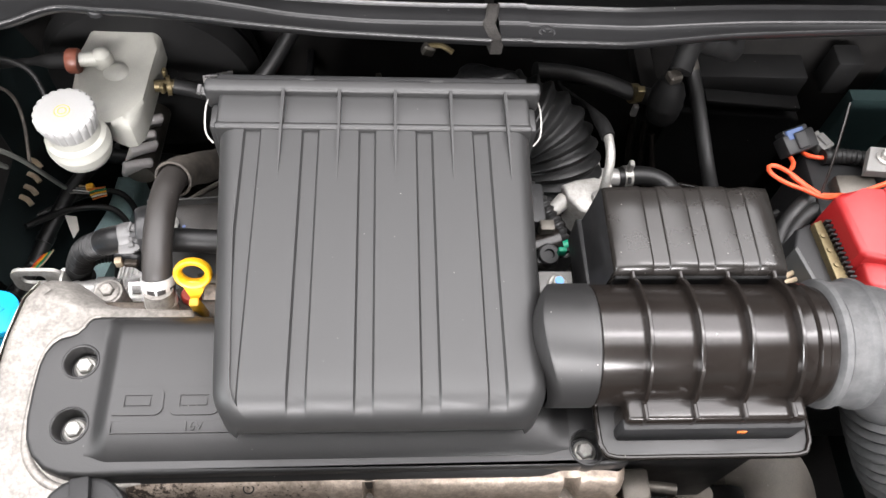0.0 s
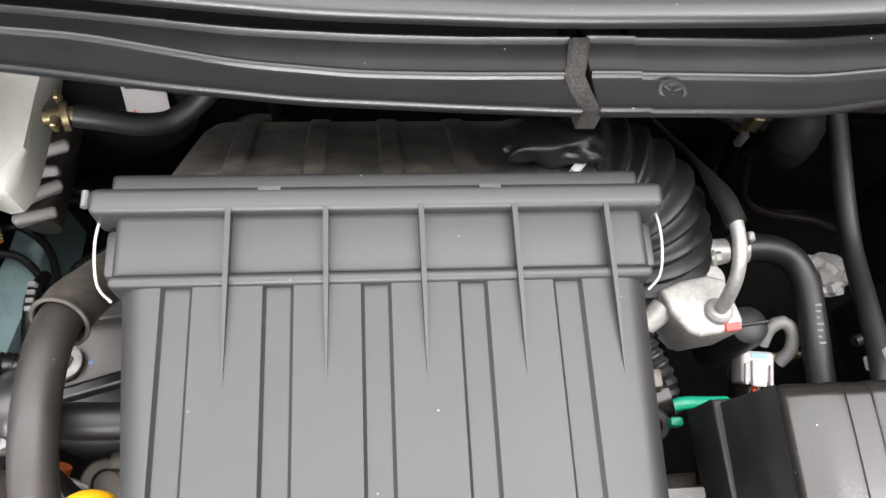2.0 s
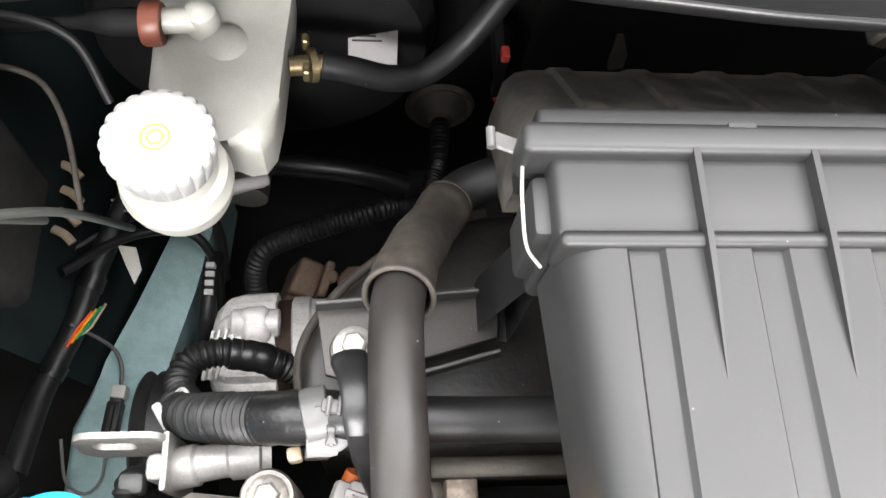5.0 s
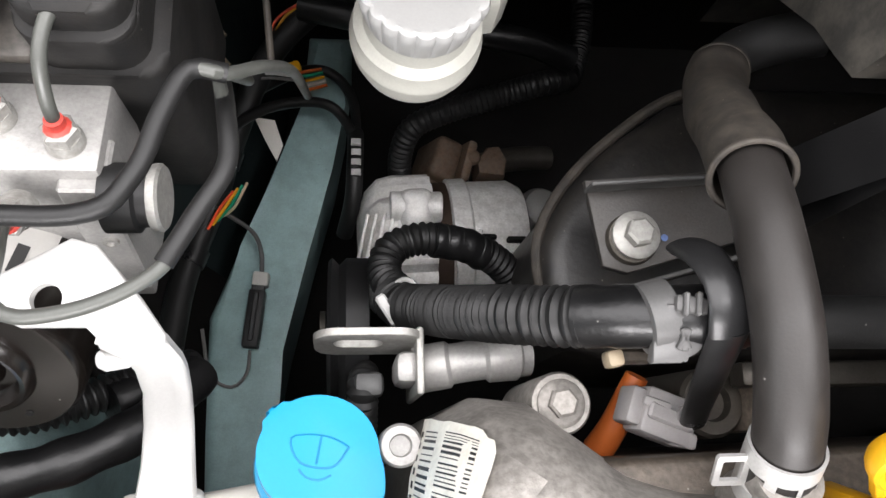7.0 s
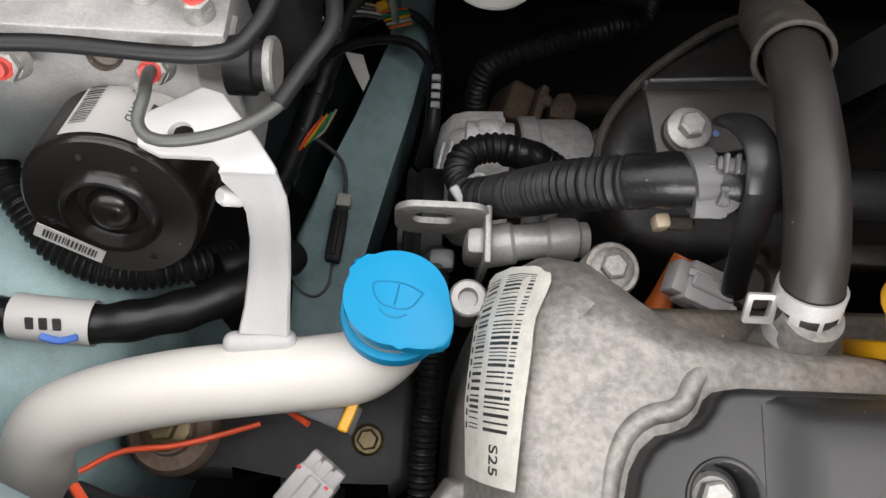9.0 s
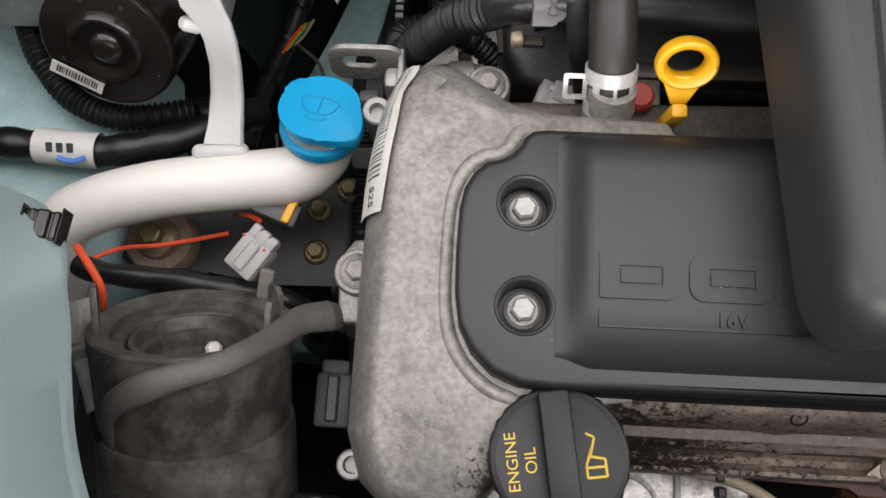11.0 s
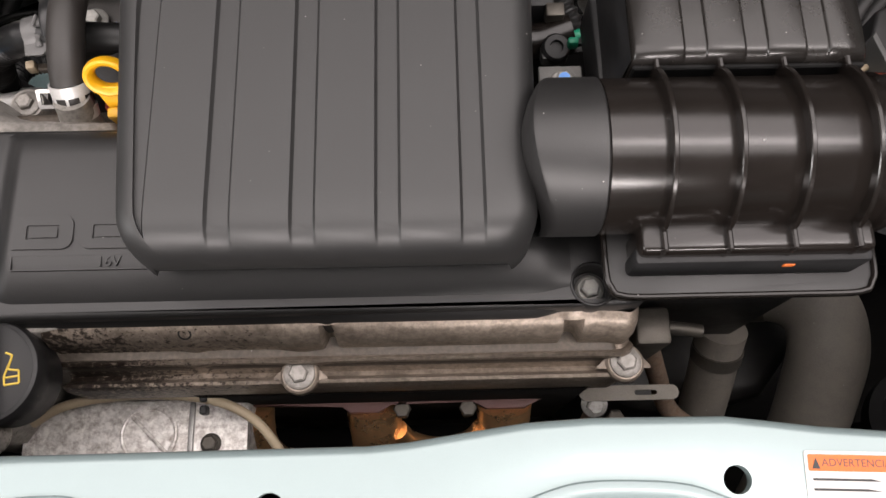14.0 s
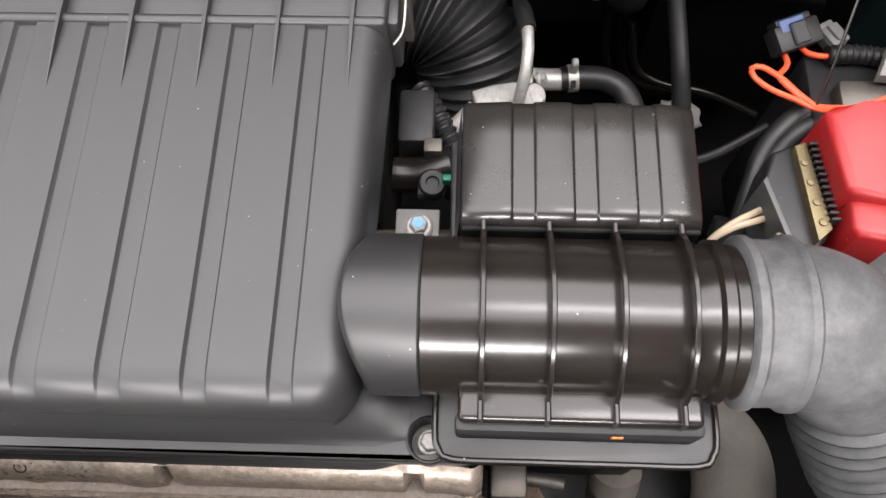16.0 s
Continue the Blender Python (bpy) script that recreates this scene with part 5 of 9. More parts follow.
def washer_filler():
    root = thing("washer_filler", "cream plastic washer filler pipe with a sky-blue flip cap", "filler pipe", (-0.40, 0.27, 0.655))
    bm = bmesh.new()
    tube(bm, [(-0.3175, 0.301, 0.699), (-0.3185, 0.296, 0.685), (-0.3235, 0.287, 0.6765), (-0.335, 0.279, 0.673), (-0.352, 0.2755, 0.673), (-0.38, 0.2715, 0.673), (-0.42, 0.2655, 0.671), (-0.456, 0.2565, 0.665), (-0.48, 0.245, 0.655), (-0.494, 0.225, 0.625), (-0.5, 0.21, 0.58)],
         lambda s, t: 0.0172 + 0.0022 * max(0, 1 - s / 0.03), 32, 0.003)
    part("pipe", bm, CREAM, root)
    at = Vector((-0.3185, 0.3005, 0.6945))
    axis = Vector((0.05, 0.30, 1.0))
    bm = bmesh.new()
    lathe(bm, [(0.021, -0.004), (0.0238, -0.003), (0.0243, 0.0), (0.0238, 0.003), (0.0195, 0.0035)], at, axis, 48)
    part("collar", bm, BLUE, root, "sky-blue plastic collar")
    bm = bmesh.new()
    lathe(bm, [(0.0204, 0.002), (0.0204, 0.0145)], at, axis, 48)
    part("neck", bm, WHITE_AGED, root)
    lid_m = Matrix.Translation(at) @ turned(axis)
    lid_turn = turned(axis).to_3x3()
    bm = bmesh.new()
    outline = disc(0, 0, 0.0228, 48)
    # one side runs out into a pointed pull, the other into a hinge tab
    pull = lid_turn.inverted() @ Vector((0.72, -0.69, 0))
    ang = math.atan2(pull.y, pull.x)
    shaped = []
    for x, y in outline:
        a = math.atan2(y, x) - ang
        a = (a + math.pi) % (2 * math.pi) - math.pi
        r = 0.0228 + 0.0085 * max(0.0, 1 - abs(a) / 0.75) ** 1.2
        b = abs(abs(a) - math.pi)
        r += 0.003 * (b < 0.17)
        shaped.append((x / 0.0228 * r, y / 0.0228 * r))
    prism(bm, shaped, 0.0120, 0.0172, 0.0016, 3, m=lid_m)
    lid = part("lid", bm, BLUE, root, "sky-blue plastic flip lid")
    bm = bmesh.new()
    z = 0.0173
    for pts in ([(-0.011, -0.004), (-0.006, 0.0045), (0.006, 0.0045), (0.011, -0.004), (0.004, -0.0065), (-0.004, -0.0065), (-0.011, -0.004)], [(0, -0.0062), (0, 0.0042)], [(-0.006, 0.0075), (-0.002, 0.010), (0.003, 0.0095), (0.006, 0.007)]):
        tube(bm, [lid_m @ Vector((x, y, z)) for x, y in pts], 0.0004, 6, 0.002)
    part("washer_sign", bm, BLUE_LINE, lid)
    return root


washer_filler()


def unit_bracket():
    """The white bracket between the filler pipe and the hydraulic unit."""
    root = thing("white_bracket", "white plastic bracket above the cream filler pipe", "bracket", (-0.378, 0.29, 0.69))
    bm = bmesh.new()
    slab_with_holes(bm, [(-0.4194, 0.3599), (-0.4166, 0.3491), (-0.4085, 0.3454), (-0.3886, 0.3454), (-0.3852, 0.3420), (-0.3855, 0.3400), (-0.3640, 0.3400), (-0.3640, 0.3425), (-0.3723, 0.3545), (-0.3868, 0.3717), (-0.3949, 0.374)], [disc(-0.4008, 0.354, 0.005, 20)], 0.7595, 0.7635, 0.0012)
    part("head_plate", bm, WHITE, root)
    rows = []
    for l, r, y, z in ((-0.3855, -0.3640, 0.3410, 0.7625), (-0.3862, -0.3635, 0.3395, 0.7545), (-0.3822, -0.3628, 0.3375, 0.742), (-0.3815, -0.3635, 0.3350, 0.728), (-0.3825, -0.3648, 0.3285, 0.711), (-0.3845, -0.3655, 0.3170, 0.698), (-0.3862, -0.3655, 0.3020, 0.6915), (-0.3885, -0.3650, 0.2895, 0.688)):
        c = (l + r) / 2
        rows.append([(l + 0.001, y + 0.003, z - 0.006), (l, y, z - 0.001), (l + 0.001, y, z + 0.0006), (l + 0.005, y, z + 0.0004), (c, y + 0.0004, z - 0.0003), (r - 0.006, y, z + 0.0006), (r - 0.0012, y - 0.0006, z + 0.0014), (r, y, z), (r - 0.001, y + 0.003, z - 0.006)])
    part("leg", loft(bmesh.new(), rows), WHITE, root, angle=60)
    part("foot", box(bmesh.new(), (-0.3955, 0.2820, 0.6770), (-0.3625, 0.2920, 0.6885), 0.0045, 4, (22, 0, 4)), WHITE, root)
    part("knob", lathe(bmesh.new(), [(0.0042, -0.004), (0.0042, 0.004), (0.003, 0.006), (0, 0.0062)], (-0.3855, 0.3385, 0.737), (-0.6, -0.2, 0.7), 16), WHITE, root)
    return root


unit_bracket()


def hydraulic_unit():
    root = thing("brake_hydraulic_unit", "aluminium brake hydraulic block with a black round motor", "brake unit", (-0.45, 0.40, 0.64))
    tilt = (-14, 0, 0)
    part("valve_block", box(bmesh.new(), (-0.54, 0.386, 0.655), (-0.3905, 0.432, 0.7535), 0.0015, 2, tilt), ALU_BRIGHT, root, "machined bright aluminium block")
    part("block_step", box(bmesh.new(), (-0.405, 0.383, 0.675), (-0.3885, 0.405, 0.752), 0.001, 1, tilt), ALU_BRIGHT, root)
    at, axis = Vector((-0.4435, 0.3370, 0.7102)), Vector((-0.05, -0.85, 0.53)).normalized()
    bm = bmesh.new()
    lathe(bm, [(0.038, -0.075), (0.0392, -0.070), (0.0392, -0.005), (0.0386, -0.0022), (0.0370, -0.0006), (0.0345, -0.0008), (0.0225, -0.0004), (0.0212, 0.0030), (0.0198, 0.0042), (0.0178, 0.0036), (0.0165, -0.0005), (0.0152, -0.0022), (0.0112, -0.0024), (0.0098, 0.0006), (0.0078, 0.0030), (0.0045, 0.0042), (0, 0.0046)], at, axis, 64)
    motor = part("motor", bm, BLACK_GLOSS, root, "glossy black round motor")
    turn = Matrix.Translation(at) @ turned(axis)
    for a in (60, 105, 200, 300):
        part("dimple", lathe(bmesh.new(), [(0.0016, -0.0004), (0.0014, 0.0006), (0, 0.0006)], turn @ Vector((0.0295 * math.cos(radians(a)), 0.0295 * math.sin(radians(a)), -0.0006)), axis, 12), BLACK_MATT, motor)
    # paper label bent round the motor's upper side
    inv = turn.to_3x3().inverted()
    up = inv @ Vector((0, 0, 1))
    mid = math.atan2(up.y, up.x)

    def wrap(r, a, z):
        return turn @ Vector((r * math.cos(a), r * math.sin(a), z))

    spin = 1 if (turn.to_3x3() @ Vector((math.cos(mid + 0.1), math.sin(mid + 0.1), 0))).x < 0 else -1
    bm = bmesh.new()
    loft(bm, [[wrap(0.0396, mid + spin * (0.42 - 1.12 * k / 16), z) for k in range(17)] for z in (-0.004, -0.024, -0.04, -0.050)], caps=False)
    label = part("label", bm, PAPER, motor, "white paper label with bar code")
    bm = bmesh.new()
    rng = random.Random(8)
    z = -0.011
    while z > -0.046:
        w = rng.choice((0.0005, 0.0008, 0.0013))
        loft(bm, [[wrap(0.0398, mid + spin * (0.37 - 0.2 * k / 3), zz) for k in range(4)] for zz in (z, z - w)], caps=False)
        z -= w + rng.choice((0.0006, 0.001))
    tagged(part("print", bm, INK, label), kind="stuff")
    for words, a, zc in (("BE", -0.24, -0.040), ("2WD", -0.24, -0.022), ("0257", -0.44, -0.024)):
        centre = wrap(0.0398, mid + spin * a, zc)
        n = (turn.to_3x3() @ Vector((math.cos(mid + spin * a), math.sin(mid + spin * a), 0))).normalized()
        m = Matrix((axis, n.cross(axis), n)).transposed().to_4x4()
        if words == "0257":
            bm = box(bmesh.new(), (-0.007, -0.0022, -0.0001), (0.007, 0.0022, 0.0001), 0)
            bmesh.ops.transform(bm, matrix=Matrix.Translation(centre) @ m, verts=bm.verts)
        else:
            bm = lettering(bmesh.new(), words, 0.0062, Matrix.Translation(centre) @ m, 0.0001)
        part("print", bm, INK, label)
    # small bar code strip at the foot of the motor's face
    low = turn @ Matrix.Translation((inv @ Vector((-0.0222, -0.0094, -0.0172))) * Vector((1, 1, 0)) + Vector((0, 0, 0.0016)))
    strip_axis = (inv @ Vector((0.88, -0.25, -0.41)))
    m = low @ pose(0, 0, 0, 0, 0, math.degrees(math.atan2(strip_axis.y, strip_axis.x)))
    strip = part("bar_code_strip", join(bmesh.new(), box(bmesh.new(), (-0.0155, -0.0042, -0.0002), (0.0155, 0.0042, 0.0003), 0), m), PAPER, motor)
    bm = bmesh.new()
    x = -0.012
    while x < 0.012:
        w = rng.choice((0.0004, 0.0007, 0.001))
        join(bm, box(bmesh.new(), (x, -0.0022, 0.0002), (x + w, 0.0025, 0.0005), 0), m)
        x += w + rng.choice((0.0005, 0.0008))
    tagged(part("print", bm, INK, strip), kind="stuff")
    # pipe unions
    for x, y, z, ax in ((-0.480, 0.421, 0.7505, (0, 0.2, 1)), (-0.453, 0.419, 0.7505, (0, 0.2, 1)), (-0.426, 0.418, 0.752, (0, 0.2, 1)), (-0.402, 0.409, 0.754, (0, 0.2, 1)), (-0.4165, 0.3865, 0.752, (0, -0.6, 0.8)), (-0.4745, 0.386, 0.749, (0, -0.6, 0.8))):
        bm = bmesh.new()
        lathe(bm, [(0.0066, -0.002), (0.0066, 0.004), (0.006, 0.005), (0.006, 0.006)], (x, y, z), ax, 20)
        hexagon(bm, Vector((x, y, z)) + Vector(ax).normalized() * 0.005, ax, 0.0108, 0.006)
        union = part("pipe_union", bm, ZINC, root, "hexagon pipe union with a red paint mark")
        part("paint_mark", lathe(bmesh.new(), [(0.0052, 0.0), (0.0046, 0.0012), (0.0034, 0.0022), (0.0032, 0.0055), (0, 0.0055)], Vector((x, y, z)) + Vector(ax).normalized() * 0.0098, ax, 14), RED_MARK, union)
    for x, z in ((-0.43, 0.735), (-0.399, 0.70), (-0.395, 0.72)):
        part("block_screw", lathe(bmesh.new(), [(0.003, -0.002), (0.003, 0.0006), (0.0018, 0.0006), (0.0014, -0.0006), (0, -0.0006)], (x, 0.3835, z), (0, -1, 0.25), 14), ZINC, root)
    # side plug
    bm = bmesh.new()
    lathe(bm, [(0.0125, 0), (0.0125, 0.011), (0.0105, 0.012), (0.0105, 0.016)], (-0.391, 0.394, 0.742), (1, 0, 0.05), 32)
    plug = part("rubber_mount", bm, RUBBER, root)
    part("mount_washer", lathe(bmesh.new(), [(0.0118, 0), (0.0122, 0.001), (0.0122, 0.003), (0.0112, 0.004), (0, 0.004)], (-0.375, 0.394, 0.743), (1, 0, 0.05), 32), ZINC, plug)
    # black electronics box behind
    unit = part("electronics_box", prism(bmesh.new(), rounded(-0.57, 0.4335, -0.3695, 0.52, 0.010), 0.64, 0.7575, 0.0035, 3), ELECTRONICS, root, "dusty black plastic electronics box")
    for x0, x1 in ((-0.565, -0.4255), (-0.4155, -0.3755)):
        for y, top_, low_, ins in ((0.4355, 0.7775, 0.745, 0.0), (0.4385, 0.7905, 0.770, 0.0015)):
            lid = prism(bmesh.new(), rounded(x0 + ins, y, x1 - ins, 0.512, 0.011, 6), low_, top_, 0.0034, 4)
            part("stepped_lid", lid, ELECTRONICS, unit)
        part("ledge", prism(bmesh.new(), rounded(x0 + 0.0006, 0.4346, x1 - 0.0006, 0.51, 0.011, 6), 0.7755, 0.7785, 0.0013, 2), ELECTRONICS, unit)
    part("dirt_ledge", box(bmesh.new(), (-0.4275, 0.437, 0.755), (-0.4135, 0.47, 0.7625), 0.002, 2), SNORKEL, unit, "ledge packed with pale grit")
    # open port in the sloping front of the block; the dark colour stands for its bore
    part("port_rim", lathe(bmesh.new(), [(0.0066, -0.0080), (0.0064, -0.0075), (0.0062, -0.0010), (0.0070, 0.0004), (0.0076, -0.0004), (0.0076, -0.0030)], (-0.4420, 0.3945, 0.7455), (0, -0.6, 0.8), 24), GRIME, root, "round port with its dark bore put in by colour")
    return root


hydraulic_unit()


def brake_pipe(pts, r=0.0024, sleeve=None, mat_=None):
    root = thing("brake_pipe", "thin grey-black brake pipe at the hydraulic unit" if not sleeve else "brake pipe in a thick black sleeve", "brake pipe", pts[0], group="brake pipes")
    part("pipe", tube(bmesh.new(), pts, r, 14, 0.003), mat_ or PIPE_GREY, root)
    if sleeve:
        part("sleeve", tube(bmesh.new(), sleeve, r + 0.0009, 16, 0.003), RUBBER, root, "matt black rubber sleeve")
    return root


for x, y, z in ((-0.402, 0.411, 0.765), (-0.426, 0.420, 0.763), (-0.453, 0.421, 0.762)):
    brake_pipe([(x, y, z), (x - 0.0005, y + 0.005, z + 0.0095), (x - 0.0005, y + 0.016, z + 0.019), (x + 0.003, y + 0.030, z + 0.023), (x + 0.011, y + 0.046, z + 0.020), (x + 0.022, y + 0.068, z + 0.004), (x + 0.03, y + 0.09, z - 0.02)])
brake_pipe([(-0.4745, 0.383, 0.753), (-0.4775, 0.374, 0.768), (-0.474, 0.3715, 0.784), (-0.462, 0.374, 0.79), (-0.439, 0.375, 0.79), (-0.384, 0.374, 0.79), (-0.3705, 0.386, 0.79), (-0.363, 0.407, 0.79), (-0.356, 0.421, 0.789), (-0.345, 0.4215, 0.786), (-0.336, 0.44, 0.755), (-0.331, 0.465, 0.70), (-0.33, 0.50, 0.60)], 0.0023,
           [(-0.46, 0.3743, 0.79), (-0.439, 0.375, 0.79), (-0.386, 0.3738, 0.79), (-0.3705, 0.386, 0.79), (-0.363, 0.407, 0.79), (-0.356, 0.421, 0.789), (-0.345, 0.4215, 0.786)])
brake_pipe([(-0.4165, 0.384, 0.756), (-0.4145, 0.3755, 0.768), (-0.4118, 0.364, 0.776), (-0.4125, 0.352, 0.776), (-0.404, 0.3462, 0.776), (-0.383, 0.350, 0.776), (-0.364, 0.361, 0.776), (-0.354, 0.379, 0.776), (-0.3455, 0.395, 0.776), (-0.347, 0.414, 0.772), (-0.352, 0.436, 0.755), (-0.352, 0.47, 0.68)], 0.0024,
           [(-0.363, 0.3625, 0.776), (-0.354, 0.379, 0.776), (-0.3455, 0.395, 0.776), (-0.347, 0.414, 0.772), (-0.352, 0.436, 0.755)])
brake_pipe([(-0.40, 0.50, 0.52), (-0.365, 0.535, 0.50), (-0.33, 0.548, 0.485), (-0.312, 0.542, 0.475), (-0.302, 0.525, 0.455), (-0.301, 0.50, 0.43)], 0.0038, mat_=RUBBER)
brake_pipe([(-0.41, 0.52, 0.50), (-0.365, 0.557, 0.49), (-0.335, 0.578, 0.475), (-0.315, 0.574, 0.47), (-0.303, 0.56, 0.45), (-0.301, 0.53, 0.42)], 0.0038, mat_=RUBBER)


def hose(name, label, pts, r, mat_, seg=20, ridge=0.0, pitch=0.006, category="hose", step=None, flat=1.0):
    """A hose or cable of one piece; ridge gives it corrugations."""
    rad = ridged(r, ridge, pitch) if ridge else r
    return solo(name, tube(bmesh.new(), pts, rad, seg, step or (pitch / 5 if ridge else 0.004), flat=flat), mat_, label, category)


cond = thing("corrugated_conduit", "black corrugated cable conduit below the hydraulic motor", "conduit", (-0.45, 0.313, 0.644))
part("conduit", tube(bmesh.new(), [(-0.54, 0.41, 0.648), (-0.525, 0.372, 0.645), (-0.513, 0.354, 0.643), (-0.498, 0.338, 0.641), (-0.477, 0.3275, 0.640), (-0.4545, 0.3245, 0.639), (-0.432, 0.329, 0.637), (-0.408, 0.341, 0.622)], ridged(0.0078, 0.0011, 0.0040), 18, 0.0008), RUBBER, cond)
part("end_tape", tube(bmesh.new(), [(-0.415, 0.330, 0.633), (-0.400, 0.338, 0.62), (-0.385, 0.350, 0.60)], lambda s, t: 0.0092 + 0.0003 * math.sin(s * 900), 18), TAPE, cond, "black tape wrapping")
harness = thing("taped_harness", "black taped cable harness on the painted wheel arch", "cable harness", (-0.47, 0.296, 0.64))
part("harness", tube(bmesh.new(), [(-0.60, 0.30, 0.66), (-0.52, 0.2985, 0.652), (-0.472, 0.296, 0.65), (-0.443, 0.30, 0.65), (-0.418, 0.308, 0.648), (-0.395, 0.322, 0.638), (-0.38, 0.345, 0.61)], lambda s, t: 0.0102 + 0.0006 * math.sin(s * 260), 18), TAPE, harness)
part("paper_wrap", tube(bmesh.new(), [(-0.505, 0.2985, 0.6515), (-0.49, 0.2975, 0.651), (-0.466, 0.2965, 0.650)], 0.0116, 20, caps=False), PAPER, harness, "white paper wrap with blue print")
part("blue_swoosh", tube(bmesh.new(), [(-0.488, 0.288, 0.6592), (-0.479, 0.2862, 0.6582), (-0.4705, 0.2885, 0.6595)], 0.0018, 8, flat=0.6), material("blue_print", (0.05, 0.15, 0.5), 0.5), harness)
for x in (-0.495, -0.4885, -0.482):
    part("print_bar", box(bmesh.new(), (x, 0.2905, 0.6612), (x + 0.004, 0.2965, 0.6626), 0.0004, 1, (30, 0, 0)), INK, harness)


def connector(name, label, at, size, rot, mat_, latch=True, category="connector"):
    """A plug housing with its latch, ribs and seal."""
    root = thing(name, label, category, at)
    m = Matrix.Translation(at) @ pose(0, 0, 0, *rot)
    sx, sy, sz = (v / 2 for v in size)
    part("housing", join(bmesh.new(), box(bmesh.new(), (-sx, -sy, -sz), (sx, sy, sz), min(size) * 0.12, 2), m), mat_, root)
    part("collar", join(bmesh.new(), box(bmesh.new(), (-sx * 0.8, sy * 0.9, -sz * 0.8), (sx * 0.8, sy * 1.5, sz * 0.8), min(size) * 0.1, 2), m), mat_, root)
    if latch:
        part("latch", join(bmesh.new(), box(bmesh.new(), (-sx * 0.35, -sy * 0.8, sz * 0.95), (sx * 0.35, sy * 0.9, sz * 1.3), min(size) * 0.06, 1), m), mat_, root)
    for s in (-1, 1):
        part("rib", join(bmesh.new(), box(bmesh.new(), (s * sx * 0.95 - 0.0007, -sy * 0.7, -sz * 0.5), (s * sx * 0.95 + 0.0007, sy * 0.5, sz * 0.5), 0.0003, 1), m), mat_, root)
    return root


rail_plug = connector("sensor_plug", "black plug with a pale cap on the chassis rail", (-0.3715, 0.397, 0.458), (0.011, 0.040, 0.012), (0, 0, -6), BLACK_MATT)
part("end_cap", box(bmesh.new(), (-0.373, 0.4195, 0.4535), (-0.362, 0.4295, 0.4645), 0.0015, 2, (0, 0, -6)), WHITE_AGED, rail_plug, "white plastic end cap")
hose("sensor_wire", "thin grey wire looped on the chassis rail", [(-0.374, 0.376, 0.455), (-0.376, 0.360, 0.453), (-0.386, 0.351, 0.453), (-0.400, 0.36, 0.455), (-0.406, 0.39, 0.46)], 0.0012, GREY_PLASTIC, 8, category="wire")
hose("sensor_wire", "thin grey wire above the rail plug", [(-0.367, 0.428, 0.46), (-0.368, 0.445, 0.462), (-0.375, 0.458, 0.47), (-0.40, 0.47, 0.49)], 0.0016, DARK_GREY, 8, category="wire")
wing_harness = thing("wing_harness", "black harness beside the chassis rail with coloured wires", "cable harness", (-0.385, 0.52, 0.48))
part("loom", tube(bmesh.new(), [(-0.31, 0.61, 0.52), (-0.335, 0.60, 0.515), (-0.365, 0.57, 0.50), (-0.385, 0.52, 0.49), (-0.40, 0.47, 0.48), (-0.415, 0.42, 0.485), (-0.42, 0.36, 0.50)], 0.009, 16), RUBBER, wing_harness)
part("tape_band", tube(bmesh.new(), [(-0.388, 0.509, 0.488), (-0.3915, 0.498, 0.4865)], 0.0102, 16, 0.003), TAPE, wing_harness, "glossy black tape band")
part("tape_band", tube(bmesh.new(), [(-0.409, 0.441, 0.482), (-0.4125, 0.430, 0.4835)], 0.0102, 16, 0.003), TAPE, wing_harness, "glossy black tape band")
for k, (c, name) in enumerate(((RED_WIRE, "red"), (YELLOW, "yellow"), (GREEN, "green"), (BEIGE, "tan"))):
    hose("loose_wire", f"thin {name} wire at the harness", [(-0.40 + 0.003 * k, 0.452 + 0.003 * k, 0.491), (-0.392 + 0.003 * k, 0.466, 0.4945), (-0.384 + 0.003 * k, 0.478 + 0.002 * k, 0.494)], 0.0011, c, 6, category="wire")
    hose("loose_wire", f"thin {name} wire at the harness", [(-0.362 + 0.004 * k, 0.585, 0.512), (-0.355 + 0.004 * k, 0.596, 0.517), (-0.34 + 0.003 * k, 0.603 + 0.002 * k, 0.524)], 0.0012, c, 6, category="wire")

# snorkel, strap and mount in the front corner
snorkel = thing("intake_snorkel", "worn dusty black plastic snorkel funnel in the corner", "intake duct", (-0.375, 0.165, 0.42))
mouth, lean = Vector((-0.3690, 0.181, 0.724)), Vector((0.0, 0.86, 0.51))
shrink = 0.89
neck = lathe(bmesh.new(), [(r * shrink, z) for r, z in [(0.0535, -0.20), (0.0535, -0.047), (0.0545, -0.045), (0.0555, -0.012), (0.0562, -0.008), (0.0562, -0.001), (0.0545, 0.0), (0.0470, -0.0008), (0.0440, -0.003), (0.0435, -0.008), (0.0375, -0.009), (0.0358, -0.011), (0.0355, -0.04), (0.022, -0.052), (0, -0.055)]], mouth, lean, 64)
part("mouth_ring", neck, SNORKEL, snorkel, "scuffed funnel mouth with a dark bore")
body = lathe(bmesh.new(), [(r * shrink, z) for r, z in [(0.0585, -0.24), (0.0588, -0.17), (0.0582, -0.12), (0.0572, -0.078), (0.0566, -0.058), (0.0555, -0.053), (0.053, -0.052)]], mouth, lean, 64)
part("body", body, SNORKEL, snorkel)
part("bore", lathe(bmesh.new(), [(r * shrink, z) for r, z in [(0.0355, -0.036), (0.0355, -0.0105), (0.0345, -0.0085), (0.032, -0.0085), (0.030, -0.015), (0.0265, -0.016), (0.0255, -0.024), (0.012, -0.033), (0, -0.034)]], mouth, lean, 48), SNORKEL, snorkel, "dusty stepped bore")
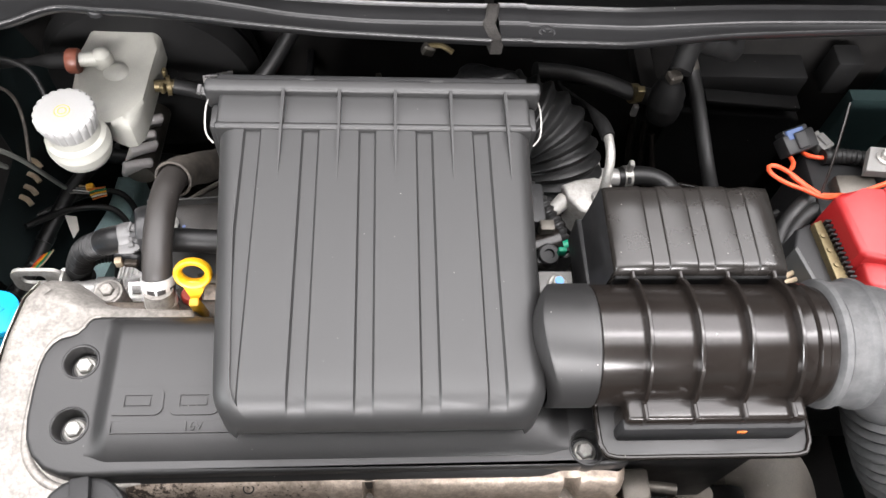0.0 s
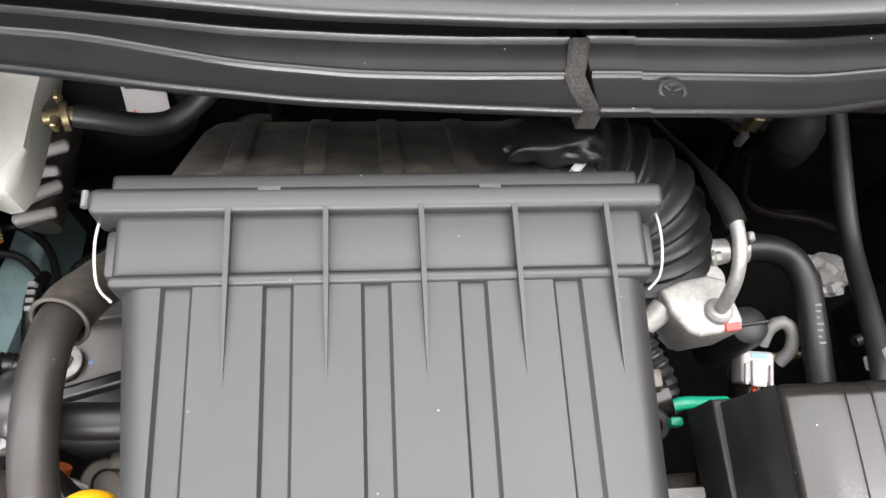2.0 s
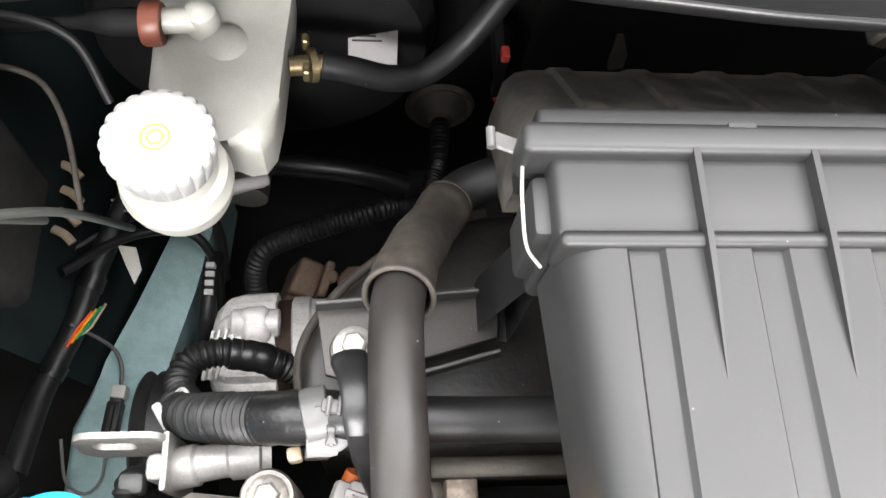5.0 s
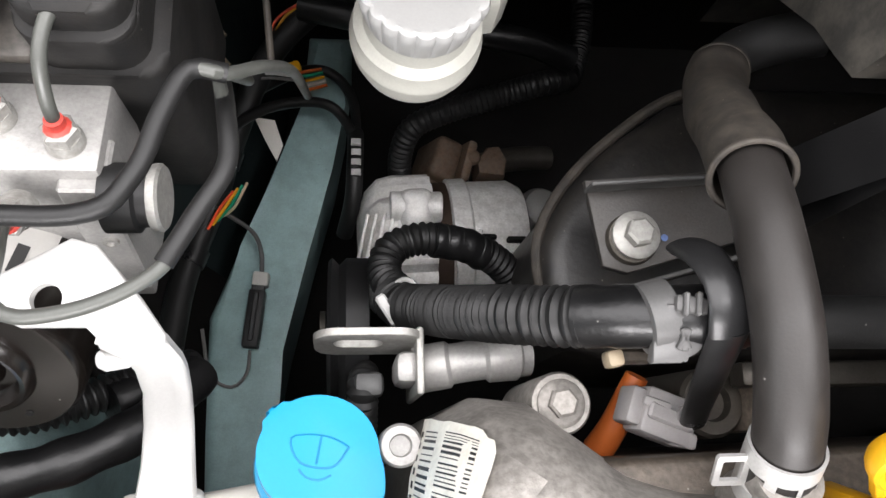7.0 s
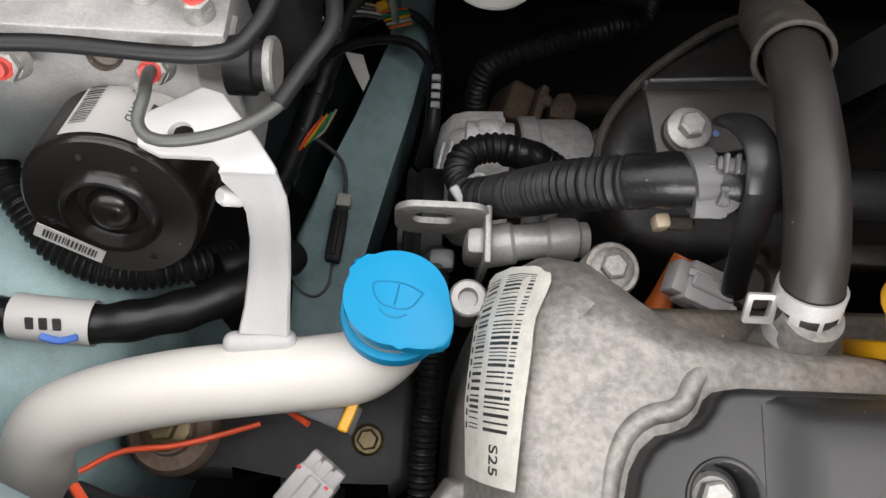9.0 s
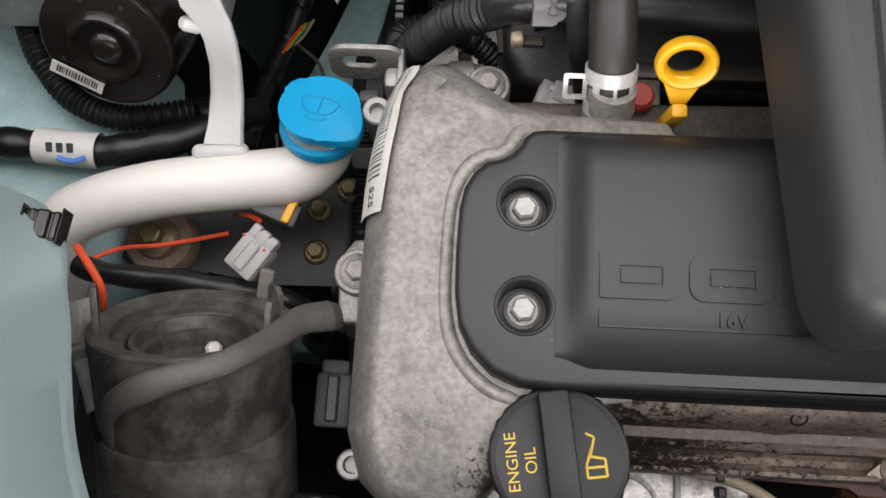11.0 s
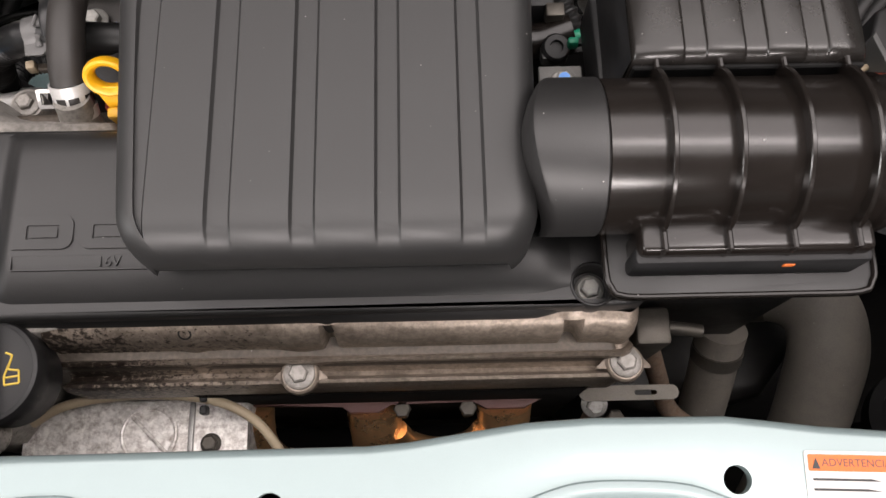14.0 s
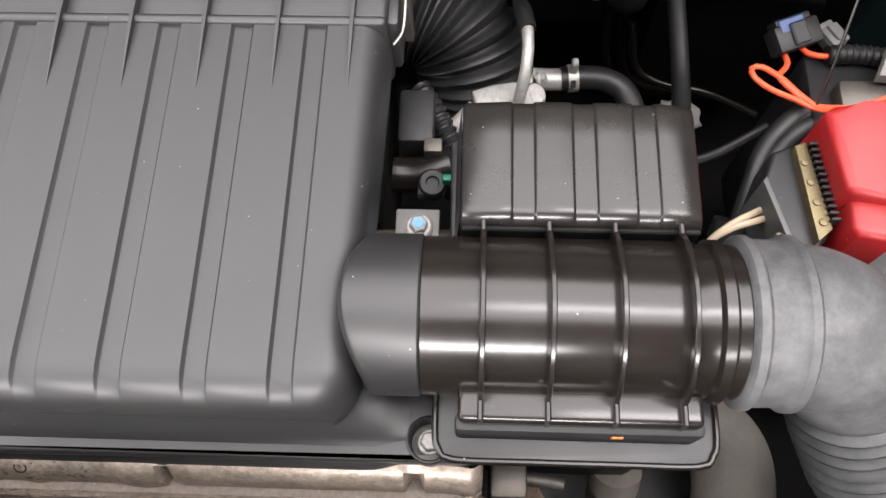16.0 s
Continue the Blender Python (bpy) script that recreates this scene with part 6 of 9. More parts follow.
part("grit_crumb", lathe(bmesh.new(), [(0.004, 0), (0.0046, 0.002), (0.003, 0.0042), (0, 0.005)], mouth + Vector((0.006, -0.012, -0.022)), (0.3, 0.2, 1), 7), CREAM, snorkel, "pale crumb of dried dirt")
frame_m = Matrix.Translation(mouth) @ turned(lean)
near = turned(lean).to_3x3().inverted() @ Vector((0, -0.6, 0.8))
face = math.atan2(near.y, near.x)
for z0, a0, a1 in ((-0.098, -1.3, 1.1), (-0.128, -0.35, 0.75)):
    path_ = [frame_m @ Vector((0.0516 * math.cos(face + a), 0.0516 * math.sin(face + a), z0 - (0.03 * max(0.0, abs(a - a0) / (a1 - a0) - 0.55) ** 1.5 * 2))) for a in (a0 + (a1 - a0) * k / 20 for k in range(21))]
    part("moulded_rib", tube(bmesh.new(), path_, 0.0016, 8, 0.006), SNORKEL, snorkel)
for a, w, tall in ((168, 0.0065, 0.016), (22, 0.0068, 0.022), (215, 0.008, 0.012)):
    root_m = frame_m @ pose(0.0445 * math.cos(radians(a)), 0.0445 * math.sin(radians(a)), 0, 0, 0, a + 90)
    tab = prism(bmesh.new(), [(-w, -0.010), (w, -0.010), (w * 0.9, tall * 0.7), (w * 0.5, tall), (-w * 0.5, tall), (-w * 0.9, tall * 0.7)], -0.0016, 0.0016, 0.0008, 2, m=root_m @ pose(0, 0, 0, 90, 0, 0))
    part("tab", tab, SNORKEL, snorkel)
strap = thing("rubber_strap", "flattened chalky grey rubber strap lying over the snorkel", "strap", (-0.35, 0.16, 0.738))
part("band", tube(bmesh.new(), [(-0.3005, 0.188, 0.715), (-0.3135, 0.1835, 0.7245), (-0.323, 0.1715, 0.7415), (-0.333, 0.161, 0.757), (-0.343, 0.1545, 0.762), (-0.359, 0.1485, 0.766), (-0.375, 0.1425, 0.764), (-0.390, 0.1355, 0.754), (-0.3985, 0.126, 0.738), (-0.399, 0.112, 0.715)], lambda s, t: 0.0082 - 0.0024 * min(1.0, s / 0.05) + 0.0014 * max(0.0, 1 - abs(s - 0.11) / 0.025), 18, flat=0.5), STRAP_GREY, strap)
part("tail", tube(bmesh.new(), [(-0.302, 0.1875, 0.7160), (-0.2985, 0.1885, 0.711), (-0.298, 0.1885, 0.702), (-0.30, 0.1885, 0.685)], lambda s, t: 0.0080 - 0.08 * s, 16, flat=0.5), STRAP_GREY, strap)
plug = connector("grey_plug", "light grey cable plug with red seals lying loose", (-0.352, 0.2228, 0.690), (0.019, 0.021, 0.014), (12, 0, -38), PLUG_GREY)
for d in (-0.006, 0.0, 0.006):
    part("red_seal", box(bmesh.new(), (-0.3500 + d, 0.2285 - d * 0.7, 0.6975), (-0.3480 + d, 0.2300 - d * 0.7, 0.6990), 0.0004, 1, (12, 0, -38)), RED_MARK, plug)
for k in (-1, 0, 1):
    finger = join(bmesh.new(), box(bmesh.new(), (0.0062 * k - 0.0026, 0.009, 0.001), (0.0062 * k + 0.0026, 0.0175, 0.0062), 0.0012, 2), Matrix.Translation((-0.352, 0.2228, 0.690)) @ pose(0, 0, 0, 12, 0, -38))
    part("finger", finger, PLUG_GREY, plug)
part("plug_stay", box(bmesh.new(), (-0.3455, 0.199, 0.690), (-0.3375, 0.216, 0.695), 0.001, 1, (28, 0, -10)), RUBBER_GREY, plug)
lamp_plug = connector("headlamp_plug", "grey headlamp plug on a black cable", (-0.4285, 0.172, 0.712), (0.016, 0.026, 0.015), (-20, 0, 18), PLUG_GREY)
part("round_body", tube(bmesh.new(), [(-0.4265, 0.160, 0.711), (-0.421, 0.148, 0.710), (-0.415, 0.134, 0.711)], 0.0058, 16), PLUG_GREY, lamp_plug)
part("yellow_mark", box(bmesh.new(), (-0.4375, 0.176, 0.7165), (-0.432, 0.180, 0.7185), 0.0005, 1, (-20, 0, 18)), YELLOW_INK, lamp_plug)
hose("headlamp_cable", "black cable from the headlamp plug", [(-0.4155, 0.135, 0.711), (-0.407, 0.121, 0.720), (-0.387, 0.101, 0.722), (-0.368, 0.085, 0.722), (-0.345, 0.066, 0.72)], 0.0038, RUBBER, 12, category="cable")
clip = thing("edge_clip", "black plastic cable clip on the wing edge", "clip", (-0.42, 0.213, 0.786))
clip_m = Matrix.Translation((-0.4165, 0.2095, 0.789)) @ pose(0, 0, 0, 0, 4, -6) @ Matrix.Scale(0.78, 4)
part("clip_jaw", join(bmesh.new(), box(bmesh.new(), (-0.0125, -0.0085, -0.008), (0.0105, 0.0085, 0.0032), 0.002, 2), clip_m), BLACK_GLOSS, clip)
for x0, x1, up in ((-0.0095, -0.0055, 0.0040), (-0.0042, 0.0032, 0.0060), (0.0046, 0.0086, 0.0050)):
    part("clip_lobe", join(bmesh.new(), box(bmesh.new(), (x0, -0.0085, -0.004), (x1, 0.0085, up), 0.0018, 4), clip_m), BLACK_GLOSS, clip)
part("clip_flange", join(bmesh.new(), box(bmesh.new(), (-0.0132, -0.0100, -0.006), (-0.0118, 0.0100, 0.0055), 0.0006, 1), clip_m), BLACK_GLOSS, clip)
part("clip_flange", join(bmesh.new(), box(bmesh.new(), (0.0098, -0.0105, -0.006), (0.0112, 0.0105, 0.0068), 0.0006, 1), clip_m), BLACK_GLOSS, clip)
mount = thing("engine_mount", "dirty black engine mount bracket with rusty bolts", "engine mount", (-0.40, 0.25, 0.56))
part("bracket", prism(bmesh.new(), [(-0.46, 0.262), (-0.462, 0.238), (-0.44, 0.223), (-0.40, 0.222), (-0.36, 0.232), (-0.318, 0.215), (-0.306, 0.225), (-0.306, 0.30), (-0.34, 0.298), (-0.38, 0.275), (-0.43, 0.274)], 0.55, 0.612, 0.008), BLACK_DUSTY, mount)
part("bushing", lathe(bmesh.new(), [(0.024, 0), (0.024, 0.012), (0.021, 0.017), (0.014, 0.018), (0.013, 0.022), (0.0, 0.022)], (-0.432, 0.248, 0.605), seg=32), RUST, mount)
bolt(mount, (-0.433, 0.2485, 0.627), flats=0.0125, height=0.009, flange=0.0125, mat_=BRASS)
for x, y in ((-0.331, 0.2465), (-0.3315, 0.2755), (-0.3125, 0.290)):
    bolt(mount, (x, y, 0.613), flats=0.010, height=0.006, flange=0.0085, mat_=BRASS)
connector("relay_plug", "dark grey relay with a yellow tape band", (-0.3475, 0.2585, 0.662), (0.028, 0.014, 0.018), (0, 10, -20), DARK_GREY, latch=False)
solo("yellow_tape", box(bmesh.new(), (-0.3415, 0.249, 0.652), (-0.3365, 0.2655, 0.673), 0.0008, 1, (0, 10, -20)), YELLOW, "yellow tape band round the grey relay", "tape")
hose("red_wire", "thin red wire below the filler pipe", [(-0.378, 0.262, 0.64), (-0.366, 0.257, 0.655), (-0.357, 0.252, 0.662)], 0.0016, RED_WIRE, 8, category="wire")
hose("red_wire", "thin red wire below the filler pipe", [(-0.385, 0.252, 0.63), (-0.42, 0.2405, 0.64), (-0.448, 0.236, 0.642), (-0.466, 0.226, 0.645)], 0.0015, RED_WIRE, 10, category="wire")
hose("red_wire", "red wire hanging beside the wing edge", [(-0.446, 0.222, 0.70), (-0.436, 0.212, 0.705), (-0.429, 0.200, 0.70), (-0.435, 0.19, 0.68)], 0.0022, RED_WIRE, 10, category="wire")
hose("black_wire", "black wire bundle in the front corner", [(-0.455, 0.217, 0.676), (-0.442, 0.213, 0.679), (-0.423, 0.211, 0.680), (-0.400, 0.2105, 0.679), (-0.371, 0.2075, 0.678), (-0.345, 0.205, 0.672), (-0.327, 0.200, 0.662), (-0.316, 0.188, 0.64)], lambda s, t: 0.0066 + 0.0005 * math.sin(s * 220), TAPE, 12, category="wire")
cond = thing("corrugated_conduit", "black corrugated conduit along the timing cover", "conduit", (-0.30, 0.25, 0.6))
part("conduit", tube(bmesh.new(), [(-0.298, 0.345, 0.60), (-0.300, 0.335, 0.655), (-0.3005, 0.315, 0.645), (-0.3, 0.28, 0.625), (-0.302, 0.24, 0.612), (-0.301, 0.20, 0.60), (-0.298, 0.16, 0.58)], ridged(0.0066, 0.0008, 0.0036), 16, 0.0008), RUBBER, cond)
part("holding_clip", tube(bmesh.new(), [(-0.3003, 0.31, 0.6425), (-0.3002, 0.299, 0.636)], 0.0084, 18, 0.003), GREY_PLASTIC, cond, "grey plastic holding clip")
solo("corner_bracket", prism(bmesh.new(), [(-0.312, 0.1), (-0.30, 0.099), (-0.264, 0.094), (-0.256, 0.087), (-0.262, 0.07), (-0.31, 0.07)], 0.69, 0.716, 0.003), BLACK_DUSTY, "grimy brown bracket beside the timing cover", "bracket")
connector("cam_sensor", "dark grey sensor plug beside the timing cover", (-0.3025, 0.148, 0.665), (0.020, 0.03, 0.02), (0, 0, 0), DARK_GREY)


# ---- behind the timing cover ----
hook = thing("lifting_hook", "bent steel lifting eye behind the timing cover", "bracket", (-0.285, 0.352, 0.64))
bm = bmesh.new()
slab_with_holes(bm, rounded(-0.023, -0.016, 0.023, 0.016, 0.0105, 7), [rounded(-0.0145, -0.003, 0.0065, 0.0085, 0.0052, 6)], -0.0016, 0.0016, 0.0006, m=Matrix.Translation((-0.2985, 0.3515, 0.676)) @ pose(0, 0, 0, 82, 0, 0))
part("eye_plate", bm, ZINC, hook)
part("leg", box(bmesh.new(), (-0.2785, 0.328, 0.62), (-0.2750, 0.3565, 0.6865), 0.0015, 2), ZINC, hook)
lump = thing("coolant_outlet", "bright cast aluminium outlet behind the timing cover", "engine part", (-0.25, 0.34, 0.64))
part("casting", tube(bmesh.new(), [(-0.277, 0.340, 0.668), (-0.262, 0.342, 0.672), (-0.245, 0.344, 0.674), (-0.228, 0.345, 0.672)], lambda s, t: 0.0104 if int(s / 0.015) % 2 == 0 else 0.0088, 24, 0.0015), ALU_BRIGHT, lump)
part("ear", box(bmesh.new(), (-0.287, 0.333, 0.650), (-0.2755, 0.347, 0.682), 0.004), ALU_BRIGHT, lump)
part("cable_holder", box(bmesh.new(), (-0.304, 0.329, 0.652), (-0.291, 0.340, 0.664), 0.003), DARK_GREY, lump)

alternator = thing("alternator", "ribbed aluminium alternator behind the engine", "alternator", (-0.25, 0.46, 0.40))
bm = bmesh.new()
lathe(bm, [(0.024, 0), (0.040, 0.006), (0.049, 0.015), (0.0515, 0.026), (0.0515, 0.052), (0.046, 0.053)], (-0.300, 0.448, 0.452), (1, 0.05, 0), 96, wobble=lambda a, r, z: 0.0020 * math.cos(22 * a) if r > 0.038 else 0)
part("front_frame", bm, ALU_PALE, alternator)
part("stator", lathe(bmesh.new(), [(0.047, 0), (0.047, 0.014)], (-0.249, 0.4505, 0.452), (1, 0.05, 0), 40), STATOR, alternator, "rusty stator ring")
part("rear_frame", lathe(bmesh.new(), [(0.046, 0), (0.0495, 0.002), (0.0495, 0.014), (0.047, 0.016), (0.047, 0.046), (0.042, 0.055), (0.03, 0.058), (0, 0.058)], (-0.237, 0.4510, 0.452), (1, 0.05, 0), 48), ALU_PALE, alternator)
part("ear", box(bmesh.new(), (-0.2735, 0.451, 0.488), (-0.2505, 0.478, 0.514), 0.007, 4, (12, 0, 4)), ALU_PALE, alternator)
part("ear_tube", lathe(bmesh.new(), [(0.0095, 0), (0.0105, 0.001), (0.0105, 0.034), (0.0095, 0.035), (0.005, 0.035), (0.005, 0.030), (0, 0.030)], (-0.2795, 0.4655, 0.503), (1, 0, 0), 24), ALU_PALE, alternator)
for k in range(5):
    part("fin", box(bmesh.new(), (-0.2985 + 0.0058 * k, 0.428, 0.472), (-0.2960 + 0.0058 * k, 0.466, 0.5035 - 0.0012 * (k - 3) ** 2), 0.0009, 2, (18, 0, -12)), ALU_PALE, alternator)
# Black bars on the frame stand for the dark inside the vents.
for x0, x1, y in ((-0.231, -0.207, 0.4455), (-0.2275, -0.212, 0.4345), (-0.200, -0.186, 0.4440)):
    part("vent_slot", box(bmesh.new(), (x0, y - 0.0020, 0.494), (x1, y + 0.0020, 0.5026), 0.0012, 1), BLACK_SHADED, alternator)
part("vent_bridge", box(bmesh.new(), (-0.2215, 0.4295, 0.4955), (-0.2165, 0.4505, 0.5030), 0.0012, 2), ALU_PALE, alternator)
part("pulley", lathe(bmesh.new(), [(0.040, 0), (0.042, 0.002), (0.038, 0.006), (0.042, 0.01), (0.042, 0.022), (0, 0.022)], (-0.318, 0.372, 0.565), (1, 0, 0), 40), BLACK_MATT, alternator)
part("belt", box(bmesh.new(), (-0.314, 0.332, 0.40), (-0.298, 0.412, 0.565), 0.004), RUBBER, alternator)
part("pulley_nut", lathe(bmesh.new(), [(0.012, 0), (0.012, 0.003), (0, 0.003)], (-0.3195, 0.372, 0.565), (-1, 0, 0), 20), STEEL_DARK, alternator)

conduit = thing("main_conduit", "thick black corrugated conduit wrapped in tape", "conduit", (-0.22, 0.35, 0.70))
part("corrugated_length", tube(bmesh.new(), [(-0.284, 0.378, 0.632), (-0.279, 0.372, 0.645), (-0.262, 0.3625, 0.687), (-0.245, 0.3555, 0.722), (-0.230, 0.352, 0.738), (-0.221, 0.3505, 0.746)], ridged(0.0108, 0.0009, 0.0042), 24, 0.0009), RUBBER, conduit)
part("taped_length", tube(bmesh.new(), [(-0.224, 0.351, 0.744), (-0.212, 0.3495, 0.752), (-0.195, 0.3485, 0.757), (-0.17, 0.348, 0.758)], lambda s, t: 0.0113 + 0.0003 * math.sin(s * 500), 24), TAPE, conduit, "glossy black tape wrapping")
branch = thing("conduit_branch", "dusty black corrugated conduit looping to the alternator", "conduit", (-0.25, 0.41, 0.61))
loop = [(-0.277, 0.378, 0.632), (-0.288, 0.392, 0.618), (-0.285, 0.408, 0.612), (-0.268, 0.415, 0.61), (-0.243, 0.413, 0.603), (-0.222, 0.405, 0.59), (-0.205, 0.39, 0.57)]
part("corrugated_loop", tube(bmesh.new(), loop, ridged(0.0085, 0.0007, 0.004), 18, 0.0008), RUBBER, branch)
part("tape_wrap", tube(bmesh.new(), [(-0.262, 0.4148, 0.6085), (-0.253, 0.4141, 0.606), (-0.243, 0.413, 0.603), (-0.233, 0.4095, 0.597)], lambda s, t: 0.0094 + 0.0003 * math.sin(s * 700), 18, 0.0015), TAPE, branch, "glossy black tape wrapping")
tie = thing("cable_tie", "white plastic cable tie round the conduit", "cable tie", (-0.28, 0.377, 0.64))
part("band", tube(bmesh.new(), [(-0.281 + 0.0118 * math.cos(a) * 0.6, 0.3735 + 0.0118 * math.sin(a), 0.645 + 0.0118 * math.cos(a) * 0.75) for a in (0.35 * k for k in range(19))], 0.0012, 8, 0.002), WHITE, tie)
part("tail", box(bmesh.new(), (-0.291, 0.362, 0.648), (-0.286, 0.378, 0.6515), 0.001, 1, (0, 0, 32)), WHITE, tie)
hose("coolant_pipe", "black rubber pipe passing under the air cleaner", [(-0.175, 0.348, 0.756), (-0.15, 0.347, 0.755), (-0.12, 0.347, 0.752), (-0.07, 0.347, 0.75)], 0.0098, RUBBER, 22)
holder = thing("conduit_holder", "grey plastic clip holding the conduit", "clip", (-0.198, 0.342, 0.75))
part("saddle", lathe(bmesh.new(), [(0.0112, -0.0056), (0.0126, -0.0050), (0.0129, 0.0), (0.0126, 0.0050), (0.0112, 0.0056)], (-0.2005, 0.3488, 0.7556), (1, 0.22, 0.05), 28), CLIP_GREY, holder)
part("latch", box(bmesh.new(), (-0.1985, 0.3475, 0.7655), (-0.1870, 0.3535, 0.7705), 0.0014, 2, (0, 0, -8)), CLIP_GREY, holder)
for k in (0, 1):
    part("latch_ridge", box(bmesh.new(), (-0.1965 + 0.0045 * k, 0.3465, 0.7690), (-0.1945 + 0.0045 * k, 0.3545, 0.7725), 0.0006, 1, (0, 0, -8)), CLIP_GREY, holder)
pad_m = Matrix.Translation((-0.1955, 0.3405, 0.7625)) @ pose(0, 0, 0, 28, 0, 0)
part("tongue", prism(bmesh.new(), [(-0.0075, 0.002), (0.006, 0.002), (0.004, 0.012), (-0.0055, 0.012)], -0.003, 0.001, 0.0008, m=pad_m), CLIP_GREY, holder)
part("pad", prism(bmesh.new(), [(0.0091 * math.cos(radians(a)), 0.0078 * math.sin(radians(a))) for a in range(-75, 200, 12)] + [(-0.0096, -0.0092), (0.002, -0.0090)], -0.0022, 0.0014, 0.0009, 2, m=pad_m), CLIP_GREY, holder)
for a, w in ((-24, 0.0009), (0, 0.0013), (24, 0.0009)):
    prong = join(bmesh.new(), box(bmesh.new(), (-w, -0.0048, 0.001), (w, 0.0034, 0.0036), 0.0005, 1), pad_m @ Matrix.Translation((0.001, 0.001, 0)) @ pose(0, 0, 0, 0, 0, a))
    part("prong", prong, CLIP_GREY, holder)
part("foot_lug", box(bmesh.new(), (-0.2140, 0.3330, 0.7330), (-0.2075, 0.3395, 0.7420), 0.0018, 2, (0, 0, 10)), BEIGE, holder, "yellowed plastic lug")
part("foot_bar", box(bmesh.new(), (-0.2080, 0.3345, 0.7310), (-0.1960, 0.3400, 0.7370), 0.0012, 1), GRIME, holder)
strap = thing("rubber_strap", "flat black rubber strap over the conduit", "strap", (-0.18, 0.34, 0.75))
part("loop", tube(bmesh.new(), [(-0.188, 0.374, 0.758), (-0.1868, 0.367, 0.770), (-0.1845, 0.358, 0.7755), (-0.1822, 0.349, 0.7755), (-0.1815, 0.340, 0.770)], lambda s, t: 0.0076 + 0.0006 * math.sin(s * 210), 18, flat=0.36), STRAP, strap)
part("run", tube(bmesh.new(), [(-0.1815, 0.3415, 0.7712), (-0.1810, 0.337, 0.764), (-0.1785, 0.3290, 0.747), (-0.1730, 0.3185, 0.720), (-0.1695, 0.313, 0.706)], lambda s, t: 0.0072 - 0.0016 * s / t, 18, flat=0.42), STRAP, strap)
coil = connector("coil_plug", "dirty grey sensor plug with an orange sleeve", (-0.1800, 0.3165, 0.700), (0.019, 0.024, 0.016), (10, 0, 70), PLUG_GREY)
part("latch_bar", box(bmesh.new(), (-0.1905, 0.3195, 0.7065), (-0.1790, 0.3235, 0.7110), 0.0012, 2, (10, 0, -20)), PLUG_GREY, coil)
part("mouth", lathe(bmesh.new(), [(0.0036, -0.002), (0.0040, 0.0006), (0.0028, 0.0006), (0.0024, -0.001), (0, -0.001)], (-0.1735, 0.3165, 0.7092), (0.3, -0.2, 1), 16), PLUG_GREY, coil)
part("wire_seal", lathe(bmesh.new(), [(0.0026, -0.001), (0.0026, 0.0008), (0, 0.0010)], (-0.1735, 0.3165, 0.7090), (0.3, -0.2, 1), 12), TEAL, coil, "teal wire seal")
part("skirt", box(bmesh.new(), (-0.1790, 0.3045, 0.696), (-0.1675, 0.3110, 0.706), 0.0016, 2, (10, 0, -12)), PLUG_GREY, coil)
part("orange_sleeve", tube(bmesh.new(), [(-0.1855, 0.334, 0.691), (-0.1895, 0.325, 0.687), (-0.1945, 0.3135, 0.682), (-0.1995, 0.304, 0.674)], lambda s, t: 0.0050 + 0.05 * s, 18), ORANGE_MARK, coil, "orange plastic sleeve")
part("red_lock", box(bmesh.new(), (-0.1845, 0.3155, 0.7080), (-0.1820, 0.3180, 0.7100), 0.0005, 1), RED_MARK, coil)
solo("engine_lug", lathe(bmesh.new(), [(0.015, -0.05), (0.0145, 0), (0.013, 0.002), (0.008, 0.002), (0.007, -0.002), (0, -0.002)], (-0.158, 0.322, 0.70), (0.1, 0, 1), 28), STEEL_DARK, "dull steel plug socket behind the breather hose", "engine part")
rail_bar = thing("fuel_rail", "dull metal rail under the air cleaner", "engine part", (-0.13, 0.33, 0.70))
part("bar", box(bmesh.new(), (-0.152, 0.327, 0.705), (-0.06, 0.337, 0.718), 0.002), STEEL_DARK, rail_bar)
part("leg", box(bmesh.new(), (-0.145, 0.31, 0.62), (-0.13, 0.33, 0.715), 0.002), ALU_DIRTY, rail_bar)
part("red_plug", lathe(bmesh.new(), [(0.0075, 0), (0.0075, 0.01), (0.006, 0.012), (0, 0.012)], (-0.148, 0.303, 0.735), seg=20), RED_MARK, rail_bar, "faded red plug")

support = thing("cleaner_bracket", "grey-black steel bracket with a large bright bolt", "bracket", (-0.17, 0.40, 0.69))
part("plate", prism(bmesh.new(), [(-0.206, 0.417), (-0.2005, 0.379), (-0.19, 0.376), (-0.115, 0.397), (-0.112, 0.425)], 0.699, 0.7025, 0.0006), PLATE_GREY, support)
part("upper_lip", box(bmesh.new(), (-0.206, 0.4150, 0.70), (-0.115, 0.4170, 0.712), 0.0006, 1, (0, 0, 4.5)), CLIP_GREY, support)
part("lower_lip", box(bmesh.new(), (-0.2, 0.3780, 0.692), (-0.112, 0.3800, 0.703), 0.0006, 1, (0, 0, 15)), CLIP_GREY, support)
part("bolt_seat", lathe(bmesh.new(), [(0.0112, -0.014), (0.0112, 0), (0.0105, 0.001), (0, 0.001)], (-0.1875, 0.3905, 0.7045), seg=32), STEEL_DARK, support)
bolt(support, (-0.1865, 0.3915, 0.7065), flats=0.0108, height=0.006, flange=0.0104, label="large bright hexagon flange bolt")
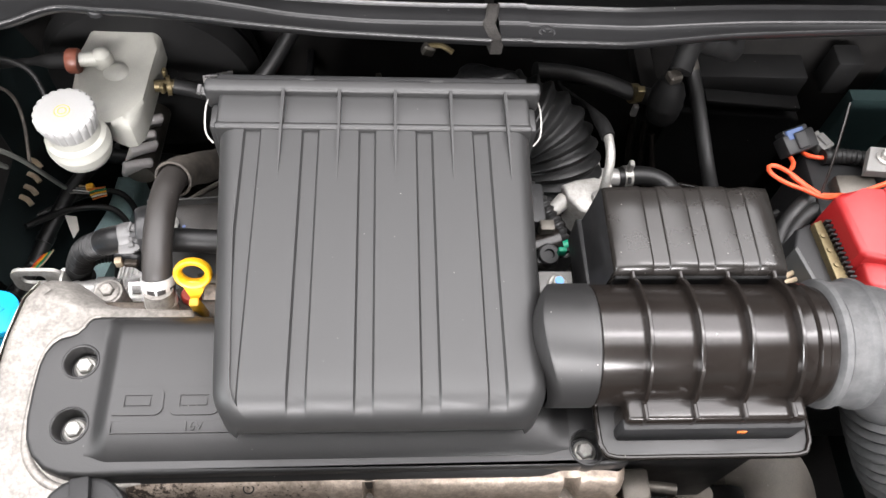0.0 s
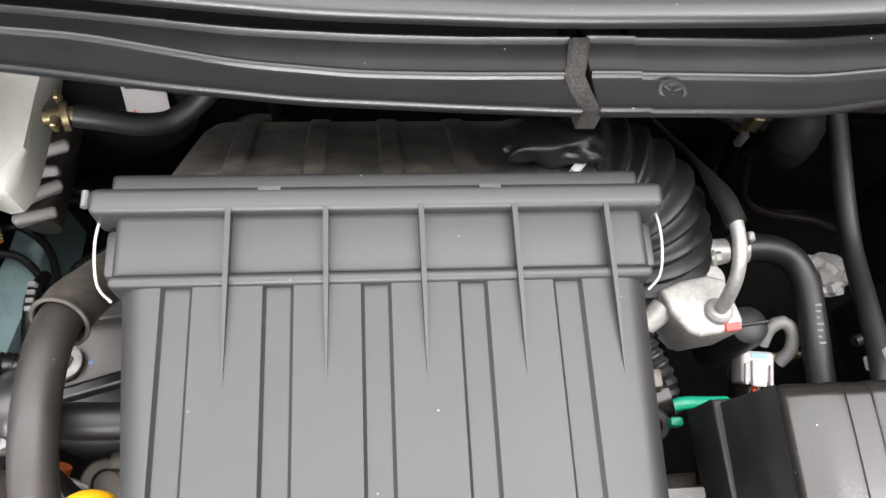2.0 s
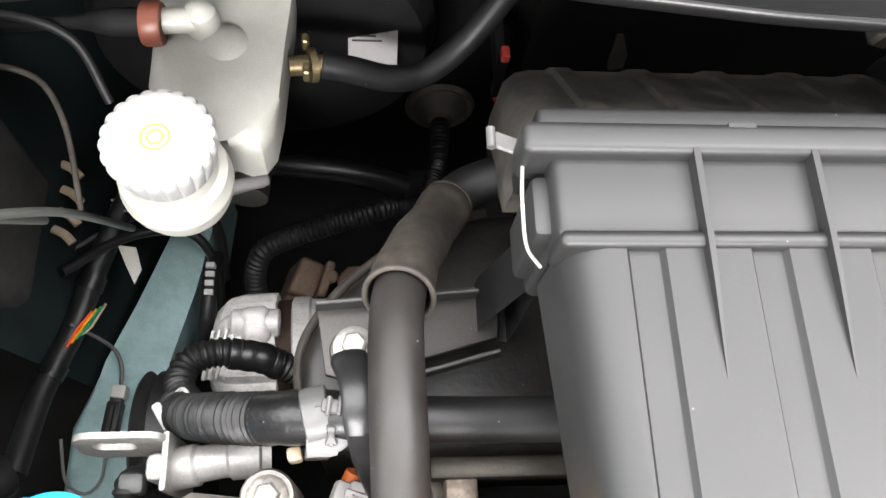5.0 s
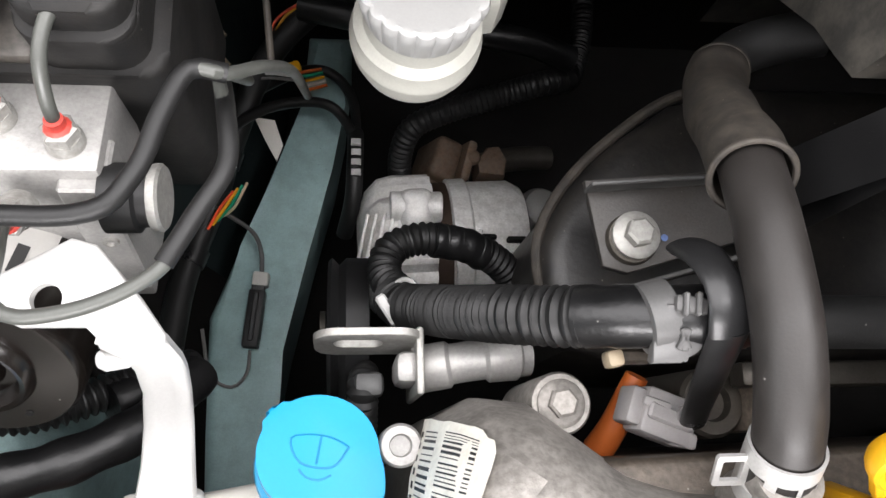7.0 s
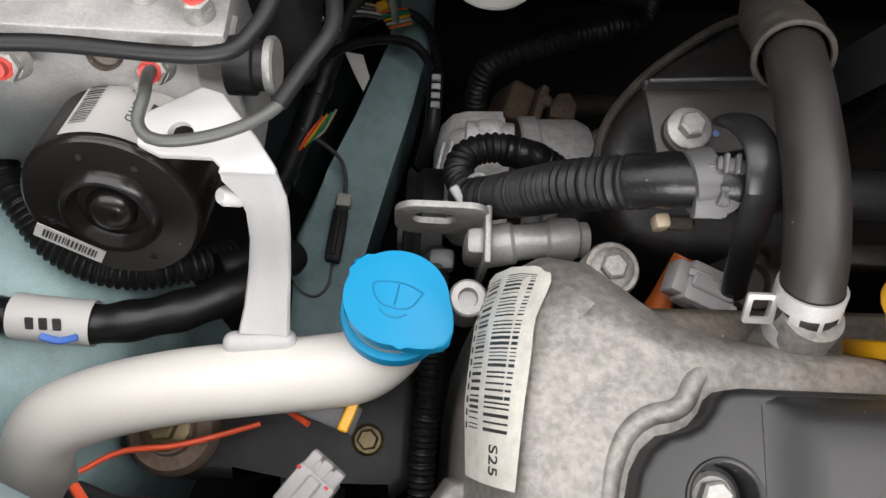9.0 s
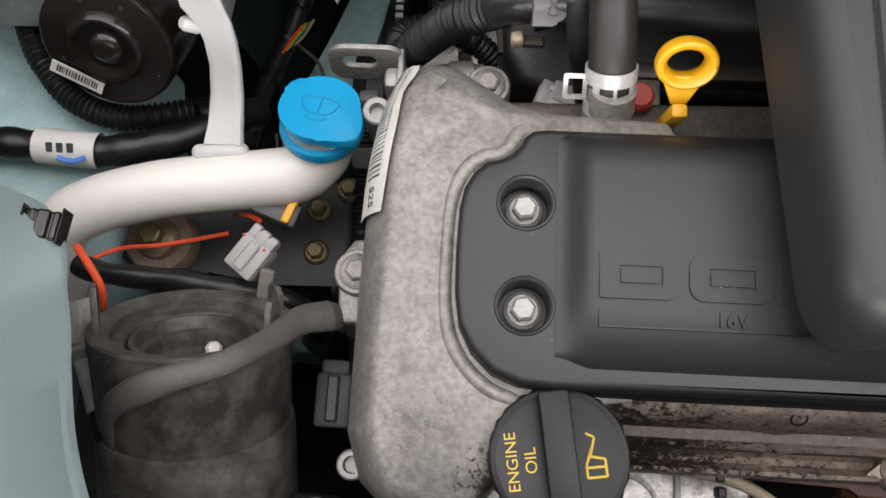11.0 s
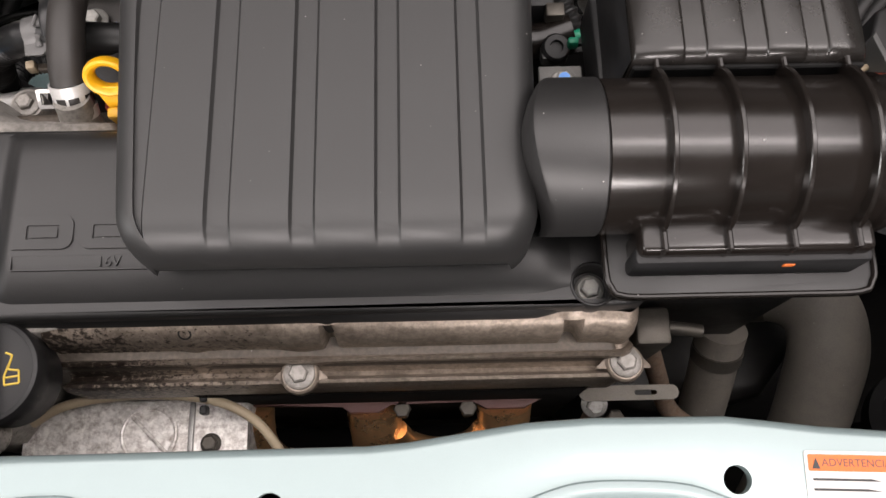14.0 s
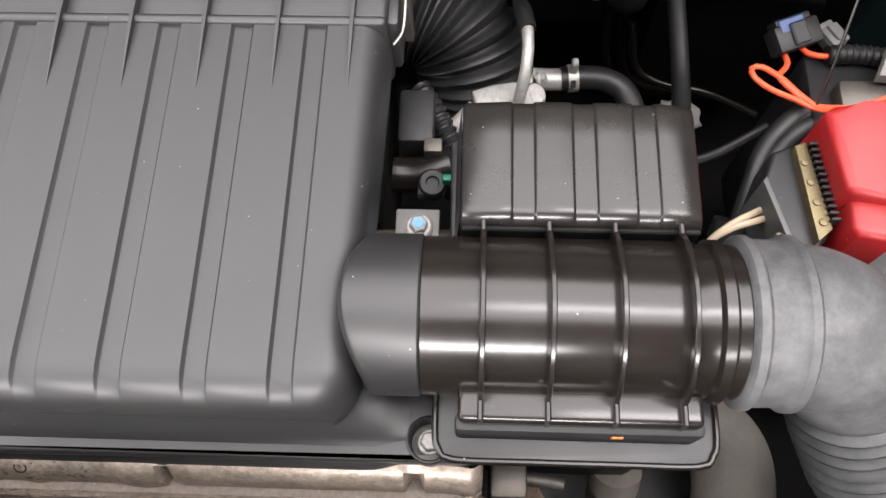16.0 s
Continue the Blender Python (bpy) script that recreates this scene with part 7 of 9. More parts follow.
for x, y, z, w in ((-0.1725, 0.3915, 0.7026, 0.0016), (-0.1792, 0.3915, 0.7072, 0.0014), (-0.1945, 0.3945, 0.7072, 0.0013)):
    part("blue_mark", lathe(bmesh.new(), [(w, -0.0006), (w, 0.0002), (0, 0.0003)], (x, y, z), seg=10), BLUE_DAB, support, "dab of blue paint")
part("arm", loft(bmesh.new(), [[(-0.125, 0.40, 0.69), (-0.125, 0.426, 0.69), (-0.125, 0.426, 0.71), (-0.125, 0.40, 0.71)], [(-0.11, 0.395, 0.70), (-0.11, 0.42, 0.70), (-0.11, 0.42, 0.80), (-0.11, 0.395, 0.80)]]), BLACK_MATT, support)
intake = thing("intake_cover", "speckled black plastic intake cover behind the engine", "engine part", (-0.1, 0.41, 0.55))
part("shell", prism(bmesh.new(), [(-0.217, 0.398), (-0.212, 0.412), (-0.20, 0.430), (-0.18, 0.450), (-0.145, 0.474), (-0.10, 0.485), (0.1, 0.485), (0.1, 0.342), (-0.18, 0.342), (-0.205, 0.35), (-0.216, 0.37)], 0.52, 0.664, 0.012, 4), SPECKLED, intake)
part("edge_seal", tube(bmesh.new(), [(-0.2155, 0.372, 0.654), (-0.2175, 0.395, 0.655), (-0.213, 0.413, 0.656), (-0.199, 0.434, 0.656), (-0.178, 0.454, 0.656), (-0.145, 0.477, 0.656), (-0.11, 0.487, 0.656)], 0.0028, 10), RUBBER_OLD, intake, "grey rubber edge seal")
solo("ball_cap", lathe(bmesh.new(), [(0.014, -0.03), (0.018, -0.01), (0.0175, 0), (0.013, 0.011), (0.006, 0.015), (0, 0.0155)], (-0.169, 0.473, 0.472), seg=28), GREY_PLASTIC, "grey domed plastic cap deep behind the engine", "cap")
solid = thing("steering_joint", "rusty steering joint deep in the bay", "car part", (-0.225, 0.528, 0.40))
part("yoke", box(bmesh.new(), (-0.249, 0.513, 0.385), (-0.226, 0.548, 0.432), 0.005, 3, (0, 20, -18)), RUST, solid)
part("yoke_arm", box(bmesh.new(), (-0.222, 0.512, 0.39), (-0.214, 0.545, 0.438), 0.003, 2, (8, 12, -14)), RUST, solid)
part("clamp", prism(bmesh.new(), [(-0.205, 0.518), (-0.184, 0.516), (-0.181, 0.530), (-0.187, 0.542), (-0.197, 0.541), (-0.206, 0.53)], 0.395, 0.425, 0.004, 2), RUST, solid)
part("cross_pin", lathe(bmesh.new(), [(0.0085, 0), (0.0085, 0.012), (0.006, 0.014), (0, 0.014)], (-0.2435, 0.514, 0.412), (-0.5, -0.8, 0.4), 18), RUST, solid)
part("pinch_bolt", lathe(bmesh.new(), [(0.006, -0.01), (0.006, 0.004), (0.004, 0.006), (0, 0.006)], (-0.211, 0.528, 0.432), (0.2, -0.3, 1), 12), RUST, solid)
part("shaft", tube(bmesh.new(), [(-0.20, 0.53, 0.41), (-0.17, 0.54, 0.40), (-0.14, 0.545, 0.39)], 0.010, 14), STEEL_DARK, solid)


def breather_hose():
    root = thing("breather_hose", "brownish rubber breather hose with a bright band clamp", "hose", (-0.167, 0.30, 0.752))
    part("hose", tube(bmesh.new(), [(-0.1655, 0.288, 0.752), (-0.1665, 0.2965, 0.765), (-0.1675, 0.312, 0.777), (-0.1685, 0.34, 0.784), (-0.169, 0.37, 0.7815), (-0.1680, 0.390, 0.7750), (-0.1655, 0.404, 0.7665), (-0.161, 0.420, 0.750)], 0.0113, 26), RUBBER_BROWN, root)
    sleeve_line = [(-0.1672, 0.3955, 0.7715), (-0.1645, 0.408, 0.7625), (-0.1595, 0.425, 0.744), (-0.1520, 0.4435, 0.7225), (-0.1440, 0.460, 0.706), (-0.1370, 0.4735, 0.6985)]
    sleeve = part("upper_sleeve", tube(bmesh.new(), sleeve_line, lambda s, t: 0.0141 + 0.0009 * max(0.0, 1 - s / 0.006) + 0.0004 * math.sin(s * 130) - 0.0012 * max(0.0, (s - t + 0.006) / 0.006), 28, 0.002, caps=False), RUBBER_OLD, root, "dusty rubber upper sleeve")
    for k, rr in ((0, 0.0146), (-1, 0.0126)):
        at = Vector(sleeve_line[k])
        way = (Vector(sleeve_line[1]) - at).normalized() if k == 0 else (at - Vector(sleeve_line[-2])).normalized()
        ring_m = Matrix.Translation(at) @ turned(way)
        part("lip", tube(bmesh.new(), [ring_m @ Vector((rr * math.cos(a), rr * math.sin(a), 0)) for a in (2 * math.pi * j / 28 for j in range(29))], 0.0013, 8, 0.003, caps=False), RUBBER_OLD, sleeve)
    part("rear_hose", tube(bmesh.new(), [(-0.146, 0.456, 0.709), (-0.1375, 0.472, 0.700), (-0.128, 0.4815, 0.699), (-0.112, 0.487, 0.702), (-0.09, 0.489, 0.708)], 0.0112, 24), RUBBER, root)
    # clamp band with windows
    low, high = Vector((-0.1660, 0.2898, 0.7555)), Vector((-0.1673, 0.3045, 0.7735))
    way = (high - low).normalized()
    side = way.cross(Vector((0, 0, 1))).normalized()
    front = side.cross(way).normalized()
    bm = bmesh.new()

    def shell(a0, a1, s0, s1):
        loft(bm, [[low.lerp(high, s) + (side * math.cos(radians(a)) + front * math.sin(radians(a))) * rr for a in (a0 + (a1 - a0) * k / 12 for k in range(13))]
                  for s, rr in ((s0, 0.0114), (s0, 0.0125), (s1, 0.0125), (s1, 0.0114))], caps=False)

    for quarter in range(4):
        shell(90 * quarter, 90 * quarter + 90, 0.0, 0.3)
        shell(90 * quarter, 90 * quarter + 90, 0.7, 1.0)
    for a0, a1 in ((38, 56), (86, 94), (124, 142), (180, 330)):
        shell(a0, a1, 0.29, 0.71)
    part("clamp_band", bm, BRIGHT_STEEL, root, "bright pierced spring band")
    ear = bmesh.new()
    slab_with_holes(ear, rounded(-0.0058, -0.0062, 0.0058, 0.0062, 0.0012, 3), [rounded(-0.0036, -0.0040, 0.0036, 0.0040, 0.0006, 2)], -0.0008, 0.0008, m=Matrix.Translation((-0.1835, 0.2970, 0.7655)) @ pose(0, 0, 0, 42, 0, 0))
    part("clamp_ear", ear, BRIGHT_STEEL, root)
    return root


breather_hose()

dip = thing("dipstick", "yellow plastic dipstick handle with a ring grip", "dipstick", (-0.136, 0.288, 0.74))
ringm = Matrix.Translation((-0.1365, 0.2995, 0.789)) @ pose(0, 0, 0, 55, 0, 0)
bm = bmesh.new()
tube(bm, [ringm @ Vector((0.0114 * math.cos(a), 0.0094 * math.sin(a), 0)) for a in (2 * math.pi * k / 24 for k in range(25))], 0.0029, 12, 0.003, caps=False, flat=1.9)
part("ring", bm, YELLOW, dip)
part("web", prism(bmesh.new(), [(-0.0105, -0.006), (0.0105, -0.006), (0.0035, -0.021), (-0.0035, -0.021)], -0.0025, 0.0025, 0.0008, m=ringm), YELLOW, dip)
part("stem", box(bmesh.new(), (-0.1405, 0.2815, 0.735), (-0.1325, 0.2885, 0.777), 0.002, 2, (10, 0, 0)), YELLOW, dip)

cap = thing("yellow_plug", "yellow wire plug with orange and green wires above the rail", "connector", (-0.342, 0.562, 0.5))
part("cap", box(bmesh.new(), (-0.3500, 0.560, 0.498), (-0.3400, 0.569, 0.508), 0.003, 2, (0, 0, 20)), YELLOW, cap)
for k, c in enumerate((ORANGE_MARK, GREEN, YELLOW, WHITE, ORANGE_MARK)):
    part("wire", tube(bmesh.new(), [(-0.347 + 0.002 * k, 0.560 - 0.003 * k, 0.503), (-0.340 + 0.002 * k, 0.560 - 0.003 * k, 0.507), (-0.326 + 0.001 * k, 0.563 - 0.003 * k, 0.507)], 0.0012, 6), c, cap)
for k in range(4):
    part("pale_wire", tube(bmesh.new(), [(-0.345, 0.565 - 0.003 * k, 0.503), (-0.362, 0.567 - 0.0035 * k, 0.504), (-0.378, 0.566 - 0.004 * k, 0.502)], 0.0012, 6), (BEIGE, GREY_PLASTIC, WHITE, GREY_PLASTIC)[k], cap)
solo("paper_flag", prism(bmesh.new(), [(-0.372, 0.532), (-0.358, 0.53), (-0.352, 0.512), (-0.356, 0.50), (-0.364, 0.515)], 0.492, 0.4935, 0.0003), CREAM, "torn cream paper flag on the harness", "label")


# ---- rear left: brake fluid reservoir and firewall ----
def brake_reservoir():
    root = thing("brake_fluid_reservoir", "translucent white brake fluid reservoir with a fluted white cap", "fluid reservoir", (-0.26, 0.54, 0.62))
    at = (-0.2782, 0.4812, 0.0)
    bm = bmesh.new()
    lathe(bm, [(0.004, 0.6855), (0.014, 0.686), (0.022, 0.688), (0.0255, 0.692), (0.028, 0.700), (0.028, 0.704), (0.029, 0.706), (0.029, 0.709), (0.028, 0.711), (0.0275, 0.718), (0.0235, 0.721), (0.0235, 0.735)], at, seg=48)
    part("neck", bm, TANK_WHITE, root)
    bm = bmesh.new()
    prism(bm, [(-0.302, 0.545), (-0.294, 0.524), (-0.266, 0.5135), (-0.255, 0.5070), (-0.246, 0.5035), (-0.2375, 0.5050), (-0.2320, 0.5135), (-0.2290, 0.535), (-0.2270, 0.570), (-0.2245, 0.60), (-0.2245, 0.645), (-0.295, 0.645), (-0.302, 0.585)], 0.668, 0.7035, 0.011, 6)
    part("tank", bm, TANK_WHITE, root)
    bm = bmesh.new()
    lathe(bm, [(0.0228, 0.7300), (0.0240, 0.7312), (0.0262, 0.7455), (0.0264, 0.7490), (0.0256, 0.7510), (0.0240, 0.7518), (0.0225, 0.7514), (0.0, 0.7516)], at, seg=176, wobble=lambda a, r, z: 0.0015 * abs(math.sin(11 * a)) ** 0.7 - 0.0005 if r > 0.0245 else 0)
    cap = part("cap", bm, CAP_WHITE, root, "white scalloped screw cap")
    bm = bmesh.new()
    for r, w in ((0.0066, 0.00045), (0.0036, 0.0005)):
        tube(bm, [(at[0] + r * math.cos(a) - 0.001, at[1] + r * math.sin(a), 0.7517) for a in (2 * math.pi * k / 20 for k in range(21))], w, 6, 0.002, flat=0.4)
    part("cap_sign", bm, PALE_INK, cap, "faint yellow ring sign")
    part("filler_knob", lathe(bmesh.new(), [(0.0095, -0.012), (0.0098, 0.0), (0.0085, 0.006), (0.005, 0.0092), (0, 0.0102)], (-0.2725, 0.5800, 0.7120), seg=28), TANK_WHITE, root)
    part("knob_shoulder", lathe(bmesh.new(), [(0.0150, -0.010), (0.0145, -0.002), (0.0105, 0.0028), (0.005, 0.0046), (0, 0.0050)], (-0.2600, 0.5700, 0.7030), seg=28), TANK_WHITE, root)
    part("port", tube(bmesh.new(), [(-0.270, 0.5785, 0.711), (-0.283, 0.5770, 0.713), (-0.294, 0.5755, 0.7135)], 0.0072, 18), TANK_WHITE, root)
    part("port_clip", box(bmesh.new(), (-0.303, 0.5645, 0.706), (-0.292, 0.5815, 0.724), 0.003, 2), BROWN, root, "brown plastic quick-fit clip")
    part("port_ring", lathe(bmesh.new(), [(0.0115, 0), (0.0125, 0.002), (0.0125, 0.009), (0.0115, 0.011)], (-0.303, 0.573, 0.7145), (1, 0, 0), 24), BROWN, root)
    part("outlet", tube(bmesh.new(), [(-0.226, 0.567, 0.686), (-0.212, 0.569, 0.685), (-0.206, 0.57, 0.6845)], 0.0062, 16), BRASS, root, "brass-coloured outlet")
    return root


brake_reservoir()
hose("clutch_hose", "black rubber hose leaving the reservoir port", [(-0.301, 0.5745, 0.7135), (-0.322, 0.576, 0.711), (-0.345, 0.5805, 0.704), (-0.38, 0.588, 0.69), (-0.43, 0.60, 0.67)], lambda s, t: 0.0080 - 0.0040 * min(1.0, max(0.0, s - 0.02) / 0.02), BLACK_SHADED, 20)
vac = thing("reservoir_hose", "black rubber hose with a spring clamp", "hose", (-0.2, 0.57, 0.67))
part("hose", tube(bmesh.new(), [(-0.208, 0.5695, 0.685), (-0.19, 0.570, 0.679), (-0.165, 0.572, 0.668), (-0.143, 0.580, 0.664), (-0.115, 0.598, 0.680), (-0.08, 0.622, 0.73), (-0.05, 0.64, 0.78)], 0.0082, 20), RUBBER, vac)
part("clamp", tube(bmesh.new(), [(-0.2145, 0.568, 0.6855), (-0.2105, 0.569, 0.685)], 0.0102, 18, 0.002), BRASS, vac)
part("clamp_ear", box(bmesh.new(), (-0.217, 0.553, 0.69), (-0.2125, 0.561, 0.700), 0.001, 1), BRASS, vac)
part("clamp_ear", box(bmesh.new(), (-0.2185, 0.576, 0.688), (-0.2145, 0.583, 0.697), 0.001, 1), BRASS, vac)
master = thing("master_cylinder", "ribbed dull aluminium master cylinder under the reservoir", "brake part", (-0.23, 0.52, 0.60))
part("cylinder", tube(bmesh.new(), [(-0.2645, 0.535, 0.575), (-0.262, 0.56, 0.575), (-0.255, 0.64, 0.58)], 0.016, 20), STEEL_DARK, master)
for k, (dx, dz, turn_) in enumerate(((0.0, 0.0, 20), (0.004, 0.006, 32), (0.002, 0.010, 12), (0.007, 0.012, 28))):
    part("fin", box(bmesh.new(), (-0.282 + dx, 0.535 + 0.0165 * k, 0.560 + dz), (-0.250 + dx, 0.5435 + 0.0165 * k, 0.604 + dz), 0.0035, 3, (24, 12, turn_)), PLUG_GREY, master)
booster = thing("brake_booster", "round black brake booster on the firewall", "brake part", (-0.25, 0.69, 0.55))
part("front_shell", lathe(bmesh.new(), [(0.04, 0.045), (0.112, 0.048), (0.118, 0.055), (0.11, 0.075), (0.05, 0.08), (0, 0.08)], (-0.25, 0.70, 0.62), (0, -1, 0), 48), BLACK_SHADED, booster)
part("rear_shell", lathe(bmesh.new(), [(0.09, 0.012), (0.115, 0.03), (0.117, 0.0475), (0, 0.0475)], (-0.25, 0.70, 0.62), (0, -1, 0), 48), BLACK_SHADED, booster)
slab("firewall_pad", (-0.06, 0.655, 0.50), (0.60, 0.70, 0.86), BAY, "black sound pad on the upper firewall", "car body")
label = thing("firewall_label", "small white label behind the hose", "label", (-0.177, 0.615, 0.60))
lm = Matrix.Translation((-0.1765, 0.6195, 0.637)) @ pose(0, 0, 0, 66, 0, 0)
part("paper", prism(bmesh.new(), rounded(-0.0165, -0.022, 0.0165, 0.022, 0.001, 2), 0, 0.0004, m=lm), PLUG_GREY, label)
bm = bmesh.new()
for k in range(5):
    prism(bm, [(-0.014, 0.018 - 0.0036 * k), (0.002 + 0.004 * (k % 3), 0.018 - 0.0036 * k), (0.002 + 0.004 * (k % 3), 0.0165 - 0.0036 * k), (-0.014, 0.0165 - 0.0036 * k)], 0.0004, 0.0006, m=lm)
part("text_lines", bm, INK, label)
part("red_mark", prism(bmesh.new(), [(-0.013, -0.020), (-0.008, -0.020), (-0.0105, -0.0165)], 0.0004, 0.0006, m=lm), RED_MARK, label)
part("label_stay", box(bmesh.new(), (-0.192, 0.630, 0.63), (-0.162, 0.70, 0.66), 0.002), BAY, label)
grommet = thing("firewall_grommet", "round black rubber grommet with a cable in the firewall", "grommet", (-0.112, 0.695, 0.44))
part("ring", lathe(bmesh.new(), [(0.032, 0), (0.033, 0.004), (0.03, 0.008), (0.026, 0.006), (0.018, 0.012), (0.012, 0.02), (0, 0.02)], (-0.112, 0.70, 0.437), (0, -1, 0.1), 36), RUBBER_GREY, grommet)
part("cable", tube(bmesh.new(), [(-0.112, 0.69, 0.437), (-0.115, 0.64, 0.43), (-0.128, 0.60, 0.44), (-0.145, 0.575, 0.475), (-0.17, 0.56, 0.50), (-0.21, 0.548, 0.497), (-0.245, 0.538, 0.49), (-0.264, 0.528, 0.483), (-0.27, 0.51, 0.46), (-0.262, 0.49, 0.43)], ridged(0.0085, 0.0007, 0.004), 16, 0.0012), RUBBER, grommet)
hose("cross_cable", "black taped cable across the rear of the bay", [(-0.34, 0.60, 0.525), (-0.30, 0.59, 0.53), (-0.25, 0.585, 0.53), (-0.19, 0.58, 0.525), (-0.15, 0.575, 0.51)], 0.0095, TAPE, 16, category="cable harness")
tips = thing("red_tipped_plug", "small black plug with red tips on the firewall", "connector", (-0.082, 0.628, 0.56))
part("body", box(bmesh.new(), (-0.0862, 0.624, 0.566), (-0.0798, 0.634, 0.618), 0.002), BLACK_MATT, tips)
part("tip", box(bmesh.new(), (-0.0862, 0.6225, 0.614), (-0.0798, 0.633, 0.622), 0.002), RED_MARK, tips)
part("tip", box(bmesh.new(), (-0.0845, 0.6225, 0.562), (-0.0795, 0.633, 0.568), 0.002), RED_MARK, tips)
part("stay", box(bmesh.new(), (-0.086, 0.632, 0.58), (-0.079, 0.702, 0.60), 0.001), BLACK_MATT, tips)
solo("firewall_tab", prism(bmesh.new(), [(-0.006, 0), (0.006, 0), (0.0075, 0.012), (0.001, 0.03), (-0.004, 0.03), (-0.0065, 0.01)], -0.001, 0.001, 0.0003, m=Matrix.Translation((0.002, 0.63, 0.60)) @ pose(0, 0, 0, 70, 0, 10)), STEEL_DARK, "small dull metal tab behind the air cleaner", "bracket")
for k, (x, y, z) in enumerate(((-0.392, 0.568, 0.55), (-0.389, 0.548, 0.55), (-0.389, 0.531, 0.55), (-0.391, 0.517, 0.55))):
    hose("wing_clip", "small pale cable clip on the inner wing", [(x - 0.008, y + 0.004, z), (x, y, z), (x + 0.006, y - 0.006, z - 0.002)], 0.0032, BEIGE, 10, category="clip", flat=0.7)
hose("wing_cable", "thin grey cable on the inner wing", [(-0.40, 0.56, 0.69), (-0.375, 0.552, 0.70), (-0.358, 0.545, 0.695), (-0.348, 0.525, 0.68), (-0.345, 0.49, 0.65)], 0.0018, RUBBER_OLD, 10, category="cable")
hose("wing_cable", "black cable on the inner wing", [(-0.43, 0.585, 0.70), (-0.38, 0.58, 0.71), (-0.345, 0.572, 0.70), (-0.33, 0.55, 0.67)], 0.0028, RUBBER, 10, category="cable")
tagstrip = thing("marked_cable", "black cable end with white printed marks", "cable", (-0.305, 0.505, 0.46))
part("cable", tube(bmesh.new(), [(-0.302, 0.535, 0.46), (-0.3025, 0.51, 0.48), (-0.304, 0.48, 0.475), (-0.31, 0.46, 0.45)], 0.006, 12), RUBBER, tagstrip)
for k in range(4):
    part("print_mark", box(bmesh.new(), (-0.3055, 0.516 - 0.0075 * k, 0.4795), (-0.2985, 0.5205 - 0.0075 * k, 0.4875), 0.0005, 1), WHITE, tagstrip)

# taped sensor on the rear lid of the air cleaner
sensor = thing("taped_sensor", "crumpled glossy black tape bundle on the air cleaner", "sensor", (0.09, 0.465, 0.80))
bm = bmesh.new()
bmesh.ops.create_icosphere(bm, subdivisions=4, radius=1.0)
for v in bm.verts:
    fold = 0.34 * noise.noise(v.co * 1.5 + Vector((3, 1, 5))) + 0.07 * noise.noise(v.co * 3.6)
    v.co = Vector((0.092, 0.4785, 0.806)) + Vector((v.co.x * 0.030, v.co.y * 0.0145 - 0.004 * v.co.x ** 2, v.co.z * 0.0105)) * (0.92 + fold)
part("tape_wrap", bm, STRAP, sensor, angle=75)
part("wire_end", tube(bmesh.new(), [(0.064, 0.492, 0.823), (0.054, 0.497, 0.826), (0.044, 0.5, 0.822)], 0.0025, 8), BRASS, sensor)
part("metal_tab", box(bmesh.new(), (0.038, 0.495, 0.813), (0.049, 0.504, 0.824), 0.002, 1, (0, 20, 0)), STEEL_DARK, sensor)
part("white_end", box(bmesh.new(), (0.104, 0.462, 0.797), (0.109, 0.474, 0.803), 0.0006, 1, (0, 0, -40)), WHITE, sensor)

# ---- rear right ----
egr = thing("thermostat_housing", "pale cast aluminium housing with pipes beside the bellows", "engine part", (0.19, 0.395, 0.70))
part("casting", prism(bmesh.new(), [(0.166, 0.417), (0.170, 0.402), (0.180, 0.3890), (0.187, 0.3868), (0.2128, 0.3905), (0.2145, 0.3972), (0.2075, 0.4225), (0.197, 0.4255), (0.180, 0.4225)], 0.695, 0.7375, 0.0035, 3, taper=-0.1), ALU_FRESH, egr)
part("casting_arm", tube(bmesh.new(), [(0.170, 0.408, 0.725), (0.160, 0.400, 0.722), (0.148, 0.394, 0.715)], lambda s, t: 0.008 - 0.1 * s, 14), ALU_FRESH, egr)
part("upper_casting", tube(bmesh.new(), [(0.186, 0.420, 0.715), (0.192, 0.436, 0.705), (0.203, 0.452, 0.694), (0.214, 0.458, 0.690)], lambda s, t: 0.0118 - 0.04 * s, 20), ALU_FRESH, egr)
part("web", box(bmesh.new(), (0.189, 0.418, 0.70), (0.1935, 0.446, 0.722), 0.002, 2, (-12, 0, -10)), ALU_FRESH, egr)
part("side_port", lathe(bmesh.new(), [(0.0095, -0.012), (0.0095, 0.004), (0.0075, 0.007), (0, 0.0078)], (0.2125, 0.4335, 0.703), (0.35, -0.1, 0.9), 22), ALU_FRESH, egr)
part("flange", box(bmesh.new(), (0.2085, 0.440, 0.69), (0.2125, 0.462, 0.712), 0.002, 2), ALU_FRESH, egr)
part("spigot", tube(bmesh.new(), [(0.210, 0.4580, 0.690), (0.226, 0.4592, 0.687), (0.242, 0.4610, 0.685)], 0.0088, 18), ALU_BRIGHT, egr)
part("boss", lathe(bmesh.new(), [(0.0085, -0.004), (0.0085, 0.003), (0.0070, 0.0048), (0, 0.005)], (0.1990, 0.4015, 0.7365), (0, 0.25, 1), 20), ALU_BRIGHT, egr)
part("red_mark", box(bmesh.new(), (0.2015, 0.3895, 0.7362), (0.2115, 0.3945, 0.7385), 0.0006, 1, (0, 0, 7)), RED_MARK, egr, "red paint mark")
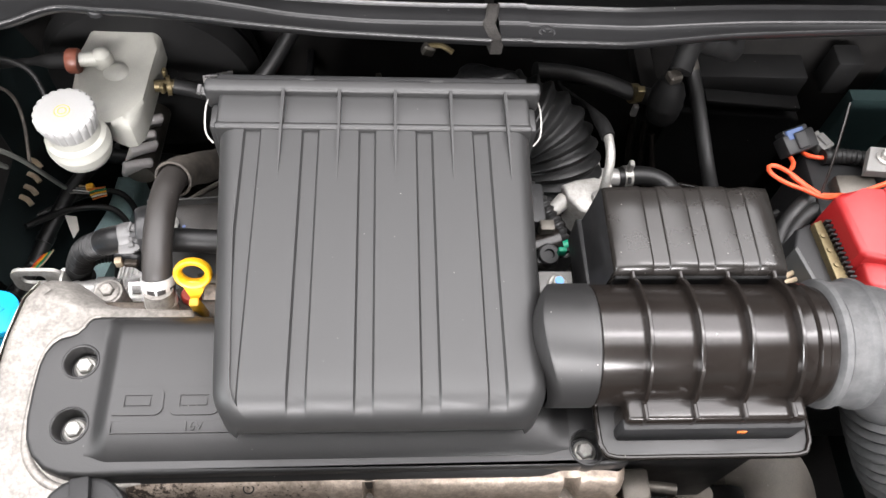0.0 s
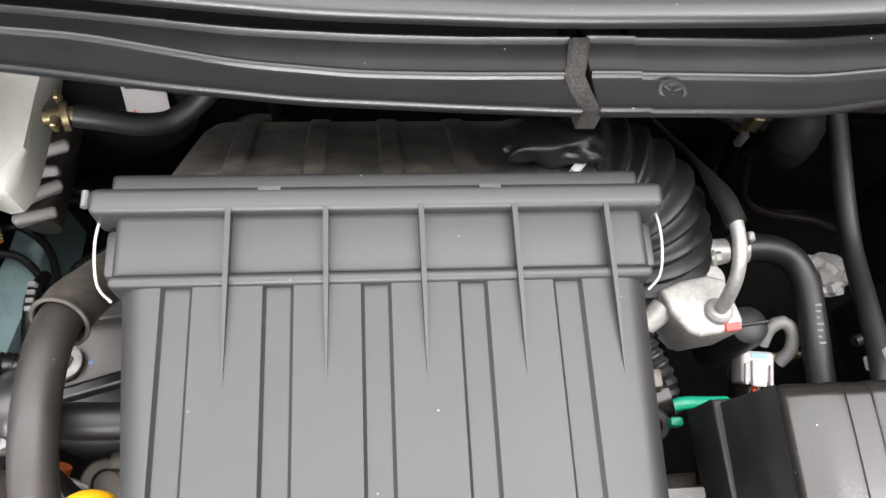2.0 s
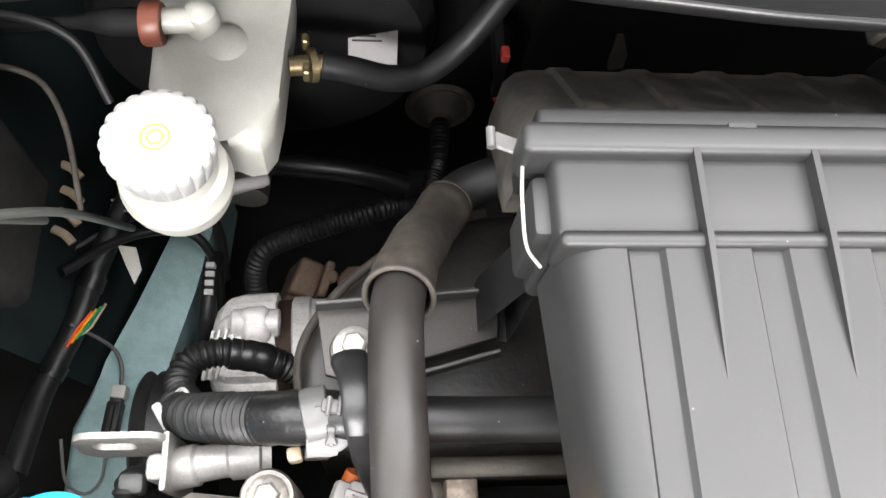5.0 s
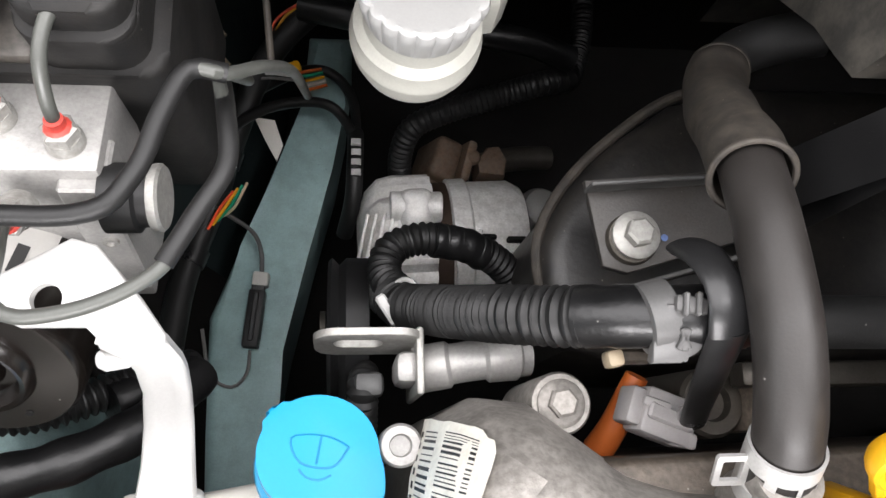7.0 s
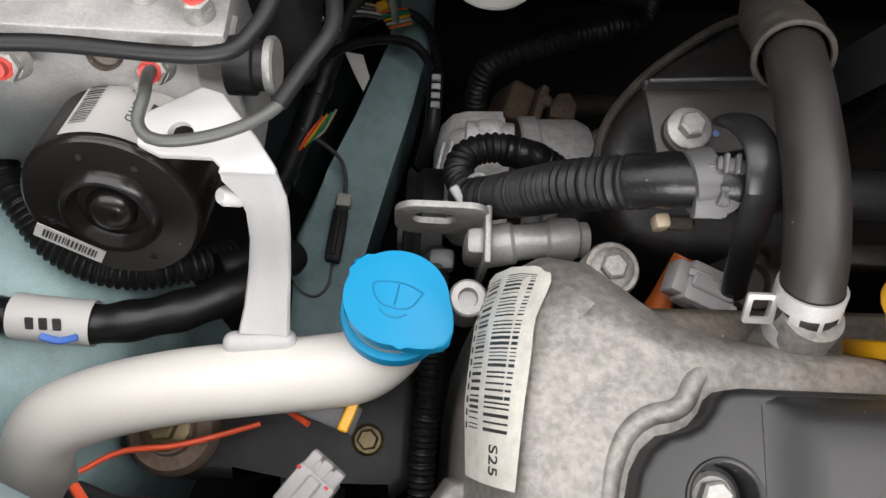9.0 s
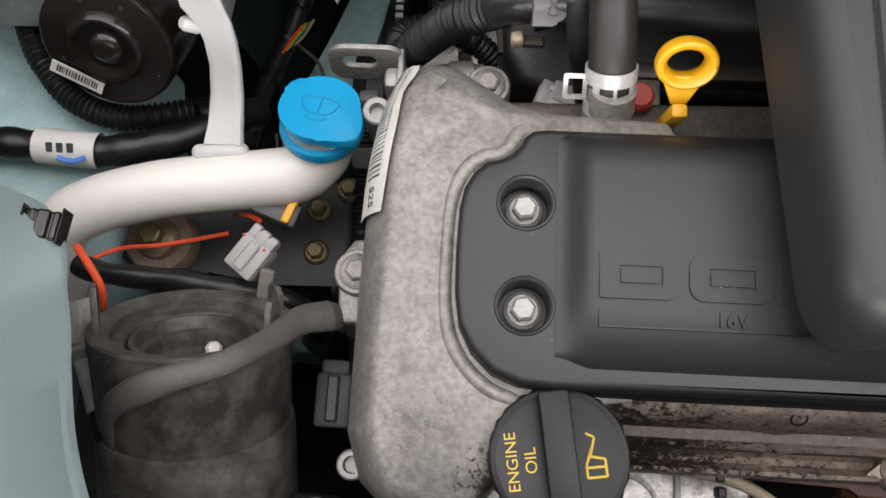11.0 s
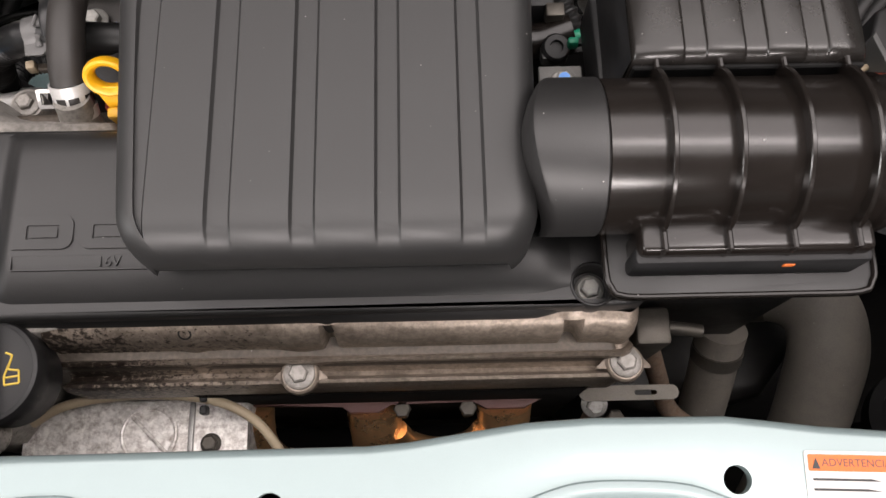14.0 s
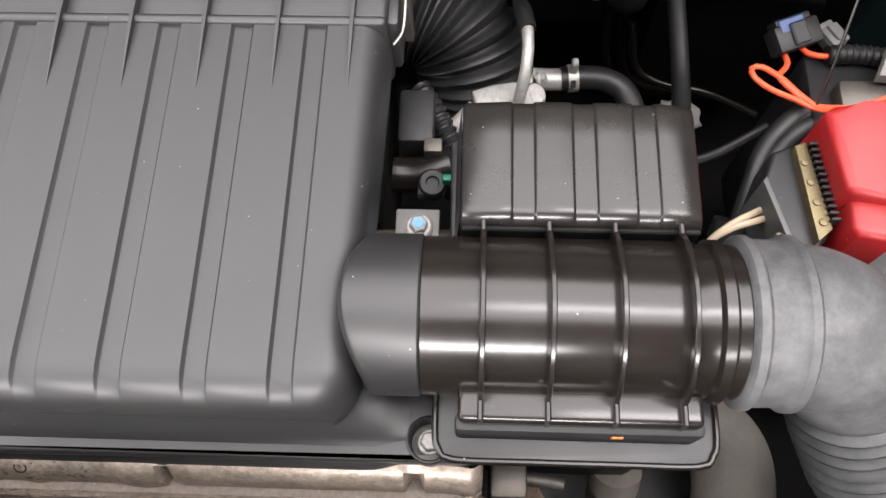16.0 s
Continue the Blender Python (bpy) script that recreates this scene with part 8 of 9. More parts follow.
bolt(egr, (0.2175, 0.4475, 0.705), (1, 0, 0.4), 0.008, 0.004, 0.006)
part("steel_pipe", tube(bmesh.new(), [(0.1990, 0.4020, 0.740), (0.2005, 0.4065, 0.751), (0.2030, 0.4160, 0.762), (0.2045, 0.430, 0.769), (0.2040, 0.446, 0.771), (0.2035, 0.452, 0.770)], 0.0042, 16), ZINC, egr, "bright bent metal pipe")
part("pipe_sleeve", tube(bmesh.new(), [(0.2040, 0.4445, 0.771), (0.2020, 0.458, 0.769), (0.199, 0.474, 0.763), (0.196, 0.495, 0.752), (0.192, 0.53, 0.725), (0.187, 0.565, 0.70), (0.185, 0.58, 0.70)], lambda s, t: 0.0064 - 0.0044 * min(1, max(0, s - 0.020) / 0.032), 16), RUBBER, egr)
heater = thing("heater_hose", "black heater hose with a bright band clamp", "hose", (0.28, 0.46, 0.67))
part("hose", tube(bmesh.new(), [(0.236, 0.4603, 0.686), (0.255, 0.4622, 0.686), (0.271, 0.4610, 0.685), (0.285, 0.4545, 0.682), (0.2925, 0.440, 0.679), (0.2945, 0.42, 0.675), (0.296, 0.39, 0.668), (0.30, 0.35, 0.655), (0.304, 0.32, 0.64)], 0.0096, 22), RUBBER, heater)
part("clamp", tube(bmesh.new(), [(0.2415, 0.4610, 0.6858), (0.2495, 0.4618, 0.686)], 0.0108, 22, 0.002), ZINC, heater)
part("clamp_ear", box(bmesh.new(), (0.2430, 0.4585, 0.695), (0.2480, 0.4655, 0.7085), 0.001, 1), ZINC, heater)
part("clamp_window", box(bmesh.new(), (0.2437, 0.4500, 0.6885), (0.2473, 0.4560, 0.6945), 0.0006, 1, (45, 0, 0)), BLACK_MATT, heater)
for k in range(7):
    part("print_mark", box(bmesh.new(), (0.2925, 0.4195 - 0.0042 * k, 0.6836 - 0.0009 * k), (0.2975 - 0.0012 * (k % 3), 0.4210 - 0.0042 * k, 0.6850 - 0.0009 * k), 0.0003, 1), GREY_PLASTIC, heater)
valve = thing("idle_valve", "black valve body with a pale grey plug", "engine part", (0.235, 0.40, 0.67))
part("body", lathe(bmesh.new(), [(0.0130, -0.03), (0.0138, 0.028), (0.0125, 0.036), (0.008, 0.0392), (0, 0.040)], (0.2335, 0.4020, 0.668), seg=28), BLACK_MATT, valve)
part("cap_rib", box(bmesh.new(), (0.222, 0.4005, 0.705), (0.245, 0.4030, 0.7092), 0.0006, 1, (0, 0, 6)), BLACK_MATT, valve)
part("stem", tube(bmesh.new(), [(0.252, 0.385, 0.645), (0.262, 0.375, 0.62), (0.268, 0.36, 0.58)], 0.011, 16), STEEL_DARK, valve)
turned_plug = Matrix.Translation((0.2515, 0.3835, 0.661)) @ pose(0, 0, 0, 10, 0, -6)
part("plug", join(bmesh.new(), box(bmesh.new(), (-0.0115, -0.011, -0.009), (0.0115, 0.011, 0.009), 0.0025, 3), turned_plug), PLUG_GREY, valve, "pale plastic plug")
part("plug_latch", join(bmesh.new(), box(bmesh.new(), (-0.0050, -0.0130, 0.0075), (0.0050, 0.0045, 0.0115), 0.001, 2), turned_plug), PLUG_GREY, valve)
for dx in (-0.0085, 0.0085):
    part("plug_rail", join(bmesh.new(), box(bmesh.new(), (dx - 0.0012, -0.0120, 0.006), (dx + 0.0012, 0.0020, 0.0112), 0.0005, 1), turned_plug), PLUG_GREY, valve)
part("blue_smear", join(bmesh.new(), box(bmesh.new(), (-0.0050, 0.0065, 0.0088), (0.0060, 0.0095, 0.0096), 0.0003, 1), turned_plug), material("blue_paint_smear", (0.16, 0.30, 0.55), 0.5), valve)
for k, c in enumerate((INK, RED_WIRE, BEIGE)):
    part("wire", tube(bmesh.new(), [(0.2475 + 0.0035 * k, 0.374, 0.660), (0.2480 + 0.003 * k, 0.364, 0.652), (0.246 + 0.003 * k, 0.352, 0.63)], 0.0014, 6), c, valve)
part("brass_nipple", tube(bmesh.new(), [(0.272, 0.3935, 0.646), (0.288, 0.3955, 0.645), (0.296, 0.3962, 0.6445)], 0.0030, 10), BRASS, valve)
part("vent_loop", tube(bmesh.new(), [(0.266, 0.402, 0.652), (0.270, 0.4115, 0.660), (0.2785, 0.4145, 0.664), (0.2850, 0.4080, 0.662), (0.2850, 0.3970, 0.655), (0.2790, 0.3905, 0.646)], 0.0048, 14), GREY_PLASTIC, valve, "small grey hose loop")
foil = bmesh.new()
bmesh.ops.create_icosphere(foil, subdivisions=3, radius=1.0)
rng = random.Random(12)
for v in foil.verts:
    k = 0.78 + 0.34 * noise.noise(v.co * 2.6) + rng.uniform(-0.05, 0.05)
    v.co = Vector((0.342, 0.462, 0.625)) + Vector((v.co.x * 0.024, v.co.y * 0.021, v.co.z * 0.012)) * k
solo("crumpled_foil", foil, GREY_PLASTIC, "crumpled dull grey foil wrapped round a fitting", "foil", angle=12)
can = thing("vacuum_canister", "black rubber canister on the firewall", "canister", (0.29, 0.53, 0.68))
part("body", lathe(bmesh.new(), [(0.012, -0.012), (0.0155, -0.007), (0.0172, 0.0), (0.0172, 0.008), (0.0182, 0.009), (0.0182, 0.012), (0.0172, 0.014), (0.017, 0.024), (0.013, 0.034), (0.009, 0.038), (0.008, 0.048), (0, 0.048)], (0.291, 0.536, 0.697), (0.0, 0.2, 1), 36), BLACK_SHADED, can)
part("clip", box(bmesh.new(), (0.283, 0.535, 0.737), (0.297, 0.548, 0.747), 0.002, 1, (0, 0, 20)), STEEL_DARK, can)
part("bracket", box(bmesh.new(), (0.28, 0.55, 0.66), (0.30, 0.66, 0.68), 0.002), BAY, can)
hose("vacuum_hose", "black rubber hose at the top of the firewall", [(0.296, 0.545, 0.745), (0.305, 0.565, 0.755), (0.32, 0.583, 0.748), (0.345, 0.59, 0.735), (0.37, 0.60, 0.72), (0.385, 0.66, 0.72)], 0.011, RUBBER, 18)
spring = thing("spring_clip", "rusty spring hose clip near the canister", "hose clip", (0.268, 0.562, 0.68))
part("band", tube(bmesh.new(), [(0.262, 0.562, 0.692), (0.27, 0.563, 0.691)], 0.0105, 18, 0.002), BRASS, spring)
part("ear", box(bmesh.new(), (0.263, 0.548, 0.694), (0.272, 0.556, 0.712), 0.001, 1), BRASS, spring)
part("ear", box(bmesh.new(), (0.267, 0.55, 0.668), (0.273, 0.556, 0.684), 0.001, 1), ZINC, spring)
hose("vacuum_hose", "black rubber hose running to the canister", [(0.285, 0.55, 0.70), (0.265, 0.563, 0.692), (0.235, 0.575, 0.695), (0.20, 0.58, 0.70), (0.16, 0.575, 0.71)], 0.0088, RUBBER, 18)
long_hose = thing("brake_vacuum_hose", "long grey-black vacuum hose dropping behind the resonator", "hose", (0.31, 0.45, 0.66))
part("hose", tube(bmesh.new(), [(0.308, 0.592, 0.742), (0.317, 0.575, 0.728), (0.325, 0.55, 0.71), (0.331, 0.50, 0.688), (0.332, 0.46, 0.680), (0.326, 0.41, 0.69), (0.318, 0.37, 0.70), (0.31, 0.34, 0.70)], 0.0074, 22), RUBBER, long_hose)
part("clamp", tube(bmesh.new(), [(0.3145, 0.580, 0.7315), (0.319, 0.567, 0.7225)], 0.0084, 20, 0.003), STEEL_DARK, long_hose)
for x, y in ((0.288, 0.60), (0.303, 0.60)):
    hose("coolant_line", "thin black pipe standing before the firewall", [(x, y, 0.67), (x + 0.004, y - 0.01, 0.60), (x + 0.014, y - 0.03, 0.54), (x + 0.04, y - 0.035, 0.515), (x + 0.10, y - 0.03, 0.50)], 0.0042, BLACK_GLOSS, 12, category="pipe")
hose("coolant_line", "thin black pipe along the firewall", [(0.315, 0.58, 0.60), (0.325, 0.56, 0.56), (0.35, 0.55, 0.545), (0.40, 0.545, 0.535), (0.45, 0.53, 0.52)], 0.004, BLACK_GLOSS, 12, category="pipe")
ecu = thing("firewall_case", "large black plastic case on the firewall", "plastic case", (0.42, 0.63, 0.45))
part("case", prism(bmesh.new(), [(0.345, 0.615), (0.50, 0.605), (0.50, 0.68), (0.345, 0.68)], 0.42, 0.60, 0.006), BLACK_SHADED, ecu)
part("upper_step", box(bmesh.new(), (0.36, 0.62, 0.58), (0.49, 0.67, 0.655), 0.004), BLACK_SHADED, ecu)
part("ledge", box(bmesh.new(), (0.372, 0.602, 0.622), (0.49, 0.625, 0.629), 0.002, 2, (0, 6, 0)), BLACK_SHADED, ecu)
part("plug_block", box(bmesh.new(), (0.505, 0.61, 0.64), (0.535, 0.64, 0.69), 0.003), BLACK_SHADED, ecu)
# Patch of inner wing, its shade put in by the darkened green.
slab("inner_wing_patch", (0.528, 0.585, 0.50), (0.60, 0.60, 0.66), PAINT_SHADE, "inner wing above the battery, green darkened for shade", "car body")

# gap between air cleaner and resonator
gap = thing("injector_plug", "black round plug with a green lock beside the air cleaner", "connector", (0.142, 0.335, 0.74))
part("body", lathe(bmesh.new(), [(0.0095, 0), (0.0095, 0.016), (0.008, 0.018), (0.0045, 0.018), (0.004, 0.015), (0, 0.015)], (0.1415, 0.337, 0.742), (0.05, -0.25, 1), 24), BLACK_MATT, gap)
part("ear", box(bmesh.new(), (0.1325, 0.326, 0.745), (0.150, 0.338, 0.755), 0.002), DARK_GREY, gap)
part("green_lock", box(bmesh.new(), (0.149, 0.331, 0.757), (0.156, 0.336, 0.766), 0.0015), GREEN, gap, "green plastic lock")
part("throttle_shaft", tube(bmesh.new(), [(0.115, 0.345, 0.745), (0.13, 0.345, 0.745), (0.155, 0.35, 0.75)], 0.012, 18), BLACK_GLOSS, gap)
part("lever", box(bmesh.new(), (0.136, 0.352, 0.752), (0.148, 0.362, 0.766), 0.001), STEEL_DARK, gap)
part("black_block", box(bmesh.new(), (0.118, 0.36, 0.72), (0.142, 0.40, 0.765), 0.003), BLACK_MATT, gap)
hose("green_handle", "green plastic strip beside the chamber", [(0.147, 0.3405, 0.752), (0.160, 0.3445, 0.756), (0.176, 0.3450, 0.752), (0.190, 0.3455, 0.748)], lambda s, t: 0.0032 + 0.022 * s if s < 0.02 else 0.0036, GREEN, 12, category="plastic part", flat=0.6)
foot = thing("mounting_bracket", "small steel foot plate with a blue-marked bolt", "bracket", (0.137, 0.285, 0.77))
part("plate", box(bmesh.new(), (0.1235, 0.2755, 0.792), (0.1495, 0.2975, 0.7955), 0.001), GREY_PLASTIC, foot)
part("post", box(bmesh.new(), (0.128, 0.276, 0.74), (0.146, 0.294, 0.793), 0.002), BLACK_MATT, foot)
head = bolt(foot, (0.1375, 0.2855, 0.796), flats=0.0095, height=0.005, flange=0.0085)
part("blue_mark", lathe(bmesh.new(), [(0.0036, 0), (0.0032, 0.0009), (0, 0.001)], (0.1375, 0.2855, 0.8028), seg=12), material("blue_paint_mark", (0.1, 0.3, 0.75), 0.4), head, "blue paint mark")
hose("throttle_conduit", "black twisted conduit below the bellows", [(0.13, 0.412, 0.745), (0.14, 0.396, 0.745), (0.15, 0.378, 0.742), (0.158, 0.362, 0.738), (0.162, 0.345, 0.73)], 0.0075, RUBBER, 16, 0.0009, 0.0055, "conduit")

# ---- battery corner ----
battery = thing("battery", "black car battery with a red terminal cover", "battery", (0.48, 0.36, 0.5))
part("case", box(bmesh.new(), (0.415, 0.25, 0.50), (0.59, 0.47, 0.715), 0.005), BLACK_MATT, battery)
cover = part("terminal_cover", prism(bmesh.new(), [(0.4065, 0.391), (0.3995, 0.386), (0.4055, 0.331), (0.410, 0.3265), (0.440, 0.322), (0.52, 0.321), (0.52, 0.394), (0.425, 0.394)], 0.715, 0.768, 0.006, 4), RED, battery, "red plastic terminal cover")
part("cover_step", prism(bmesh.new(), [(0.4115, 0.335), (0.4105, 0.308), (0.414, 0.3025), (0.437, 0.2985), (0.443, 0.303), (0.452, 0.335)], 0.70, 0.7575, 0.005, 3), RED, cover)
part("cover_rib", box(bmesh.new(), (0.443, 0.335, 0.76), (0.447, 0.395, 0.7695), 0.001, 1, (0, 0, -3)), RED, cover)
part("cover_notch", box(bmesh.new(), (0.4215, 0.3285, 0.7585), (0.4325, 0.3305, 0.7605), 0.0005, 1), BLACK_MATT, cover)
fuses = thing("fuse_block", "black fuse block with a brass bar beside the battery", "fuse box", (0.385, 0.33, 0.68))
part("block", prism(bmesh.new(), [(0.3665, 0.350), (0.3745, 0.372), (0.389, 0.378), (0.4045, 0.310), (0.392, 0.296), (0.377, 0.297)], 0.66, 0.736, 0.003), BLACK_MATT, fuses)
part("brass_bar", prism(bmesh.new(), [(0.3865, 0.373), (0.3945, 0.376), (0.404, 0.312), (0.3935, 0.303)], 0.735, 0.744, 0.001), BRASS, fuses, "tarnished brass bar")
for k in range(4):
    part("rivet", lathe(bmesh.new(), [(0.0028, 0), (0.0026, 0.0012), (0, 0.0016)], (0.3915 + 0.0021 * k, 0.360 - 0.0145 * k, 0.744), seg=12), BRASS, fuses)
for k in range(13):
    part("comb_tooth", box(bmesh.new(), (0.3945 + 0.0006 * k, 0.3715 - 0.0046 * k, 0.738), (0.4005 + 0.0006 * k, 0.3735 - 0.0046 * k, 0.749), 0.0004, 1), BLACK_MATT, fuses)
part("side_wall", prism(bmesh.new(), [(0.3625, 0.346), (0.3655, 0.350), (0.379, 0.300), (0.3755, 0.297)], 0.69, 0.744, 0.0008), DARK_GREY, fuses)
part("amber_fuse", box(bmesh.new(), (0.3695, 0.288, 0.715), (0.3765, 0.312, 0.740), 0.0015, 1, (0, 0, 12)), BRASS, fuses, "amber plastic fuse")
terminal = thing("battery_terminal", "silver lead battery terminal with a grey cable", "terminal", (0.45, 0.43, 0.715))
part("clamp", box(bmesh.new(), (0.430, 0.412, 0.71), (0.470, 0.436, 0.730), 0.004), STEEL_DARK, terminal)
part("strap", prism(bmesh.new(), [(0.452, 0.43), (0.49, 0.427), (0.50, 0.455), (0.465, 0.458)], 0.735, 0.744, 0.001), GREY_PLASTIC, terminal)
bolt(terminal, (0.474, 0.444, 0.745), flats=0.010, height=0.006, flange=0.008)
hose("battery_cable", "thick dark grey battery cable", [(0.429, 0.461, 0.722), (0.45, 0.462, 0.722), (0.48, 0.458, 0.722), (0.53, 0.45, 0.72)], 0.007, RUBBER, 16, 0.0006, 0.005, "cable")
block = connector("wire_plug", "black plug block with a blue face hanging on red wires", (0.4065, 0.477, 0.722), (0.036, 0.020, 0.018), (20, 0, 22), BLACK_MATT)
part("blue_face", box(bmesh.new(), (0.392, 0.476, 0.7305), (0.412, 0.486, 0.7335), 0.0006, 1, (20, 0, 22)), material("blue_plug_face", (0.03, 0.06, 0.15), 0.5), block)
hose("red_cable", "bright red cable looped from the plug", [(0.4005, 0.467, 0.715), (0.402, 0.458, 0.716), (0.398, 0.451, 0.717), (0.393, 0.444, 0.719), (0.40, 0.433, 0.72), (0.413, 0.418, 0.722), (0.43, 0.408, 0.735)], 0.0022, RED_WIRE, 12, category="cable")
hose("red_cable", "bright red cable looped beside the battery", [(0.414, 0.471, 0.716), (0.418, 0.464, 0.719), (0.427, 0.460, 0.722), (0.433, 0.461, 0.722)], 0.0022, RED_WIRE, 12, category="cable")
hose("red_cable", "bright red cable tied into a loop", [(0.46, 0.405, 0.765), (0.435, 0.404, 0.745), (0.418, 0.413, 0.724), (0.402, 0.424, 0.72), (0.386, 0.433, 0.719), (0.375, 0.443, 0.719), (0.374, 0.451, 0.719), (0.382, 0.452, 0.719), (0.394, 0.442, 0.720), (0.405, 0.428, 0.721), (0.416, 0.415, 0.723)], 0.0022, RED_WIRE, 12, category="cable")
hose("cable_tie_tail", "long thin black cable tie tail sticking up", [(0.414, 0.414, 0.722), (0.421, 0.436, 0.742), (0.429, 0.464, 0.765), (0.434, 0.482, 0.778)], 0.0012, BLACK_GLOSS, 8, category="cable tie")
for dx, dy in ((0.0, 0.0), (0.012, 0.004), (0.004, -0.010)):
    hose("black_cable", "thick black cable bundle beside the fuse block", [(0.355 + dx, 0.295 + dy, 0.62), (0.365 + dx, 0.33 + dy, 0.66), (0.374 + dx, 0.365 + dy, 0.685), (0.385 + dx, 0.395 + dy, 0.697), (0.405 + dx, 0.417 + dy, 0.705), (0.43 + dx, 0.43 + dy, 0.705)], 0.0075, RUBBER, 16, category="cable")
solo("cable_wrap", tube(bmesh.new(), [(0.365, 0.333, 0.663), (0.369, 0.345, 0.672)], 0.0195, 20, 0.003), RUBBER, "black tape wrap round the cable bundle", "tape")
for k in range(2):
    hose("cream_wire", "cream-coloured wire beside the duct cuff", [(0.372, 0.337 - 0.008 * k, 0.722), (0.36, 0.330 - 0.006 * k, 0.726), (0.345, 0.322 - 0.003 * k, 0.725), (0.331, 0.312, 0.715), (0.325, 0.298, 0.70)], 0.0024, BEIGE, 10, category="wire")
connector("grey_wing_plug", "pale grey plug near the inner wing", (0.446, 0.492, 0.70), (0.016, 0.018, 0.014), (0, 0, 30), GREY_PLASTIC)
for z in (0.0, 0.018):
    solo("chamber_clip", box(bmesh.new(), (0.318, 0.374, 0.70 - z), (0.331, 0.384, 0.710 - z), 0.002), WHITE_AGED, "pale plastic clip behind the chamber", "clip")
hose("engine_lead", "black cable behind the resonator", [(0.33, 0.40, 0.66), (0.36, 0.41, 0.66), (0.40, 0.43, 0.67)], 0.004, RUBBER, 10, category="cable")

# ---- under the front edge of the engine ----
manifold = thing("exhaust_manifold", "heat-tinted coppery exhaust manifold with a maroon gasket", "exhaust manifold", (0.05, 0.1, 0.5))
part("gasket", prism(bmesh.new(), [(-0.075, 0.124), (-0.075, 0.117), (-0.008, 0.116), (-0.004, 0.1105), (0.018, 0.1105), (0.026, 0.117), (0.085, 0.118), (0.094, 0.1115), (0.122, 0.1115), (0.13, 0.117), (0.135, 0.118), (0.135, 0.124)], 0.632, 0.638, 0.001), MAROON, manifold, "rusty maroon gasket edge")
part("head_wall", box(bmesh.new(), (-0.1, 0.118, 0.50), (0.16, 0.13, 0.70), 0.002), BAY, manifold)
for x in (-0.08, 0.0135, 0.108):
    part("runner", tube(bmesh.new(), [(x, 0.118, 0.628), (x, 0.105, 0.615), (x, 0.09, 0.585), (x + 0.004, 0.08, 0.53), (x + 0.01, 0.08, 0.45)], lambda s, t: 0.0205 - 0.002 * min(1, s / 0.03), 28), COPPER, manifold)
part("bridge", tube(bmesh.new(), [(0.03, 0.100, 0.618), (0.038, 0.094, 0.60), (0.05, 0.0905, 0.588), (0.0615, 0.0895, 0.584), (0.073, 0.0905, 0.588), (0.085, 0.094, 0.60), (0.092, 0.100, 0.618)], 0.0075, 16), COPPER, manifold)
for x in (0.034, 0.0815):
    bm = bmesh.new()
    hexagon(bm, (x, 0.113, 0.632), (0, 0, 1), 0.0115, 0.006)
    lathe(bm, [(0.004, -0.03), (0.004, 0)], (x, 0.113, 0.632), seg=14)
    part("stud", bm, STEEL_DARK, manifold, "dull stud and nut")
pump = thing("steering_pump", "stained bright cast pump body with a round sign", "pump", (-0.15, 0.09, 0.56))
part("body", prism(bmesh.new(), rounded(-0.225, 0.066, -0.072, 0.1205, 0.005), 0.56, 0.655, 0.004), STAINED_CAST, pump)
bm = bmesh.new()
tube(bm, [(-0.1395 + 0.0185 * math.cos(a), 0.0975 + 0.0185 * math.sin(a), 0.6555) for a in (2 * math.pi * k / 32 for k in range(33))], 0.0016, 8, 0.003, caps=False)
tube(bm, [(-0.152, 0.11, 0.6555), (-0.127, 0.085, 0.6555)], 0.0014, 8)
part("round_sign", bm, STAINED_CAST, pump)
part("ridge", box(bmesh.new(), (-0.1125, 0.068, 0.65), (-0.1085, 0.119, 0.6575), 0.0015), ALU_BRIGHT, pump)
bolt(pump, (-0.0965, 0.0905, 0.6555), flats=0.0095, height=0.005, flange=0.007, mat_=STEEL_DARK)
cable = thing("beige_cable", "beige cable in front of the engine with black ties", "cable", (-0.12, 0.118, 0.67))
part("cable", tube(bmesh.new(), [(-0.21, 0.105, 0.675), (-0.19, 0.114, 0.682), (-0.163, 0.1195, 0.683), (-0.126, 0.121, 0.683), (-0.091, 0.117, 0.681), (-0.066, 0.106, 0.677), (-0.05, 0.089, 0.672), (-0.04, 0.07, 0.66), (-0.035, 0.05, 0.64)], 0.0033, 14), BEIGE, cable)
for x, y in ((-0.096, 0.1182), (-0.0955, 0.110)):
    part("tie", box(bmesh.new(), (x - 0.002, y - 0.003, 0.678), (x + 0.003, y + 0.003, 0.686), 0.001, 1), BLACK_MATT, cable)
stay = thing("heat_shield_stay", "flat steel stay with a rusty long bolt", "bracket", (0.19, 0.115, 0.62))
bm = bmesh.new()
slab_with_holes(bm, rounded(0.160, 0.114, 0.2305, 0.1245, 0.005), [rounded(0.199, 0.1175, 0.215, 0.121, 0.0016, 4)], 0.648, 0.651)
part("plate", bm, STEEL_DARK, stay)
bolt(stay, (0.172, 0.113, 0.640), (0, -0.35, 1), 0.011, 0.006, 0.0095)
part("bolt_shank", tube(bmesh.new(), [(0.172, 0.113, 0.64), (0.172, 0.106, 0.61), (0.172, 0.104, 0.60)], 0.0048, 14), RUST, stay)
part("nut", hexagon(bmesh.new(), (0.172, 0.1005, 0.602), (0, -0.8, 0.6), 0.012, 0.007), STEEL_DARK, stay)
